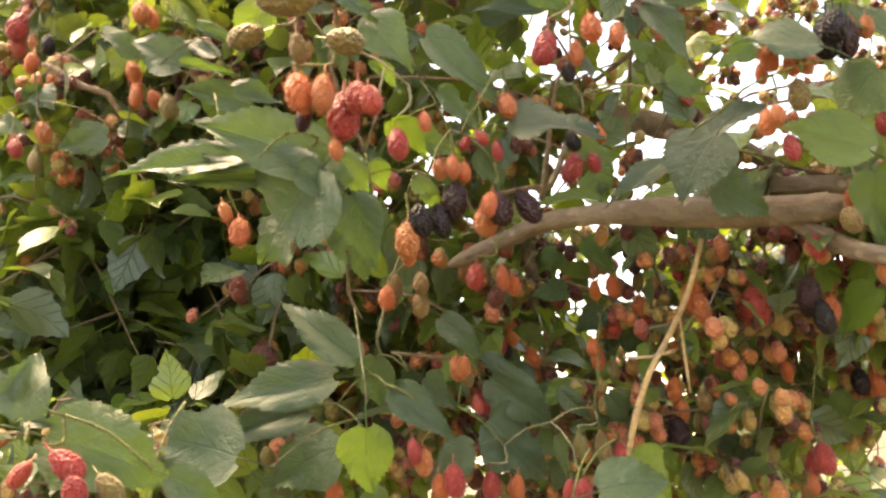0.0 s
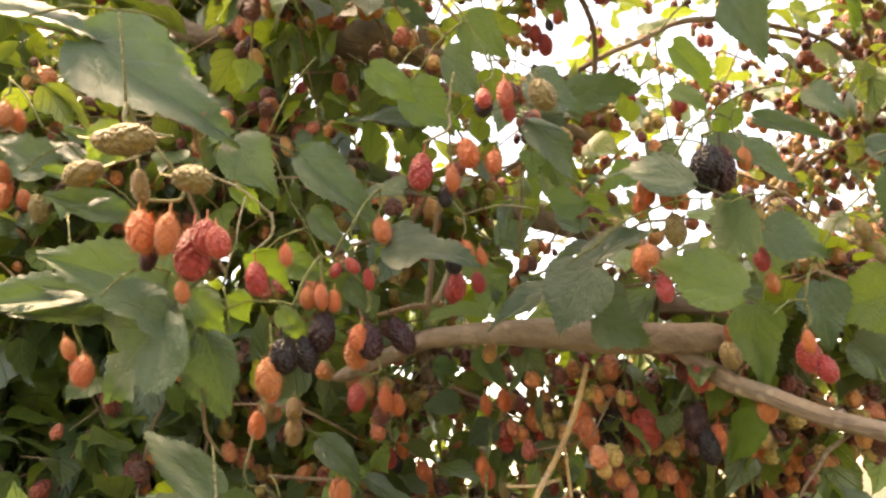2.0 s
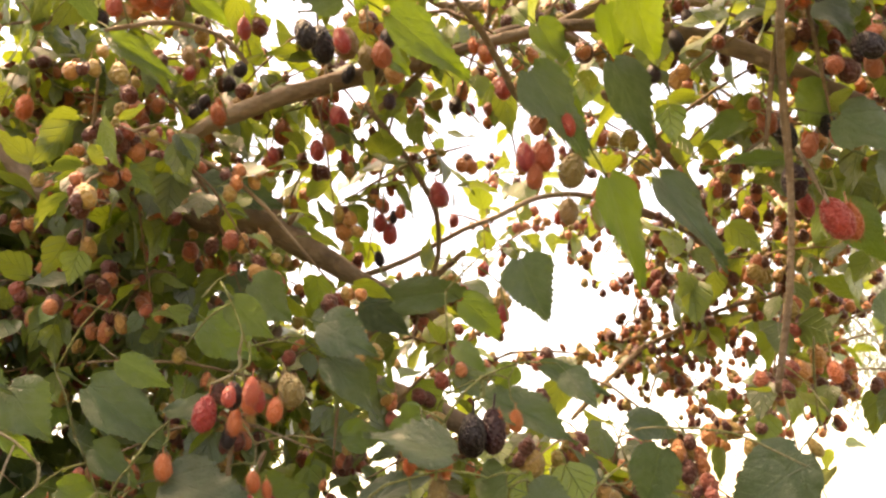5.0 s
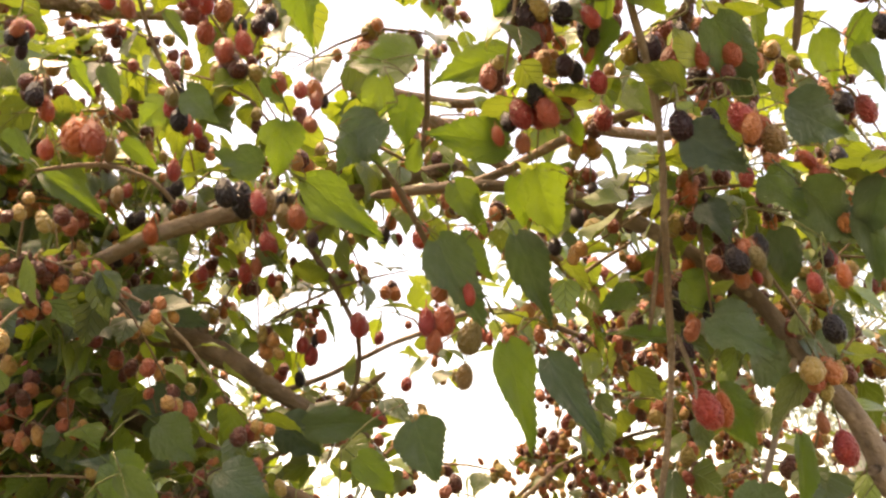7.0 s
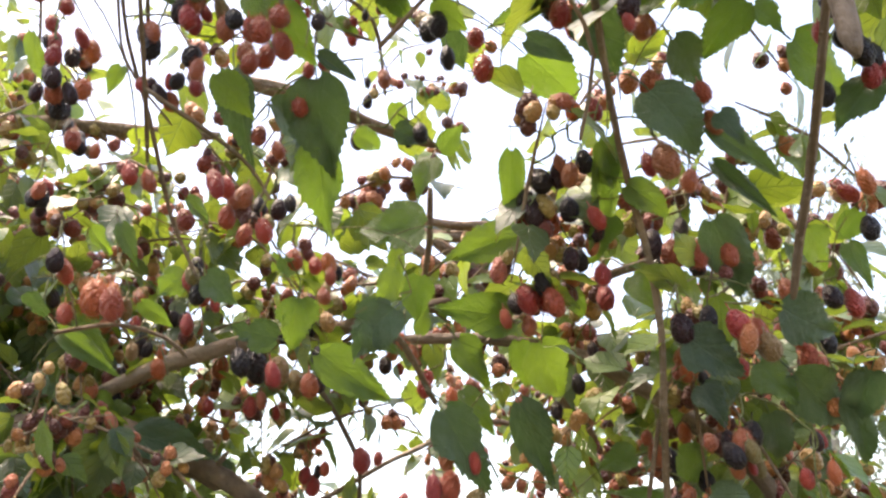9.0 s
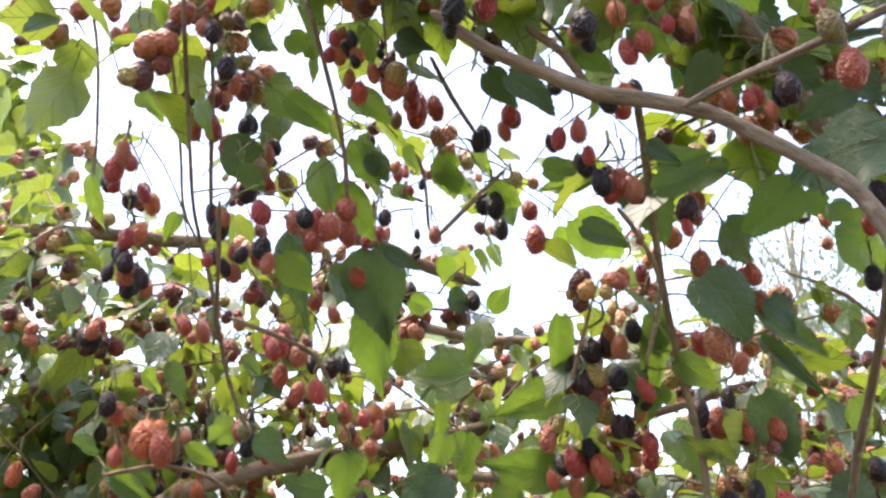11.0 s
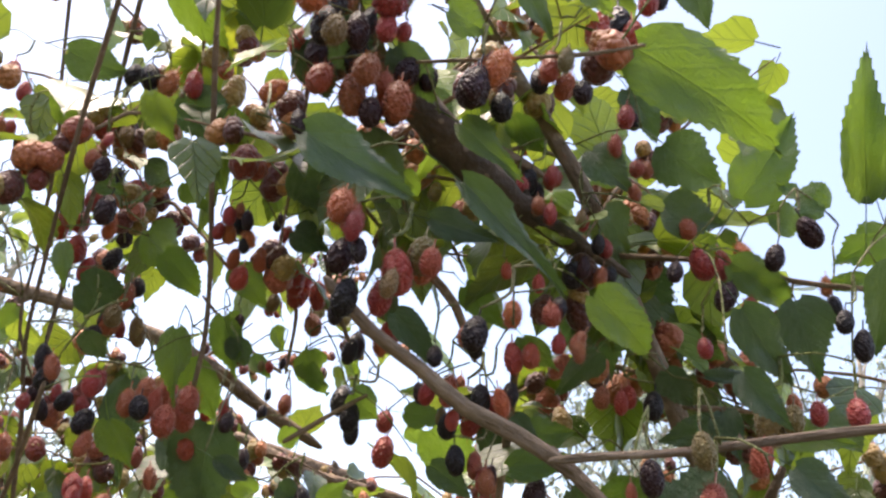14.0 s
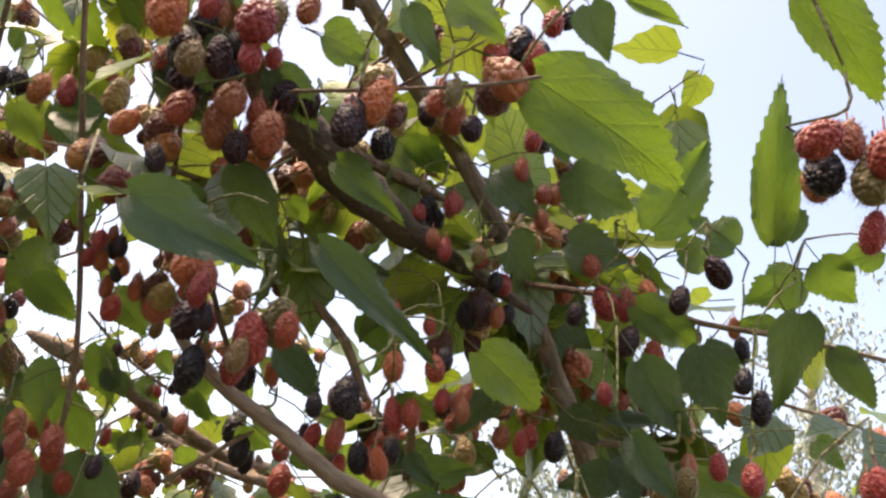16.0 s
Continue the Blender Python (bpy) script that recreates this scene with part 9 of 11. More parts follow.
cluster((0.285, 0.460, 2.268),
        ("b", -0.004, -0.002, -0.008, 0.0171, 0.30, -0.24, -0.92),
        ("o", 0.003, 0.009, -0.006, 0.0175, 0.24, -0.26, -0.93))
cluster((0.097, 0.538, 2.345),
        ("o", 0.010, 0.001, -0.008, 0.0217, -0.03, -0.26, -0.97))
cluster((0.124, 0.473, 2.365),
        ("r", -0.006, -0.002, -0.010, 0.0176, 0.33, -0.20, -0.92))
cluster((0.177, 0.818, 2.220),
        ("b", -0.034, 0.005, -0.011, 0.0286, 0.01, 0.00, -1.00))
cluster((0.506, 0.454, 2.225),
        ("b", 0.008, 0.002, -0.025, 0.0164, -0.22, 0.01, -0.98))
cluster((0.462, 0.488, 2.281),
        ("o", -0.007, 0.000, -0.011, 0.0157, -0.02, -0.04, -1.00),
        ("r", 0.005, -0.001, -0.009, 0.0189, 0.21, 0.10, -0.97))
cluster((0.448, 0.454, 2.345),
        ("k", -0.006, 0.003, -0.014, 0.0301, 0.07, -0.38, -0.92),
        ("o", 0.008, 0.013, -0.010, 0.0211, 0.12, -0.13, -0.98),
        ("r", 0.014, 0.005, -0.022, 0.0206, -0.07, -0.22, -0.97),
        ("k", -0.021, -0.005, -0.011, 0.0196, 0.17, -0.08, -0.99),
        ("r", -0.002, -0.012, -0.030, 0.0245, -0.16, -0.06, -0.99),
        ("b", 0.000, -0.001, -0.026, 0.0188, -0.01, -0.18, -0.98),
        ("b", 0.011, 0.023, -0.013, 0.0212, 0.09, 0.13, -0.99),
        ("b", -0.010, 0.013, -0.003, 0.0175, 0.07, 0.08, -0.99))
cluster((0.632, 0.503, 2.229),
        ("r", -0.010, 0.003, -0.018, 0.0180, 0.85, 0.22, -0.48),
        ("o", 0.003, -0.005, -0.010, 0.0205, 0.16, -0.03, -0.99))
cluster((0.643, 0.515, 2.201),
        ("k", -0.004, -0.004, -0.009, 0.0205, -0.08, -0.16, -0.99))
cluster((0.556, 0.544, 2.118),
        ("r", -0.002, -0.003, -0.008, 0.0158, -0.10, -0.09, -0.99))
cluster((0.541, 0.516, 2.146),
        ("k", -0.011, 0.000, -0.009, 0.0191, -0.05, -0.02, -1.00))
cluster((0.619, 0.430, 2.284),
        ("r", 0.003, 0.006, -0.027, 0.0192, -0.01, 0.10, -0.99),
        ("k", -0.008, -0.005, -0.017, 0.0250, 0.09, -0.15, -0.98),
        ("k", -0.012, 0.001, -0.006, 0.0154, -0.06, -0.04, -1.00),
        ("r", 0.011, 0.013, -0.021, 0.0184, 0.13, -0.12, -0.99),
        ("k", 0.007, 0.006, -0.014, 0.0197, -0.06, -0.08, -1.00),
        ("b", -0.007, 0.009, -0.005, 0.0150, 0.16, -0.29, -0.95))
cluster((0.588, 0.405, 2.293),
        ("k", -0.001, -0.003, -0.009, 0.0236, 0.27, -0.04, -0.96),
        ("r", -0.002, 0.010, -0.023, 0.0170, -0.07, -0.12, -0.99))
cluster((0.601, 0.449, 2.260),
        ("k", -0.003, -0.003, -0.009, 0.0190, -0.06, 0.08, -0.99))
cluster((0.061, 0.628, 2.230),
        ("k", 0.000, 0.003, -0.022, 0.0179, 0.24, -0.04, -0.97))
cluster((0.110, 0.736, 2.190),
        ("o", 0.002, -0.003, -0.010, 0.0217, 0.18, 0.10, -0.98))
cluster((0.293, 0.583, 2.431),
        ("o", 0.004, 0.001, -0.014, 0.0151, -0.21, -0.09, -0.97),
        ("r", 0.010, 0.009, -0.013, 0.0132, -0.05, -0.14, -0.98),
        ("b", -0.011, -0.001, -0.011, 0.0141, 0.02, -0.19, -0.98),
        ("r", 0.002, 0.014, -0.014, 0.0143, 0.19, 0.06, -0.98),
        ("r", 0.011, -0.001, -0.023, 0.0123, 0.05, -0.30, -0.95),
        ("b", -0.016, -0.005, -0.016, 0.0127, 0.14, -0.15, -0.98))
cluster((0.143, 0.633, 2.194),
        ("g", -0.010, -0.011, -0.035, 0.0167, 0.11, -0.24, -0.97),
        ("r", 0.027, -0.005, -0.011, 0.0195, 0.01, 0.12, -1.00))
thicket((0.059, 0.710, 2.469), (0.150, 0.004, -0.004), (0.004, -0.040, 0.090), (-0.079, 0.177, 0.126), 8, 7, 5, 0.79)
thicket((-0.023, 0.856, 2.332), (0.115, 0.003, -0.003), (0.003, -0.043, 0.096), (-0.081, 0.174, 0.074), 9, 9, 6, 0.79)
thicket((0.007, 0.887, 2.183), (0.134, 0.004, -0.004), (0.003, -0.037, 0.082), (-0.066, 0.158, 0.038), 8, 9, 5, 0.79)
thicket((0.329, 1.044, 2.673), (0.125, 0.003, -0.004), (0.004, -0.051, 0.114), (-0.008, 0.198, 0.134), 5, 6, 4, 0.79)
thicket((0.248, 0.921, 2.321), (0.180, 0.005, -0.005), (0.003, -0.029, 0.066), (-0.025, 0.187, 0.071), 7, 9, 4, 0.79)
thicket((0.636, 0.980, 2.170), (0.226, 0.007, -0.005), (0.002, -0.033, 0.075), (0.061, 0.222, 0.044), 8, 7, 7, 0.79)
thicket((0.632, 0.679, 2.199), (0.096, 0.003, -0.002), (0.003, -0.039, 0.088), (0.054, 0.137, 0.047), 12, 8, 6, 0.79)
thicket((0.548, 0.528, 2.328), (0.144, 0.004, -0.003), (0.002, -0.027, 0.059), (0.038, 0.109, 0.075), 5, 7, 4, 0.79)
thicket((0.485, 0.588, 2.200), (0.088, 0.003, -0.002), (0.003, -0.034, 0.077), (0.017, 0.088, 0.034), 8, 8, 6, 0.79)
leaf((0.591, 0.555, 2.103), (0.636, 0.582, 2.070), (0.06, -0.80, -0.61), 0.76, 0, "d")
leaf((0.519, 0.610, 2.138), (0.537, 0.601, 2.110), (-0.48, -0.87, 0.06), 0.79, 1, "l")
leaf((0.529, 0.436, 2.226), (0.540, 0.432, 2.204), (-0.21, -0.97, 0.16), 0.77, 1, "d")
leaf((0.636, 0.513, 2.197), (0.630, 0.542, 2.185), (-0.25, -0.35, -0.91), 0.78, 0, "l")
leaf((0.358, 0.421, 2.324), (0.371, 0.441, 2.314), (0.73, -0.58, -0.34), 0.83, 0, "l")

# upper bough
leaf((0.450, 0.362, 2.257), (0.487, 0.352, 2.270), (-0.24, -0.96, -0.13), 0.54, 0, "l")
leaf((0.288, 0.390, 2.311), (0.300, 0.412, 2.281), (-0.22, -0.72, -0.67), 0.65, 0, "l")
leaf((0.204, 0.410, 2.318), (0.238, 0.421, 2.314), (0.31, -0.82, -0.49), 0.86, 1, "d")
leaf((0.502, 0.405, 2.390), (0.528, 0.432, 2.343), (-0.32, -0.72, -0.60), 0.86, 1, "d")
leaf((0.518, 0.389, 2.412), (0.551, 0.389, 2.368), (-0.48, -0.84, -0.26), 0.85, 1, "d")
leaf((0.482, 0.404, 2.402), (0.508, 0.415, 2.353), (0.14, -0.99, -0.09), 0.54, 0, "d")
leaf((0.533, 0.287, 2.237), (0.492, 0.315, 2.235), (-0.65, -0.77, 0.02), 0.91, 1, "d")
leaf((0.497, 0.306, 2.228), (0.477, 0.329, 2.212), (-0.27, -0.62, -0.73), 0.86, 0, "l")
leaf((0.492, 0.267, 2.196), (0.500, 0.269, 2.185), (-0.26, -0.90, -0.33), 0.81, 3, "l")
leaf((0.313, 0.353, 2.353), (0.335, 0.351, 2.347), (-0.14, -0.99, 0.02), 0.94, 1, "d")
leaf((0.220, 0.382, 2.387), (0.237, 0.404, 2.388), (0.83, -0.43, -0.35), 0.68, 1, "d")
leaf((0.261, 0.357, 2.391), (0.271, 0.367, 2.371), (0.38, -0.88, -0.26), 0.65, 0, "l")
leaf((0.234, 0.386, 2.349), (0.260, 0.417, 2.341), (0.79, -0.55, -0.28), 0.80, 1, "l")
leaf((0.423, 0.266, 2.284), (0.444, 0.277, 2.274), (-0.11, -0.46, -0.88), 0.65, 0, "l")
leaf((0.374, 0.335, 2.313), (0.401, 0.342, 2.293), (0.14, -0.99, -0.11), 0.65, 0, "d")
leaf((0.419, 0.413, 2.264), (0.447, 0.414, 2.250), (-0.09, -0.98, -0.18), 0.65, 0, "d")
leaf((0.159, 0.389, 2.422), (0.160, 0.416, 2.411), (-0.11, -0.22, -0.97), 0.76, 0, "l")
leaf((0.126, 0.454, 2.396), (0.144, 0.464, 2.379), (0.52, -0.85, -0.01), 0.86, 1, "l")
leaf((0.338, 0.411, 2.313), (0.344, 0.442, 2.298), (0.41, -0.33, -0.85), 0.72, 0, "l")
leaf((0.368, 0.412, 2.293), (0.389, 0.435, 2.286), (0.20, -0.33, -0.92), 0.65, 0, "l")
leaf((0.393, 0.367, 2.274), (0.418, 0.368, 2.278), (0.16, -0.89, -0.41), 0.65, 1, "l")
cluster((0.325, 0.407, 2.373),
        ("r", -0.007, 0.001, -0.015, 0.0192, 0.11, 0.14, -0.99),
        ("r", -0.001, 0.011, -0.010, 0.0264, -0.15, 0.26, -0.95),
        ("b", 0.008, 0.015, -0.034, 0.0162, 0.35, -0.00, -0.93),
        ("r", -0.006, -0.010, -0.015, 0.0175, 0.03, 0.21, -0.98),
        ("r", 0.007, 0.002, -0.018, 0.0208, 0.20, 0.06, -0.97))
cluster((0.368, 0.393, 2.343),
        ("k", -0.006, 0.005, -0.019, 0.0190, 0.02, -0.05, -1.00),
        ("b", 0.005, 0.004, -0.017, 0.0155, 0.31, 0.03, -0.96),
        ("r", 0.010, -0.004, -0.010, 0.0153, 0.01, 0.11, -1.00),
        ("k", -0.007, 0.014, -0.018, 0.0142, 0.10, 0.15, -0.99),
        ("k", -0.008, -0.003, -0.026, 0.0176, -0.08, 0.10, -1.00),
        ("r", 0.013, 0.005, -0.007, 0.0153, 0.03, 0.00, -1.00),
        ("r", -0.006, 0.012, -0.019, 0.0118, -0.02, -0.02, -1.00))
cluster((0.408, 0.345, 2.298),
        ("r", -0.008, -0.002, -0.013, 0.0141, -0.08, 0.28, -0.95),
        ("b", 0.002, -0.002, -0.008, 0.0154, 0.01, -0.00, -1.00),
        ("k", 0.005, 0.006, -0.024, 0.0153, 0.10, 0.16, -0.99),
        ("r", 0.006, -0.001, -0.024, 0.0121, 0.06, 0.29, -0.96),
        ("k", -0.013, 0.007, -0.012, 0.0130, 0.26, -0.09, -0.96),
        ("b", 0.000, -0.009, -0.015, 0.0129, 0.08, 0.12, -0.99),
        ("g", 0.003, 0.013, -0.020, 0.0103, -0.02, 0.13, -0.99))
cluster((0.429, 0.335, 2.260),
        ("k", -0.014, -0.002, -0.007, 0.0162, 0.28, 0.21, -0.94),
        ("b", -0.003, 0.001, -0.007, 0.0146, 0.13, 0.10, -0.99),
        ("r", 0.002, -0.004, -0.015, 0.0138, 0.12, 0.06, -0.99),
        ("b", 0.001, -0.010, -0.017, 0.0132, 0.17, 0.08, -0.98),
        ("k", 0.007, 0.005, -0.010, 0.0132, 0.07, 0.22, -0.97))
cluster((0.469, 0.371, 2.265),
        ("k", 0.000, -0.004, -0.008, 0.0185, -0.18, 0.17, -0.97),
        ("r", -0.004, -0.003, -0.021, 0.0126, 0.17, -0.01, -0.98))
cluster((0.469, 0.239, 2.243),
        ("k", -0.001, -0.006, -0.010, 0.0153, 0.18, 0.05, -0.99),
        ("b", -0.005, 0.001, -0.018, 0.0084, 0.17, 0.02, -0.99))
cluster((0.186, 0.461, 2.434),
        ("k", -0.002, -0.001, -0.010, 0.0210, -0.04, -0.01, -1.00),
        ("r", 0.011, 0.005, -0.012, 0.0193, -0.21, -0.10, -0.97),
        ("o", 0.007, -0.001, -0.023, 0.0181, 0.18, 0.16, -0.97),
        ("r", -0.012, 0.006, -0.026, 0.0200, 0.10, -0.09, -0.99),
        ("b", 0.019, -0.002, -0.016, 0.0154, 0.07, 0.16, -0.99),
        ("g", -0.016, 0.017, -0.019, 0.0180, 0.13, -0.02, -1.00))
cluster((0.151, 0.462, 2.426),
        ("b", 0.002, -0.001, -0.009, 0.0175, 0.16, 0.19, -0.97))
cluster((0.156, 0.464, 2.426),
        ("k", -0.000, 0.004, -0.021, 0.0209, 0.10, 0.39, -0.91),
        ("r", 0.000, 0.014, -0.036, 0.0209, 0.22, 0.16, -0.97),
        ("r", 0.014, 0.016, -0.032, 0.0183, -0.04, -0.29, -0.96),
        ("k", -0.008, -0.005, -0.012, 0.0175, 0.19, 0.05, -0.99),
        ("b", -0.007, 0.009, -0.011, 0.0191, 0.17, -0.07, -0.99),
        ("b", 0.008, 0.006, -0.036, 0.0155, 0.15, -0.01, -0.98),
        ("g", 0.008, 0.022, -0.025, 0.0174, 0.09, -0.04, -0.99),
        ("k", -0.006, -0.009, -0.020, 0.0143, 0.35, 0.05, -0.93))
cluster((0.201, 0.486, 2.406),
        ("k", -0.005, -0.003, -0.011, 0.0192, 0.20, -0.03, -0.98),
        ("b", 0.008, 0.002, -0.013, 0.0183, 0.22, 0.22, -0.95))
cluster((0.084, 0.480, 2.510),
        ("r", -0.004, -0.002, -0.012, 0.0177, 0.22, 0.08, -0.97),
        ("r", 0.007, 0.008, -0.020, 0.0188, 0.01, 0.02, -1.00))
cluster((0.181, 0.418, 2.448),
        ("b", 0.005, -0.001, -0.010, 0.0183, 0.05, 0.14, -0.99),
        ("b", 0.004, 0.012, -0.011, 0.0178, 0.09, -0.11, -0.98),
        ("r", 0.000, -0.005, -0.019, 0.0181, -0.02, -0.09, -0.99),
        ("g", 0.011, -0.007, -0.021, 0.0179, 0.31, 0.07, -0.94),
        ("b", -0.009, -0.003, -0.013, 0.0145, -0.08, -0.00, -0.99))
cluster((0.145, 0.390, 2.406),
        ("k", 0.006, 0.004, -0.016, 0.0172, 0.26, 0.05, -0.97),
        ("o", 0.004, 0.015, -0.020, 0.0151, 0.16, 0.18, -0.97),
        ("k", -0.002, 0.010, -0.012, 0.0143, 0.38, 0.02, -0.93),
        ("r", -0.005, -0.002, -0.011, 0.0133, -0.09, 0.34, -0.93),
        ("r", 0.013, 0.012, -0.026, 0.0127, 0.24, -0.03, -0.97),
        ("b", 0.006, -0.003, -0.021, 0.0121, 0.06, 0.25, -0.96),
        ("b", -0.009, -0.008, -0.014, 0.0123, 0.10, 0.27, -0.96))
cluster((0.115, 0.474, 2.371),
        ("o", 0.016, 0.017, -0.036, 0.0190, 0.11, 0.11, -0.99),
        ("r", 0.011, 0.004, -0.035, 0.0168, 0.38, 0.38, -0.84))
cluster((0.228, 0.417, 2.322),
        ("b", 0.000, -0.001, -0.012, 0.0196, -0.09, -0.16, -0.98),
        ("g", 0.009, 0.009, -0.010, 0.0199, 0.33, 0.21, -0.92),
        ("k", -0.007, 0.008, -0.011, 0.0148, 0.13, 0.16, -0.97),
        ("g", 0.000, -0.010, -0.013, 0.0157, 0.15, -0.01, -0.98),
        ("r", -0.001, 0.012, -0.012, 0.0138, 0.35, 0.13, -0.93))
cluster((0.158, 0.397, 2.265),
        ("r", 0.004, -0.004, -0.009, 0.0151, -0.07, 0.00, -1.00),
        ("k", -0.001, 0.002, -0.016, 0.0173, 0.15, -0.02, -0.98),
        ("b", 0.003, 0.002, -0.028, 0.0150, 0.07, 0.12, -0.99),
        ("k", 0.001, 0.011, -0.031, 0.0160, 0.07, 0.19, -0.98),
        ("k", -0.008, 0.008, -0.025, 0.0139, -0.12, -0.10, -0.99),
        ("k", 0.006, -0.006, -0.025, 0.0143, 0.02, 0.05, -1.00),
        ("k", 0.004, 0.014, -0.022, 0.0123, -0.11, 0.19, -0.97),
        ("k", 0.012, -0.002, -0.032, 0.0153, 0.31, 0.19, -0.94))
thicket((-0.082, 0.763, 2.589), (0.089, 0.001, -0.000), (0.001, -0.074, 0.147), (-0.054, 0.099, 0.068), 6, 6, 3, 0.84)
thicket((0.039, 0.783, 2.304), (0.154, 0.002, -0.000), (0.000, -0.053, 0.106), (-0.039, 0.103, 0.032), 6, 8, 6, 0.87)
thicket((0.328, 0.900, 2.312), (0.144, 0.002, -0.000), (0.001, -0.046, 0.093), (-0.002, 0.100, 0.029), 4, 8, 4, 0.84)
thicket((0.280, 0.555, 2.435), (0.110, -0.000, 0.001), (-0.000, -0.035, 0.067), (-0.009, 0.080, 0.054), 3, 6, 4, 0.91)
thicket((0.700, 0.723, 2.268), (0.039, 0.000, -0.000), (-0.000, -0.004, 0.008), (0.026, 0.053, 0.015), 2, 3, 8, 0.89)

# outer shoots
leaf((0.444, 0.241, 2.299), (0.481, 0.256, 2.284), (0.26, -0.89, -0.37), 0.65, 0, "l")
leaf((0.487, 0.272, 2.374), (0.516, 0.262, 2.369), (-0.38, -0.87, -0.31), 0.86, 1, "d")
leaf((0.213, 0.311, 2.468), (0.251, 0.356, 2.448), (0.26, -0.42, -0.87), 0.54, 0, "l")
leaf((0.167, 0.346, 2.422), (0.199, 0.370, 2.435), (0.76, -0.45, -0.46), 0.65, 1, "d")
leaf((0.210, 0.331, 2.441), (0.206, 0.345, 2.434), (-0.14, -0.33, -0.94), 0.77, 0, "d")
leaf((0.519, 0.266, 2.349), (0.565, 0.277, 2.340), (0.21, -0.91, -0.37), 0.54, 0, "l")
leaf((0.504, 0.231, 2.276), (0.521, 0.224, 2.254), (-0.71, -0.67, -0.21), 0.65, 0, "d")
leaf((0.494, 0.184, 2.224), (0.512, 0.177, 2.212), (-0.47, -0.88, -0.03), 0.76, 0, "d")
leaf((0.304, 0.454, 2.315), (0.319, 0.451, 2.304), (-0.30, -0.95, 0.09), 0.76, 0, "l")
leaf((0.374, 0.225, 2.352), (0.406, 0.227, 2.336), (-0.06, -0.98, -0.18), 0.54, 0, "l")
cluster((0.511, 0.273, 2.381),
        ("r", -0.004, 0.005, -0.021, 0.0196, 0.39, -0.04, -0.92),
        ("b", 0.008, 0.004, -0.019, 0.0147, 0.40, 0.08, -0.92),
        ("b", -0.013, 0.000, -0.010, 0.0133, 0.22, -0.24, -0.94),
        ("o", 0.015, -0.002, -0.016, 0.0140, 0.35, -0.06, -0.94),
        ("r", 0.006, -0.001, -0.027, 0.0127, 0.20, 0.23, -0.95),
        ("k", -0.012, 0.006, -0.005, 0.0108, 0.31, 0.04, -0.95))
cluster((0.540, 0.258, 2.367),
        ("k", -0.003, -0.003, -0.008, 0.0155, -0.06, 0.26, -0.96))
cluster((0.527, 0.270, 2.348),
        ("k", -0.006, -0.001, -0.008, 0.0172, -0.24, 0.15, -0.96),
        ("b", 0.005, 0.002, -0.011, 0.0199, 0.20, 0.13, -0.97))
cluster((0.519, 0.292, 2.326),
        ("r", -0.002, -0.004, -0.008, 0.0124, 0.16, -0.13, -0.98))
cluster((0.536, 0.255, 2.288),
        ("g", -0.007, -0.000, -0.009, 0.0225, 0.20, 0.07, -0.97),
        ("b", -0.009, -0.001, -0.027, 0.0183, -0.08, 0.12, -0.99),
        ("g", -0.001, -0.010, -0.013, 0.0139, 0.11, 0.23, -0.97),
        ("b", 0.002, -0.005, -0.006, 0.0111, 0.20, 0.08, -0.97))
cluster((0.481, 0.209, 2.226),
        ("b", -0.003, -0.005, -0.006, 0.0165, 0.01, 0.10, -1.00))
cluster((0.474, 0.208, 2.242),
        ("g", -0.002, -0.005, -0.006, 0.0144, 0.24, 0.04, -0.97))
cluster((0.561, 0.240, 2.287),
        ("r", -0.005, -0.006, -0.008, 0.0150, -0.02, -0.16, -0.98))
cluster((0.552, 0.224, 2.319),
        ("k", -0.006, -0.001, -0.007, 0.0123, -0.08, 0.02, -0.99),
        ("k", 0.000, -0.003, -0.015, 0.0156, 0.10, 0.20, -0.98))
cluster((0.322, 0.393, 2.352),
        ("g", -0.011, 0.005, -0.017, 0.0129, -0.05, 0.02, -1.00))
cluster((0.207, 0.400, 2.378),
        ("k", 0.010, 0.013, -0.033, 0.0168, -0.22, 0.02, -0.98),
        ("b", 0.021, 0.022, -0.049, 0.0174, 0.05, 0.01, -1.00),
        ("k", 0.023, 0.027, -0.042, 0.0137, 0.20, -0.01, -0.98))
cluster((0.182, 0.416, 2.383),
        ("r", 0.007, 0.008, -0.031, 0.0196, 0.19, 0.15, -0.97),
        ("r", 0.017, 0.015, -0.040, 0.0173, -0.12, 0.11, -0.99),
        ("o", 0.026, 0.012, -0.042, 0.0155, 0.07, 0.10, -0.99),
        ("k", 0.020, 0.024, -0.038, 0.0120, 0.14, 0.06, -0.99))
cluster((0.149, 0.397, 2.320),
        ("r", 0.001, -0.009, -0.019, 0.0196, -0.08, 0.06, -1.00),
        ("b", 0.006, -0.016, -0.013, 0.0176, 0.03, 0.22, -0.98))
cluster((0.220, 0.399, 2.298),
        ("k", -0.008, 0.002, -0.031, 0.0176, -0.18, 0.11, -0.98),
        ("k", -0.017, 0.003, -0.022, 0.0177, 0.29, 0.09, -0.96),
        ("k", 0.004, 0.004, -0.005, 0.0173, -0.09, 0.25, -0.97),
        ("b", -0.015, 0.013, -0.026, 0.0159, 0.06, -0.20, -0.97),
        ("b", -0.008, -0.007, -0.030, 0.0156, 0.38, -0.15, -0.91))
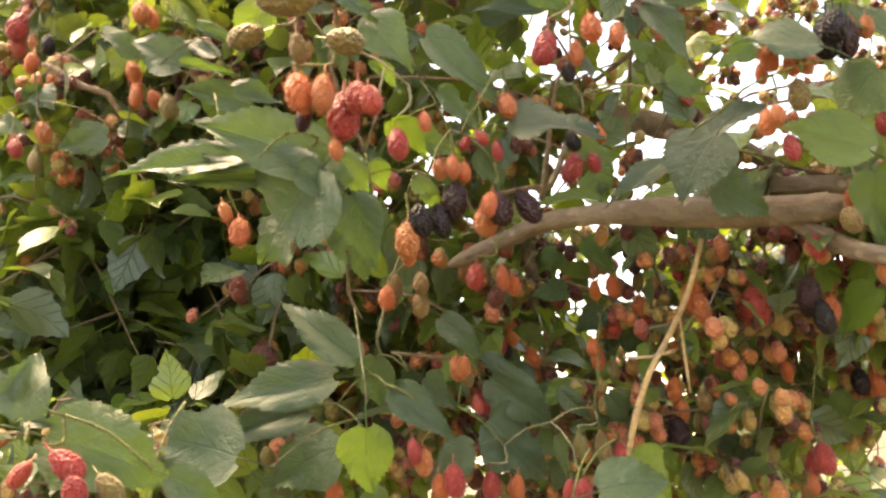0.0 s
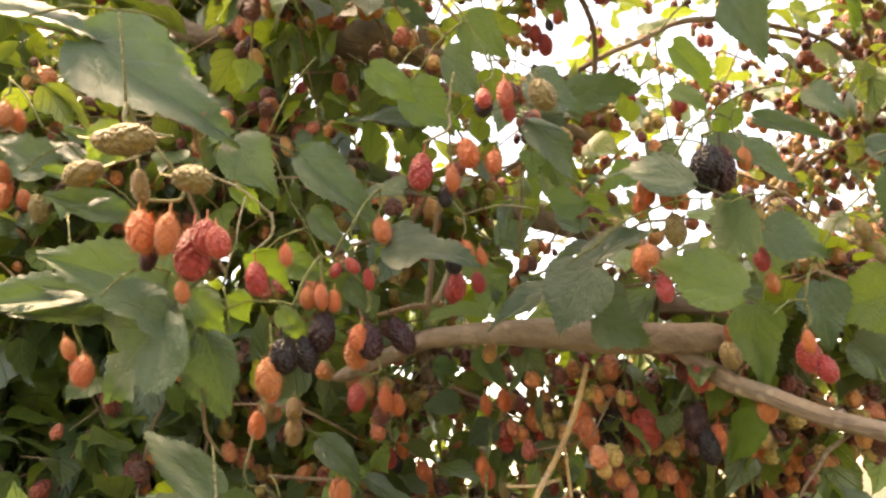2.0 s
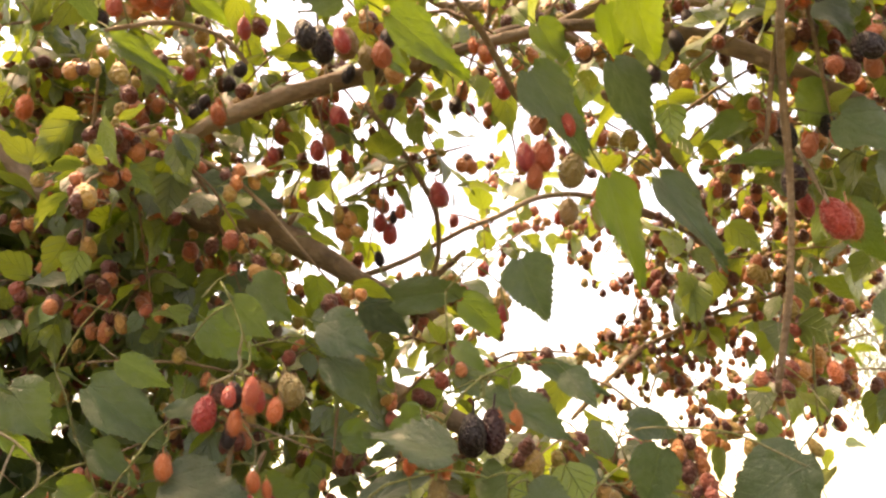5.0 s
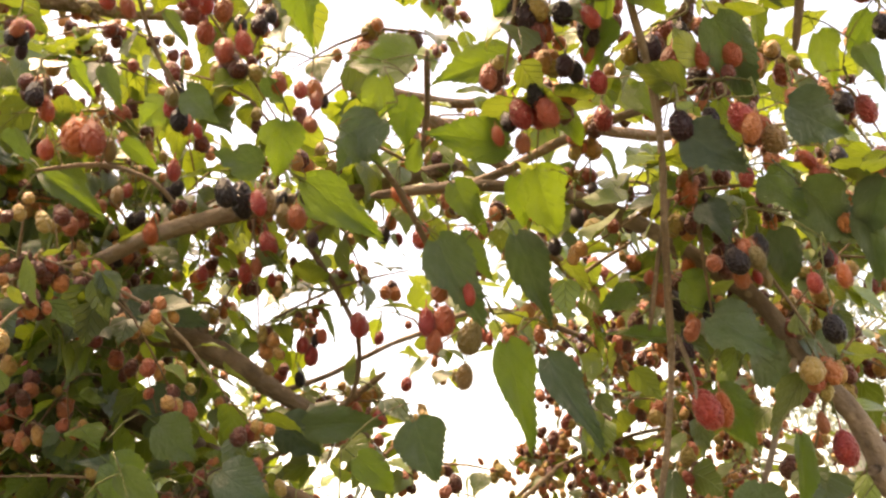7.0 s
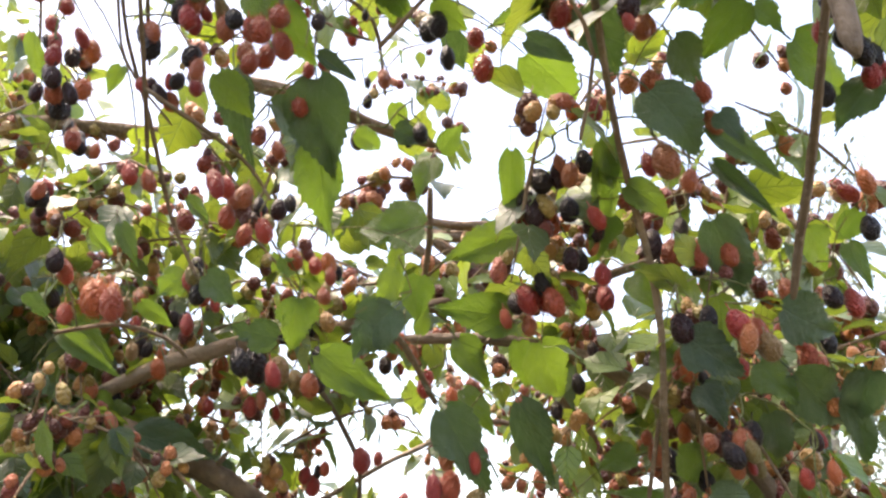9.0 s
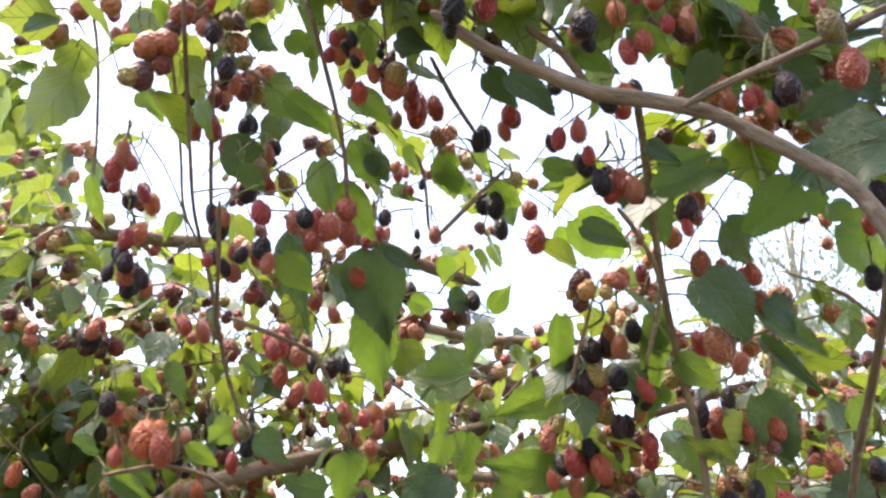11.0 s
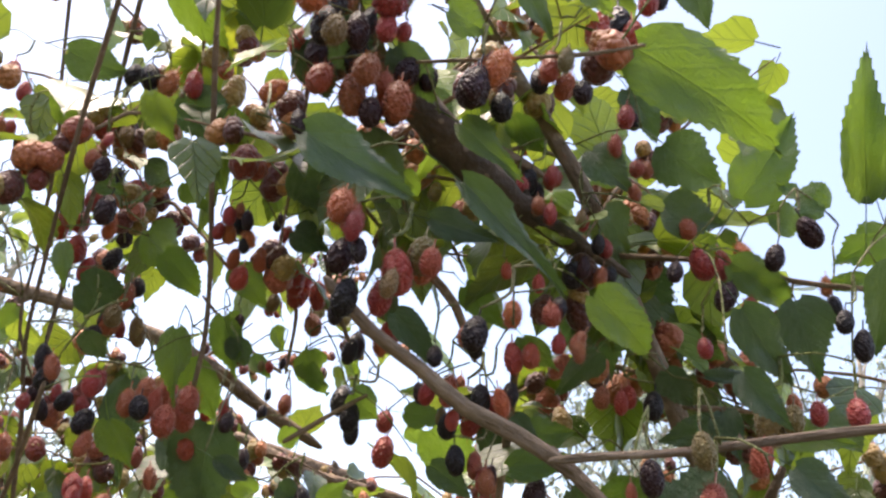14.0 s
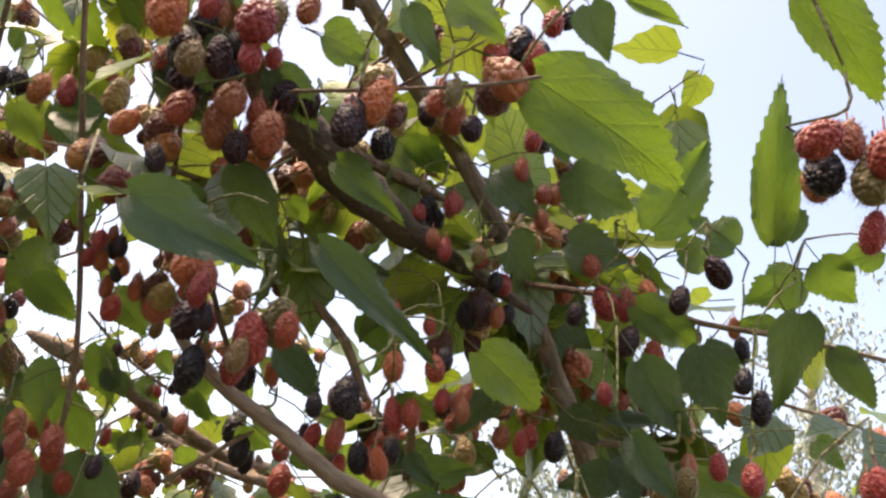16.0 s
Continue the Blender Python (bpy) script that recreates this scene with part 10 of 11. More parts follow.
cluster((0.433, 0.265, 2.311),
        ("o", -0.016, 0.002, -0.011, 0.0142, 0.11, 0.02, -0.99),
        ("r", -0.012, 0.009, -0.027, 0.0164, 0.19, -0.10, -0.97),
        ("b", -0.001, -0.004, -0.011, 0.0125, 0.18, -0.11, -0.98),
        ("r", 0.006, -0.000, -0.022, 0.0109, -0.03, -0.10, -0.99),
        ("b", 0.016, -0.002, -0.019, 0.0120, -0.40, 0.07, -0.91),
        ("b", -0.006, 0.001, -0.029, 0.0123, 0.16, 0.11, -0.98),
        ("k", 0.004, -0.001, -0.005, 0.0123, -0.01, -0.06, -1.00),
        ("b", 0.012, -0.007, -0.026, 0.0111, 0.20, 0.11, -0.97))
thicket((0.229, 0.340, 2.457), (0.065, -0.009, 0.006), (-0.008, -0.028, 0.046), (-0.019, 0.066, 0.055), 3, 7, 5, 0.95)
thicket((0.103, 0.472, 2.519), (0.069, -0.010, 0.007), (-0.015, -0.048, 0.081), (-0.036, 0.081, 0.061), 3, 7, 6, 0.92)

# topmost shoots
leaf((0.441, 0.209, 2.406), (0.515, 0.205, 2.374), (-0.20, -0.93, -0.31), 0.63, 0, "l")
leaf((0.531, 0.277, 2.396), (0.549, 0.250, 2.445), (-0.24, -0.90, -0.37), 0.65, 0, "l")
leaf((0.563, 0.225, 2.376), (0.541, 0.187, 2.432), (-0.51, -0.58, -0.64), 0.36, 0, "l")
leaf((0.569, 0.226, 2.377), (0.553, 0.217, 2.400), (-0.45, -0.68, -0.57), 0.82, 1, "d")
leaf((0.479, 0.093, 2.365), (0.509, 0.100, 2.338), (-0.37, -0.72, -0.58), 0.54, 0, "l")
leaf((0.461, 0.166, 2.419), (0.488, 0.167, 2.417), (0.03, -0.88, -0.47), 0.43, 2, "l")
leaf((0.319, 0.175, 2.291), (0.362, 0.184, 2.285), (0.21, -0.96, -0.20), 0.59, 0, "d")
leaf((0.374, 0.188, 2.298), (0.424, 0.202, 2.274), (0.16, -0.95, -0.28), 0.30, 0, "d")
leaf((0.338, 0.248, 2.352), (0.362, 0.275, 2.329), (0.11, -0.64, -0.76), 0.59, 0, "d")
leaf((0.572, 0.223, 2.343), (0.579, 0.248, 2.306), (-0.19, -0.78, -0.60), 0.65, 0, "d")
leaf((0.513, 0.247, 2.315), (0.548, 0.260, 2.289), (-0.13, -0.79, -0.61), 0.59, 0, "d")
leaf((0.552, 0.265, 2.338), (0.571, 0.272, 2.304), (-0.21, -0.94, -0.27), 0.81, 1, "d")
leaf((0.456, 0.373, 2.280), (0.492, 0.376, 2.290), (0.25, -0.91, -0.33), 0.65, 0, "l")
leaf((0.233, 0.352, 2.419), (0.267, 0.361, 2.398), (-0.06, -0.86, -0.50), 0.92, 0, "d")
leaf((0.587, 0.239, 2.369), (0.568, 0.260, 2.360), (-0.69, -0.64, -0.33), 0.86, 1, "l")
leaf((0.577, 0.216, 2.366), (0.600, 0.221, 2.351), (-0.35, -0.61, -0.72), 0.82, 1, "l")
leaf((0.583, 0.254, 2.352), (0.567, 0.271, 2.352), (-0.81, -0.57, -0.15), 0.54, 0, "l")
leaf((0.488, 0.279, 2.420), (0.531, 0.288, 2.409), (-0.01, -0.59, -0.81), 0.81, 1, "d")
leaf((0.529, 0.309, 2.309), (0.567, 0.307, 2.316), (0.00, -1.00, -0.12), 0.32, 2, "d")
leaf((0.563, 0.254, 2.386), (0.540, 0.256, 2.399), (-0.16, -0.98, -0.09), 0.91, 3, "l")
leaf((0.540, 0.267, 2.381), (0.566, 0.263, 2.390), (-0.01, -0.97, -0.23), 0.76, 1, "l")
leaf((0.450, 0.177, 2.421), (0.463, 0.182, 2.402), (-0.34, -0.83, -0.44), 0.92, 0, "d")
leaf((0.401, 0.192, 2.419), (0.425, 0.190, 2.406), (-0.23, -0.96, -0.17), 0.92, 1, "l")
leaf((0.357, 0.205, 2.392), (0.380, 0.209, 2.393), (0.27, -0.92, -0.26), 0.90, 1, "l")
leaf((0.384, 0.192, 2.405), (0.405, 0.205, 2.393), (0.31, -0.82, -0.48), 0.65, 0, "d")
leaf((0.582, 0.290, 2.294), (0.607, 0.293, 2.284), (0.06, -0.99, -0.15), 0.86, 0, "d")
leaf((0.266, 0.394, 2.299), (0.272, 0.401, 2.259), (-0.38, -0.91, -0.14), 0.65, 0, "l")
leaf((0.279, 0.399, 2.288), (0.298, 0.432, 2.260), (-0.09, -0.54, -0.84), 0.65, 0, "l")
leaf((0.409, 0.290, 2.420), (0.436, 0.308, 2.412), (0.01, -0.26, -0.96), 0.65, 0, "l")
leaf((0.377, 0.299, 2.404), (0.369, 0.326, 2.381), (0.29, -0.50, -0.82), 0.54, 0, "l")
leaf((0.469, 0.286, 2.457), (0.491, 0.289, 2.430), (-0.20, -0.96, -0.18), 0.76, 0, "d")
leaf((0.456, 0.299, 2.418), (0.480, 0.292, 2.397), (-0.35, -0.94, 0.06), 0.85, 1, "d")
leaf((0.468, 0.304, 2.387), (0.493, 0.317, 2.374), (0.39, -0.87, -0.31), 0.87, 1, "d")
leaf((0.634, 0.297, 2.320), (0.645, 0.289, 2.307), (-0.65, -0.75, 0.13), 0.86, 1, "l")
leaf((0.598, 0.236, 2.338), (0.624, 0.242, 2.315), (-0.36, -0.75, -0.55), 0.54, 0, "d")
leaf((0.596, 0.202, 2.370), (0.580, 0.216, 2.364), (-0.34, -0.62, -0.72), 0.65, 3, "l")
cluster((0.489, 0.093, 2.326),
        ("k", -0.013, 0.003, -0.010, 0.0113, 0.95, -0.03, -0.30),
        ("k", -0.005, 0.005, -0.012, 0.0157, -0.03, -0.23, -0.98),
        ("r", -0.008, -0.007, -0.013, 0.0134, -0.69, 0.45, -0.57),
        ("g", 0.004, -0.000, -0.015, 0.0156, -0.09, -0.25, -0.96),
        ("r", 0.006, -0.000, -0.028, 0.0121, 0.01, 0.37, -0.93),
        ("r", 0.001, -0.010, -0.013, 0.0135, 0.23, 0.23, -0.95),
        ("b", -0.001, 0.013, -0.009, 0.0125, 0.20, 0.01, -0.98),
        ("b", -0.001, -0.001, -0.005, 0.0125, 0.06, -0.01, -1.00),
        ("k", 0.008, 0.001, -0.007, 0.0137, 0.13, 0.07, -0.99))
cluster((0.549, 0.255, 2.382),
        ("k", -0.002, -0.004, -0.007, 0.0187, 0.70, 0.23, -0.67))
cluster((0.315, 0.205, 2.404),
        ("o", -0.013, -0.002, -0.015, 0.0221, 0.06, 0.07, -1.00),
        ("k", -0.006, 0.011, -0.020, 0.0202, 0.11, 0.11, -0.99),
        ("k", 0.007, 0.006, -0.023, 0.0202, 0.18, 0.01, -0.98),
        ("r", 0.001, -0.001, -0.008, 0.0139, -0.10, 0.23, -0.97),
        ("k", 0.011, 0.012, -0.012, 0.0142, 0.14, 0.26, -0.96),
        ("r", 0.019, -0.002, -0.010, 0.0226, -0.05, -0.25, -0.97),
        ("r", 0.019, -0.001, -0.026, 0.0148, 0.12, 0.04, -0.99),
        ("r", -0.017, 0.007, -0.006, 0.0212, 0.03, -0.03, -0.99),
        ("g", -0.000, 0.002, -0.032, 0.0160, 0.04, -0.06, -1.00),
        ("g", 0.024, 0.006, 0.001, 0.0193, -0.26, -0.03, -0.97))
cluster((0.341, 0.216, 2.392),
        ("r", 0.001, -0.003, -0.007, 0.0111, -0.02, -0.09, -0.99))
cluster((0.331, 0.233, 2.383),
        ("b", -0.017, -0.001, -0.016, 0.0180, -0.11, -0.14, -0.98),
        ("b", -0.005, 0.002, -0.013, 0.0234, 0.16, 0.08, -0.99),
        ("k", 0.005, -0.002, -0.026, 0.0153, 0.15, 0.20, -0.97),
        ("b", 0.015, -0.002, -0.014, 0.0217, 0.08, 0.07, -0.99),
        ("b", 0.008, 0.006, -0.004, 0.0161, 0.12, 0.02, -0.99),
        ("b", 0.001, -0.010, -0.012, 0.0180, -0.09, -0.13, -0.99),
        ("r", 0.009, 0.015, -0.011, 0.0143, -0.07, -0.16, -0.98),
        ("k", 0.016, 0.008, -0.013, 0.0171, -0.02, 0.17, -0.99))
cluster((0.301, 0.237, 2.361),
        ("o", 0.000, -0.006, -0.009, 0.0143, -0.69, 0.45, -0.57),
        ("k", 0.007, 0.002, -0.015, 0.0150, 0.31, -0.10, -0.94))
cluster((0.375, 0.210, 2.383),
        ("k", 0.000, -0.002, -0.013, 0.0221, -0.02, 0.20, -0.98),
        ("o", 0.010, -0.001, -0.001, 0.0226, -0.24, 0.02, -0.97),
        ("k", 0.013, 0.011, -0.013, 0.0151, 0.21, 0.12, -0.97),
        ("k", -0.002, 0.008, -0.010, 0.0137, 0.36, 0.04, -0.93),
        ("k", -0.002, -0.011, -0.023, 0.0184, 0.05, -0.02, -1.00),
        ("k", 0.003, 0.013, -0.002, 0.0212, -0.16, 0.22, -0.96),
        ("b", -0.002, -0.005, -0.017, 0.0100, 0.21, -0.01, -0.98))
cluster((0.408, 0.214, 2.402),
        ("b", -0.002, 0.000, -0.011, 0.0150, -0.02, -0.05, -1.00),
        ("g", 0.002, -0.009, -0.012, 0.0147, -0.04, -0.04, -1.00),
        ("b", 0.008, 0.004, -0.013, 0.0142, -0.13, 0.33, -0.93),
        ("k", -0.006, 0.008, -0.012, 0.0138, 0.31, 0.06, -0.94),
        ("b", -0.001, 0.005, -0.002, 0.0141, 0.00, -0.02, -1.01),
        ("k", 0.012, -0.003, -0.022, 0.0133, 0.06, -0.10, -0.99))
cluster((0.337, 0.217, 2.304),
        ("o", -0.001, -0.004, -0.006, 0.0160, -0.00, -0.03, -1.00),
        ("r", 0.005, -0.008, -0.016, 0.0128, 0.03, 0.20, -0.98),
        ("b", 0.004, 0.008, -0.005, 0.0145, 0.07, -0.16, -0.99))
cluster((0.341, 0.230, 2.291),
        ("k", -0.000, -0.005, -0.006, 0.0165, -0.09, 0.03, -0.99),
        ("k", 0.004, -0.015, -0.010, 0.0117, 0.22, -0.12, -0.96))
cluster((0.343, 0.234, 2.275),
        ("k", 0.003, -0.008, -0.005, 0.0165, -0.03, 0.20, -0.98),
        ("k", 0.001, 0.001, -0.009, 0.0121, 0.04, 0.28, -0.96))
cluster((0.362, 0.225, 2.296),
        ("r", -0.003, -0.005, -0.013, 0.0200, 0.30, 0.05, -0.96),
        ("r", -0.003, 0.008, -0.019, 0.0177, -0.03, -0.04, -1.00),
        ("g", 0.007, -0.006, -0.005, 0.0169, 0.05, 0.17, -0.98),
        ("o", 0.011, 0.005, -0.006, 0.0138, -0.12, 0.11, -0.99),
        ("g", -0.002, -0.010, -0.024, 0.0137, -0.09, -0.15, -0.98),
        ("b", 0.010, -0.012, -0.012, 0.0125, 0.05, 0.22, -0.98))
cluster((0.412, 0.253, 2.296),
        ("k", -0.012, -0.002, -0.016, 0.0184, -0.07, -0.22, -0.98),
        ("k", -0.012, 0.007, -0.018, 0.0135, 0.35, 0.06, -0.93),
        ("b", -0.016, 0.003, -0.019, 0.0102, 0.22, -0.08, -0.97))
cluster((0.418, 0.288, 2.274),
        ("k", -0.006, -0.004, -0.008, 0.0147, 0.27, 0.22, -0.94),
        ("o", 0.001, -0.009, -0.010, 0.0140, 0.38, 0.07, -0.93),
        ("r", 0.001, 0.004, -0.010, 0.0121, 0.38, -0.09, -0.92),
        ("k", 0.008, -0.002, -0.003, 0.0127, 0.08, 0.00, -1.00))
cluster((0.430, 0.298, 2.404),
        ("k", -0.006, -0.002, -0.011, 0.0171, -0.02, 0.38, -0.93),
        ("r", 0.004, -0.007, -0.009, 0.0142, 0.01, 0.02, -1.00),
        ("k", 0.000, 0.007, -0.012, 0.0133, 0.09, -0.02, -1.00),
        ("r", 0.008, -0.000, -0.006, 0.0119, -0.05, -0.14, -0.99),
        ("b", 0.003, 0.002, -0.010, 0.0104, 0.41, -0.13, -0.90))
cluster((0.441, 0.225, 2.465),
        ("k", -0.003, 0.002, -0.017, 0.0231, 0.14, 0.08, -0.99),
        ("k", 0.010, 0.011, -0.013, 0.0194, 0.08, 0.00, -1.00),
        ("r", 0.009, -0.006, -0.010, 0.0151, 0.03, 0.02, -1.00),
        ("k", -0.003, 0.016, -0.014, 0.0166, 0.21, 0.09, -0.97),
        ("r", -0.013, -0.005, -0.031, 0.0221, -0.06, 0.18, -0.98),
        ("r", 0.003, -0.002, -0.027, 0.0178, 0.22, 0.25, -0.94),
        ("k", 0.016, -0.004, -0.003, 0.0139, -0.01, 0.02, -0.99))
cluster((0.468, 0.281, 2.446),
        ("r", -0.002, -0.003, -0.009, 0.0160, 0.05, 0.08, -1.00),
        ("b", -0.003, 0.006, -0.023, 0.0136, -0.02, 0.01, -1.00),
        ("b", 0.011, 0.011, -0.032, 0.0124, 0.07, -0.17, -0.99),
        ("b", 0.013, 0.018, -0.042, 0.0125, 0.21, -0.04, -0.98),
        ("k", 0.005, 0.004, -0.007, 0.0150, -0.04, -0.27, -0.96),
        ("b", -0.001, 0.012, -0.022, 0.0110, 0.19, 0.05, -0.98),
        ("b", 0.018, 0.012, -0.029, 0.0126, 0.01, 0.01, -1.00))
cluster((0.446, 0.280, 2.378),
        ("k", 0.012, 0.000, -0.024, 0.0117, 0.02, 0.12, -0.99),
        ("r", 0.003, 0.000, -0.015, 0.0123, -0.04, -0.20, -0.98),
        ("k", 0.004, 0.011, -0.036, 0.0161, 0.08, 0.04, -1.00),
        ("b", 0.017, 0.005, -0.038, 0.0117, -0.02, 0.31, -0.95),
        ("r", -0.014, -0.000, -0.014, 0.0133, 0.07, 0.02, -1.00),
        ("r", 0.016, 0.005, -0.022, 0.0116, 0.29, 0.10, -0.96),
        ("g", -0.000, -0.006, -0.017, 0.0100, 0.15, 0.27, -0.95),
        ("k", 0.006, 0.001, -0.037, 0.0131, 0.09, 0.24, -0.97),
        ("k", 0.023, 0.010, -0.034, 0.0117, -0.16, -0.19, -0.97),
        ("b", -0.020, 0.003, -0.010, 0.0115, 0.17, -0.04, -0.98))
cluster((0.419, 0.301, 2.395),
        ("r", 0.001, -0.004, -0.008, 0.0125, 0.06, -0.16, -0.99))
cluster((0.282, 0.349, 2.363),
        ("r", -0.003, -0.006, -0.011, 0.0120, 0.15, 0.17, -0.97),
        ("k", 0.006, -0.004, -0.010, 0.0133, 0.23, -0.07, -0.97),
        ("o", -0.002, 0.001, -0.018, 0.0121, 0.30, 0.13, -0.94),
        ("o", 0.008, 0.001, -0.019, 0.0127, 0.37, -0.19, -0.90),
        ("b", 0.005, 0.010, -0.026, 0.0134, -0.01, 0.16, -0.99),
        ("r", 0.011, 0.008, -0.036, 0.0150, -0.01, 0.18, -0.99),
        ("b", 0.017, 0.006, -0.027, 0.0120, 0.30, 0.21, -0.94),
        ("b", 0.001, -0.001, -0.005, 0.0103, 0.11, -0.12, -0.98),
        ("k", 0.001, 0.007, -0.008, 0.0123, 0.29, 0.18, -0.94),
        ("k", 0.008, -0.002, -0.025, 0.0099, 0.28, 0.16, -0.95),
        ("b", 0.017, 0.011, -0.021, 0.0122, 0.21, -0.03, -0.98))
cluster((0.274, 0.352, 2.351),
        ("r", 0.003, -0.006, -0.008, 0.0108, -0.04, 0.28, -0.96))
cluster((0.213, 0.353, 2.443),
        ("k", -0.003, -0.003, -0.011, 0.0184, 0.21, 0.14, -0.97),
        ("o", 0.010, -0.001, -0.010, 0.0205, -0.07, 0.01, -1.00),
        ("r", 0.022, -0.007, -0.010, 0.0202, 0.19, 0.12, -0.97),
        ("k", -0.012, 0.005, -0.008, 0.0161, -0.11, 0.22, -0.97),
        ("g", 0.017, 0.009, -0.007, 0.0166, 0.07, 0.37, -0.93))
cluster((0.305, 0.380, 2.260),
        ("k", 0.003, -0.005, -0.005, 0.0129, -0.05, -0.30, -0.95))
cluster((0.558, 0.283, 2.304),
        ("r", 0.007, -0.011, -0.011, 0.0134, 0.13, 0.07, -0.99))
cluster((0.557, 0.172, 2.269),
        ("r", -0.004, -0.006, -0.005, 0.0139, 0.25, 0.05, -0.97),
        ("r", 0.001, 0.004, -0.004, 0.0124, -0.01, -0.14, -0.99))
cluster((0.576, 0.268, 2.365),
        ("k", -0.002, 0.000, -0.018, 0.0125, 0.23, 0.15, -0.96),
        ("o", -0.006, -0.001, -0.008, 0.0114, 0.14, 0.18, -0.98),
        ("k", 0.002, 0.006, -0.013, 0.0108, 0.16, -0.02, -0.99))
cluster((0.368, 0.423, 2.297),
        ("k", 0.001, -0.005, -0.007, 0.0197, 0.05, 0.10, -1.00))
cluster((0.311, 0.525, 2.284),
        ("k", 0.002, -0.007, -0.008, 0.0197, -0.10, 0.14, -0.98))
cluster((0.328, 0.514, 2.323),
        ("b", 0.002, -0.003, -0.007, 0.0158, 0.08, 0.02, -1.00))
cluster((0.293, 0.396, 2.322),
        ("k", 0.003, -0.004, -0.007, 0.0096, 0.12, -0.03, -0.99))
cluster((0.502, 0.343, 2.314),
        ("k", 0.013, -0.008, -0.008, 0.0178, -0.01, 0.01, -1.00),
        ("r", -0.004, -0.005, -0.011, 0.0147, 0.06, -0.01, -1.00),
        ("b", -0.012, 0.000, -0.009, 0.0137, -0.03, 0.01, -1.00),
        ("r", 0.002, 0.000, -0.005, 0.0140, 0.12, 0.00, -1.00))
thicket((0.219, 0.404, 2.478), (0.053, -0.014, 0.009), (-0.012, -0.021, 0.040), (-0.021, 0.064, 0.043), 2, 7, 5, 0.94)
thicket((0.293, 0.658, 2.339), (0.114, -0.026, 0.020), (-0.017, -0.030, 0.059), (-0.011, 0.107, 0.023), 3, 7, 6, 0.89)
thicket((0.442, 0.479, 2.388), (0.082, -0.021, 0.015), (-0.010, -0.017, 0.032), (0.013, 0.085, 0.034), 1, 8, 4, 0.93)
thicket((0.304, 0.334, 2.466), (0.075, -0.020, 0.013), (-0.012, -0.020, 0.039), (-0.008, 0.047, 0.036), 3, 7, 4, 0.95)
thicket((0.425, 0.370, 2.492), (0.044, -0.012, 0.007), (-0.018, -0.030, 0.057), (0.008, 0.057, 0.043), 7, 9, 3, 0.94)
thicket((0.649, 0.433, 2.365), (0.063, -0.018, 0.010), (-0.014, -0.021, 0.044), (0.047, 0.080, 0.030), 4, 8, 5, 0.94)
thicket((0.514, 0.390, 2.422), (0.033, -0.010, 0.005), (-0.020, -0.033, 0.069), (0.012, 0.035, 0.019), 8, 10, 3, 0.95)
leaf((0.312, 0.231, 2.392), (0.332, 0.258, 2.384), (0.56, -0.47, -0.68), 0.86, 0, "d")
leaf((0.340, 0.239, 2.395), (0.365, 0.252, 2.379), (0.08, -0.77, -0.63), 0.76, 0, "d")
leaf((0.300, 0.244, 2.385), (0.320, 0.265, 2.375), (0.57, -0.64, -0.50), 0.86, 0, "d")
leaf((0.336, 0.317, 2.382), (0.335, 0.341, 2.365), (-0.57, -0.42, -0.70), 0.76, 0, "d")
leaf((0.362, 0.281, 2.410), (0.382, 0.284, 2.390), (-0.18, -0.94, -0.30), 0.76, 0, "d")
leaf((0.286, 0.382, 2.337), (0.309, 0.384, 2.319), (0.00, -1.00, -0.03), 0.86, 0, "l")
leaf((0.411, 0.356, 2.349), (0.439, 0.356, 2.329), (-0.35, -0.85, -0.38), 0.65, 0, "l")
leaf((0.477, 0.320, 2.313), (0.466, 0.346, 2.292), (-0.11, -0.58, -0.80), 0.65, 0, "d")
leaf((0.364, 0.368, 2.341), (0.385, 0.384, 2.326), (0.29, -0.76, -0.59), 0.76, 0, "d")
leaf((0.521, 0.335, 2.320), (0.543, 0.345, 2.304), (-0.20, -0.62, -0.76), 0.76, 1, "d")
cluster((0.312, 0.232, 2.420),
        ("k", -0.001, -0.001, -0.010, 0.0177, -0.14, 0.26, -0.96),
        ("k", 0.013, 0.011, -0.025, 0.0203, 0.03, 0.08, -1.00),
        ("k", 0.000, 0.017, -0.035, 0.0152, -0.06, -0.05, -0.99),
        ("k", -0.005, 0.008, -0.032, 0.0175, 0.06, 0.07, -1.00),
        ("b", -0.015, 0.014, -0.025, 0.0154, 0.03, 0.06, -1.00),
        ("k", 0.037, 0.010, -0.026, 0.0177, -0.09, 0.19, -0.98),
        ("k", 0.047, 0.016, -0.023, 0.0154, -0.10, -0.01, -0.99),
        ("b", 0.001, 0.004, -0.001, 0.0157, 0.13, 0.09, -0.99),
        ("g", -0.013, 0.023, -0.024, 0.0145, 0.21, 0.03, -0.98))
cluster((0.433, 0.293, 2.335),
        ("r", -0.000, -0.004, -0.006, 0.0104, 0.17, 0.17, -0.97))
cluster((0.416, 0.294, 2.337),
        ("b", 0.001, -0.004, -0.006, 0.0094, 0.15, -0.01, -0.99))
cluster((0.393, 0.311, 2.293),
        ("k", 0.000, -0.006, -0.006, 0.0127, 0.09, -0.27, -0.96))
thicket((0.324, 0.322, 2.439), (0.047, -0.012, 0.008), (-0.013, -0.022, 0.043), (-0.004, 0.043, 0.030), 2, 6, 5, 0.96)

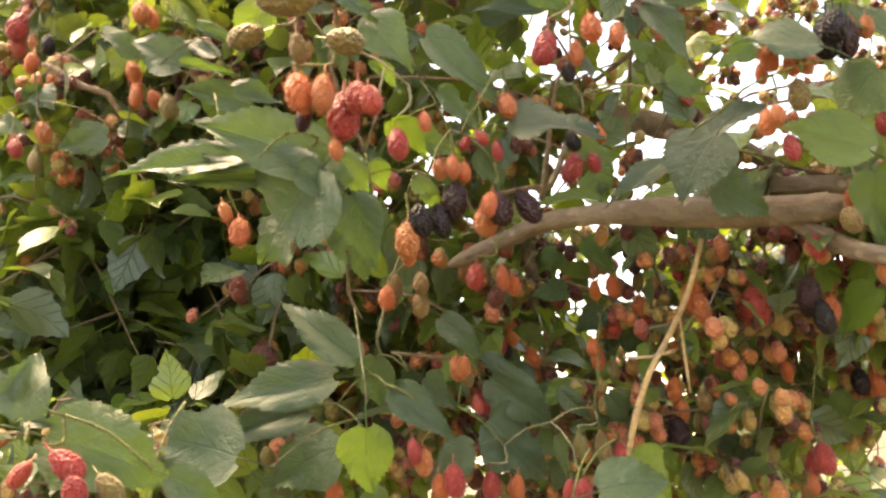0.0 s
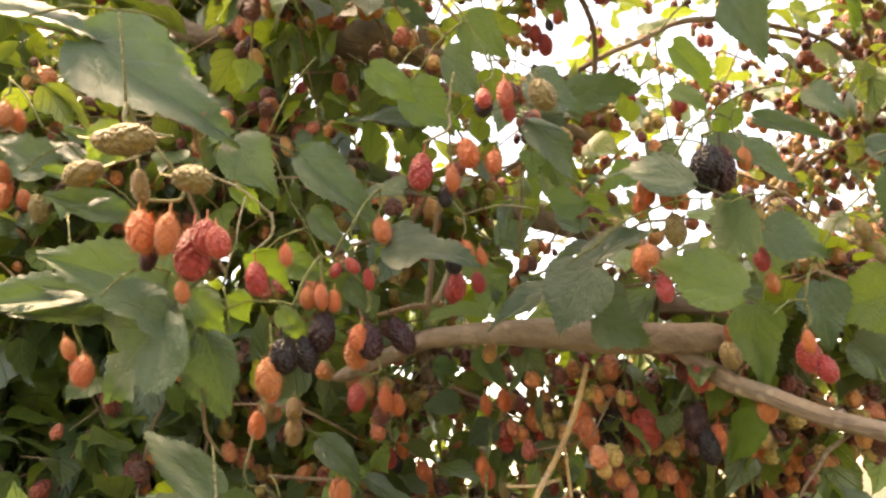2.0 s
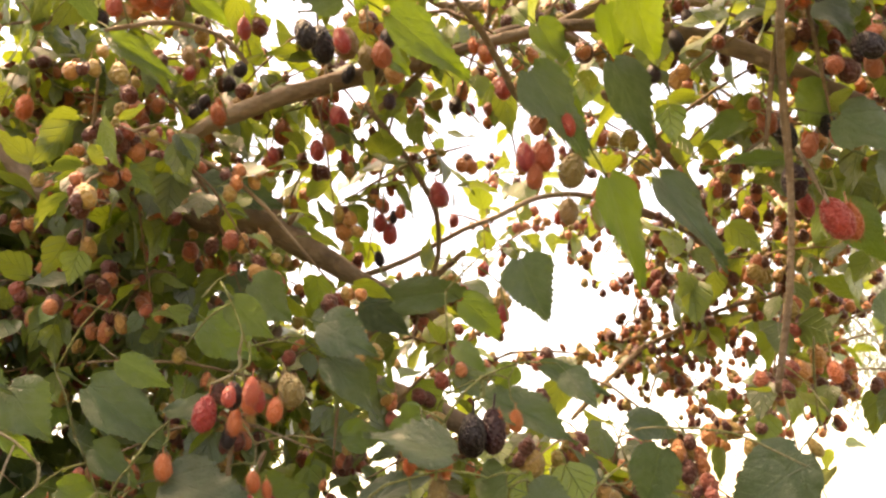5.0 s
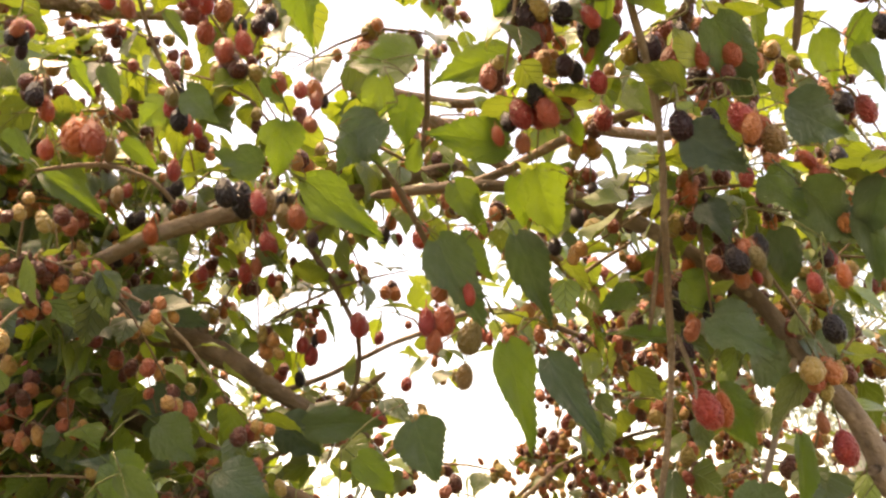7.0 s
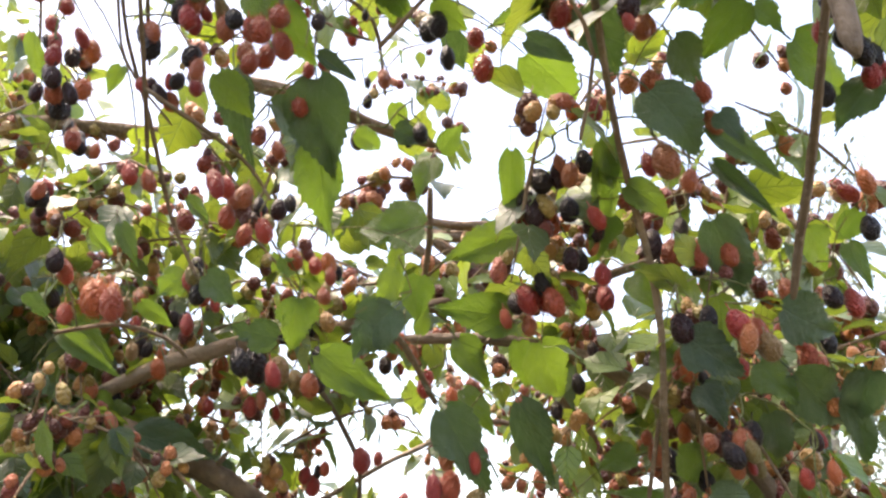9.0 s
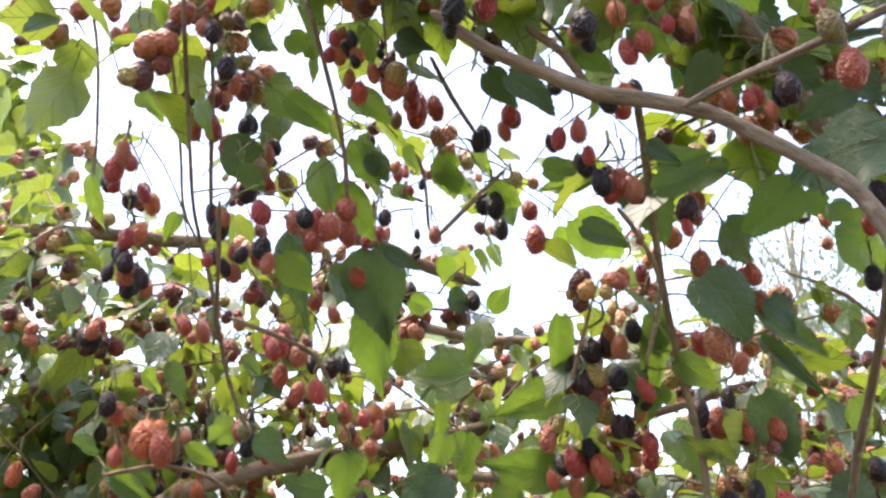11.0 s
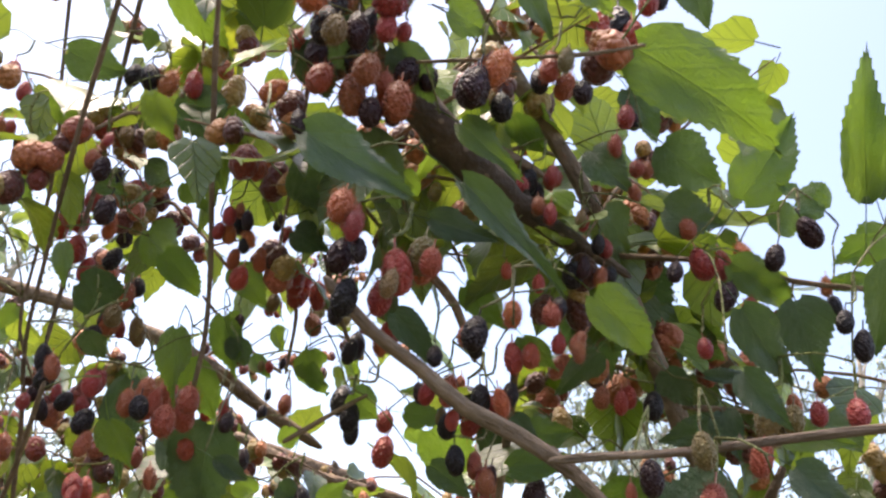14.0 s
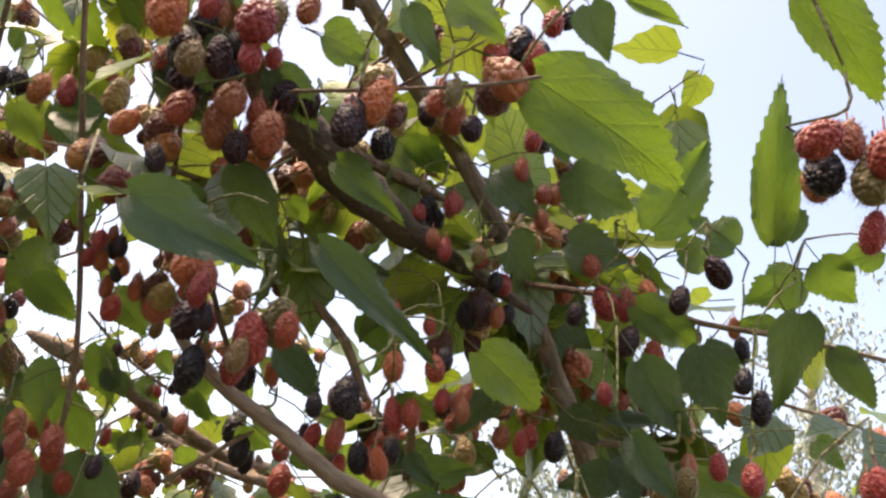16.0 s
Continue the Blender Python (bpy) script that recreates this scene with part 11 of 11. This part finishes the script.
# leaves round the topmost shoots
leaf((0.247, 0.353, 2.499), (0.242, 0.376, 2.458), (-0.1, -0.85, 0.5), 0.62, 4, "y")
leaf((0.273, 0.345, 2.395), (0.272, 0.371, 2.387), (-0.30, -0.16, -0.94), 0.69, 0, "y")
leaf((0.248, 0.378, 2.333), (0.274, 0.401, 2.321), (0.61, -0.70, -0.38), 0.65, 0, "l")
leaf((0.220, 0.340, 2.405), (0.235, 0.360, 2.387), (-0.15, -0.52, -0.84), 0.86, 0, "l")
leaf((0.377, 0.292, 2.345), (0.416, 0.296, 2.347), (0.14, -0.94, -0.29), 0.54, 0, "d")
leaf((0.448, 0.357, 2.283), (0.465, 0.356, 2.270), (-0.26, -0.95, -0.20), 0.65, 0, "d")
leaf((0.558, 0.292, 2.283), (0.586, 0.272, 2.278), (-0.67, -0.75, -0.05), 0.65, 0, "l")
leaf((0.538, 0.307, 2.292), (0.544, 0.302, 2.268), (-0.68, -0.72, 0.13), 0.74, 1, "d")
leaf((0.541, 0.317, 2.286), (0.515, 0.330, 2.277), (-0.43, -0.87, -0.23), 0.76, 0, "d")
leaf((0.309, 0.299, 2.361), (0.331, 0.321, 2.349), (0.53, -0.67, -0.52), 0.81, 1, "d")
leaf((0.360, 0.300, 2.372), (0.373, 0.309, 2.367), (0.56, -0.79, -0.22), 0.86, 0, "l")
leaf((0.246, 0.376, 2.378), (0.261, 0.391, 2.369), (0.20, -0.51, -0.83), 0.77, 3, "l")
leaf((0.198, 0.388, 2.370), (0.216, 0.385, 2.366), (-0.27, -0.94, -0.23), 0.71, 3, "l")
leaf((0.206, 0.353, 2.313), (0.214, 0.355, 2.289), (-0.18, -0.99, -0.04), 0.54, 0, "l")
leaf((0.314, 0.419, 2.324), (0.324, 0.437, 2.316), (0.72, -0.47, -0.50), 0.65, 0, "l")
leaf((0.291, 0.392, 2.316), (0.295, 0.414, 2.311), (0.62, -0.14, -0.77), 0.59, 0, "l")
leaf((0.337, 0.525, 2.299), (0.339, 0.554, 2.286), (0.31, -0.25, -0.92), 0.61, 0, "l")
leaf((0.246, 0.411, 2.247), (0.261, 0.430, 2.225), (-0.10, -0.70, -0.71), 0.86, 0, "l")
leaf((0.307, 0.377, 2.232), (0.327, 0.398, 2.229), (0.76, -0.58, -0.31), 0.54, 2, "d")
cluster((0.214, 0.356, 2.352),
        ("k", 0.004, -0.003, -0.007, 0.0190, 0.04, 0.04, -1.00),
        ("o", 0.007, 0.008, -0.013, 0.0141, -0.05, 0.18, -0.98))
cluster((0.204, 0.340, 2.386),
        ("k", 0.006, 0.006, -0.023, 0.0159, 0.01, 0.14, -0.99),
        ("b", 0.005, 0.001, -0.013, 0.0096, -0.19, 0.17, -0.97),
        ("b", -0.002, 0.010, -0.018, 0.0125, 0.09, 0.20, -0.97),
        ("r", 0.007, -0.005, -0.015, 0.0089, -0.02, 0.02, -1.00))
cluster((0.319, 0.194, 2.393),
        ("b", 0.032, -0.008, -0.002, 0.0138, -0.09, 0.04, -0.99))
cluster((0.508, 0.256, 2.370),
        ("k", -0.013, 0.017, -0.024, 0.0131, -0.11, -0.07, -0.99))
cluster((0.302, 0.389, 2.389),
        ("k", -0.002, -0.000, -0.011, 0.0089, 0.13, 0.40, -0.91),
        ("r", 0.006, -0.002, -0.015, 0.0088, 0.08, 0.05, -1.00),
        ("r", 0.003, 0.004, -0.016, 0.0082, 0.22, 0.07, -0.97),
        ("r", 0.012, 0.001, -0.013, 0.0074, 0.06, 0.03, -1.00),
        ("k", -0.001, -0.007, -0.011, 0.0081, 0.21, 0.08, -0.97),
        ("r", 0.004, 0.005, -0.012, 0.0073, -0.06, 0.35, -0.94))
cluster((0.313, 0.532, 2.330),
        ("k", 0.004, 0.001, -0.018, 0.0124, -0.10, 0.24, -0.97),
        ("k", 0.004, -0.006, -0.008, 0.0099, 0.05, 0.06, -1.00))
cluster((0.321, 0.451, 2.326),
        ("r", -0.006, -0.003, -0.013, 0.0086, 0.39, 0.03, -0.92),
        ("k", 0.003, -0.004, -0.009, 0.0086, -0.08, 0.15, -0.98),
        ("r", 0.012, -0.004, -0.005, 0.0086, 0.06, 0.10, -0.99),
        ("g", -0.010, 0.001, -0.012, 0.0080, 0.13, 0.14, -0.99),
        ("b", 0.003, -0.000, -0.006, 0.0082, -0.07, 0.39, -0.92),
        ("k", 0.012, -0.008, -0.007, 0.0077, 0.21, 0.32, -0.93))
cluster((0.283, 0.435, 2.325),
        ("r", 0.001, -0.004, -0.008, 0.0084, 0.07, 0.21, -0.98),
        ("r", 0.007, -0.002, -0.016, 0.0076, 0.05, 0.25, -0.97))


# sparse outer twigs
thicket((0.418, 1.438, 2.349), (0.097, 0.022, -0.012), (0.010, -0.014, 0.052), (0.013, 0.075, 0.039), 7, 7, 5, 0.80)
thicket((0.468, 1.207, 2.349), (0.084, 0.011, -0.009), (0.006, -0.015, 0.043), (0.013, 0.072, 0.039), 4, 6, 6, 0.72)
thicket((0.337, 1.179, 2.246), (0.051, 0.006, -0.005), (0.006, -0.014, 0.042), (0.004, 0.074, 0.033), 3, 7, 3, 0.75)
thicket((0.537, 1.304, 2.244), (0.056, 0.007, -0.006), (0.007, -0.016, 0.045), (0.017, 0.076, 0.030), 3, 6, 5, 0.75)
# unseen crown, higher up and towards the trunk, added to shade the left boughs
thicket((-1.95, 2.8, 3.6), (0.6, 0, 0), (0, 0.7, 0), (0, 0, 0.3), 80, 16, 1, 1.9)
limb((-2.05, 1.2, 2.0, 0.08), (-1.5, 0.2, 2.5, 0.06), (-0.8, -0.8, 2.7, 0.05), (0.3, -1.2, 2.75, 0.04), (1.6, -1.35, 2.9, 0.02), sides=12, step=0.03)
thicket((-1.25, 1.35, 2.95), (0.45, 0, 0), (0, 0.65, 0), (0, 0, 0.22), 50, 15, 1, 1.9)
thicket((-0.95, 1.6, 3.25), (0.45, 0, 0), (0, 0.7, 0), (0, 0, 0.2), 34, 15, 1, 1.9)
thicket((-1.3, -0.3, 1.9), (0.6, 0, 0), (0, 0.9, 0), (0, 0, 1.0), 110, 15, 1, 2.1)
thicket((-1.75, 1.2, 1.9), (0.35, 0, 0), (0, 0.8, 0), (0, 0, 0.8), 90, 14, 2, 1.9)
thicket((-1.6, 1.5, 2.6), (0.5, 0, 0), (0, 0.8, 0), (0, 0, 0.6), 70, 14, 2, 1.9)

# the trunk, beyond the boughs to the west
limb((-2.35, 1.35, -0.15, 0.30), (-2.28, 1.35, 0.15, 0.21), (-2.2, 1.3, 0.9, 0.17), (-2.1, 1.25, 1.7, 0.15), (-1.9, 1.1, 2.3, 0.11), (-1.5, 0.95, 2.55, 0.06), name="trunk", sides=18, step=0.05, rough=0.2)
limb((-2.1, 1.25, 1.7, 0.10), (-1.6, 1.3, 2.1, 0.07), (-1.2, 1.35, 2.3, 0.05), sides=12, step=0.03)

# boughs from the trunk to the fruiting limbs
limb((-1.95, 1.15, 2.25, 0.05), (-1.2, 0.95, 2.75, 0.03), (-0.6, 0.9, 2.74, 0.015), (-0.207, 0.663, 2.342, 0.0074), sides=12, step=0.03)
limb((-1.2, 1.35, 2.3, 0.05), (-0.723, 0.930, 2.196, 0.0254), (-0.462, 0.978, 2.250, 0.0162), sides=12, step=0.03)
limb((-0.462, 0.978, 2.250, 0.0095), (-0.309, 0.870, 2.146, 0.0071), (-0.183, 0.783, 2.090, 0.0052), sides=10, step=0.02)
limb((-2.2, 1.3, 0.9, 0.09), (-1.0, 1.9, 1.2, 0.07), (0.4, 1.9, 1.25, 0.05), (1.2, 1.3, 1.5, 0.035), (0.756, 0.723, 1.681, 0.0159), (0.445, 0.631, 1.682, 0.0069), sides=12, step=0.03)
limb((1.2, 1.3, 1.5, 0.03), (0.817, 0.806, 1.790, 0.0127), (0.654, 0.661, 1.930, 0.0072), sides=12, step=0.03)
limb((0.3, -1.2, 2.75, 0.03), (0.2, -0.6, 3.05, 0.02), (0.286, -0.006, 2.747, 0.0111), (0.315, 0.247, 2.418, 0.0056), sides=12, step=0.03)
limb((0.286, -0.006, 2.747, 0.0091), (0.328, 0.146, 2.616, 0.0059), (0.360, 0.272, 2.488, 0.0047), sides=10, step=0.02)

leaf_stuff.build("foliage", leaf_mass, tree, "dense green toothed leaves on further twigs")
fruit_stuff.build("fruit", berry_mass, tree, "small mulberries from green to black")
part("brushwood", mesh_of("brushwood", twig_v, twig_f, twig_bark), tree)["kind"] = "stuff"

# ---------------------------------------------------------------- ground
bm = bmesh.new()
bmesh.ops.create_grid(bm, x_segments=40, y_segments=40, size=600)
for q in bm.verts:
    near = min(1.0, q.co.length / 60)
    q.co.z = near * 0.6 * noise.noise(q.co * 0.02)
me = bpy.data.meshes.new("ground")
bm.to_mesh(me)
bm.free()
me.materials.append(ground_mat)
tagged(new("ground", me), "uneven dry grass and soil under the tree", "ground", kind="structure")


# ---------------------------------------------------------------- the dry stalk caught on the low bough
dry = tagged(new("dry_stalk"), "dry straw-coloured dead stalk hanging from the low bough", "stalk")


def straw_stalk(*points):
    v, f = tube(points, 0.01, 7, 0.2, 3)
    part("stem", mesh_of("stem", v, f, straw), dry)


straw_stalk((0.226, 0.719, 1.796, 0.0017), (0.213, 0.725, 1.767, 0.0019), (0.196, 0.726, 1.740, 0.0022), (0.178, 0.723, 1.716, 0.0022), (0.164, 0.722, 1.689, 0.0022), (0.152, 0.722, 1.656, 0.0016))
straw_stalk((0.163, 0.726, 1.728, 0.0008), (0.180, 0.728, 1.726, 0.0012), (0.197, 0.729, 1.728, 0.0012))
straw_stalk((0.203, 0.728, 1.750, 0.0008), (0.202, 0.733, 1.728, 0.0012), (0.201, 0.738, 1.700, 0.0008))


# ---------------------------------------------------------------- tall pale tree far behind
# distance haze is painted into this grey-green as a paler base colour
hazy, nt, p, out = material("grey-green far foliage paled by haze")
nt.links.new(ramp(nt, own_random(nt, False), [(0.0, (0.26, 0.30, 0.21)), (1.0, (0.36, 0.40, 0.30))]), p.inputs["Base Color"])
p.inputs["Roughness"].default_value = 0.6


def far_tree(at, height, spread, seed):
    rng = random.Random(seed)
    top = tagged(new("gum_tree"), "tall pale gum tree with thin grey-green foliage paled by haze", "tree")
    top.location = at
    v, f = tube([(0, 0, -0.3, 0.4), (0.1, 0, height * 0.3, 0.28), (0.3, 0.2, height * 0.65, 0.17), (0.2, 0.3, height * 0.95, 0.05)], 0.5, 10, 0.15)
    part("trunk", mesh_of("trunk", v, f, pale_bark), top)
    crown = Mass([leaf_shape(4, 0.0, 0.2, 0.2, 0.1, 0.0, 41, 0.45, cols=TRI)])
    for k in range(26):
        h = height * rng.uniform(0.38, 0.95)
        a, reach = rng.uniform(0, 6.28), spread * rng.uniform(0.3, 1.0) * (1.15 - h / height * 0.6)
        end = Vector((math.cos(a) * reach, math.sin(a) * reach, h + rng.uniform(0.2, 1.4)))
        v, f = tube([(0.15, 0.1, h - 0.8, 0.06), (end.x * 0.5, end.y * 0.5, h, 0.035), (*end, 0.012)], 0.4, 6, 0.15, k)
        part("limb", mesh_of("limb", v, f, pale_bark), top)
        for c in range(7):
            mid = end * rng.uniform(0.6, 1.05) + Vector([rng.gauss(0, 0.5) for _ in range(3)])
            for n in range(42):
                q = mid + Vector((rng.gauss(0, 0.35), rng.gauss(0, 0.35), rng.gauss(0, 0.22)))
                y = Vector((rng.gauss(0, 0.6), rng.gauss(0, 0.6), -1))
                s = rng.uniform(0.12, 0.23)
                crown.add(0, frame_at(q, *axes(y, Vector([rng.gauss(0, 1) for _ in range(3)])), (s, s, s)))
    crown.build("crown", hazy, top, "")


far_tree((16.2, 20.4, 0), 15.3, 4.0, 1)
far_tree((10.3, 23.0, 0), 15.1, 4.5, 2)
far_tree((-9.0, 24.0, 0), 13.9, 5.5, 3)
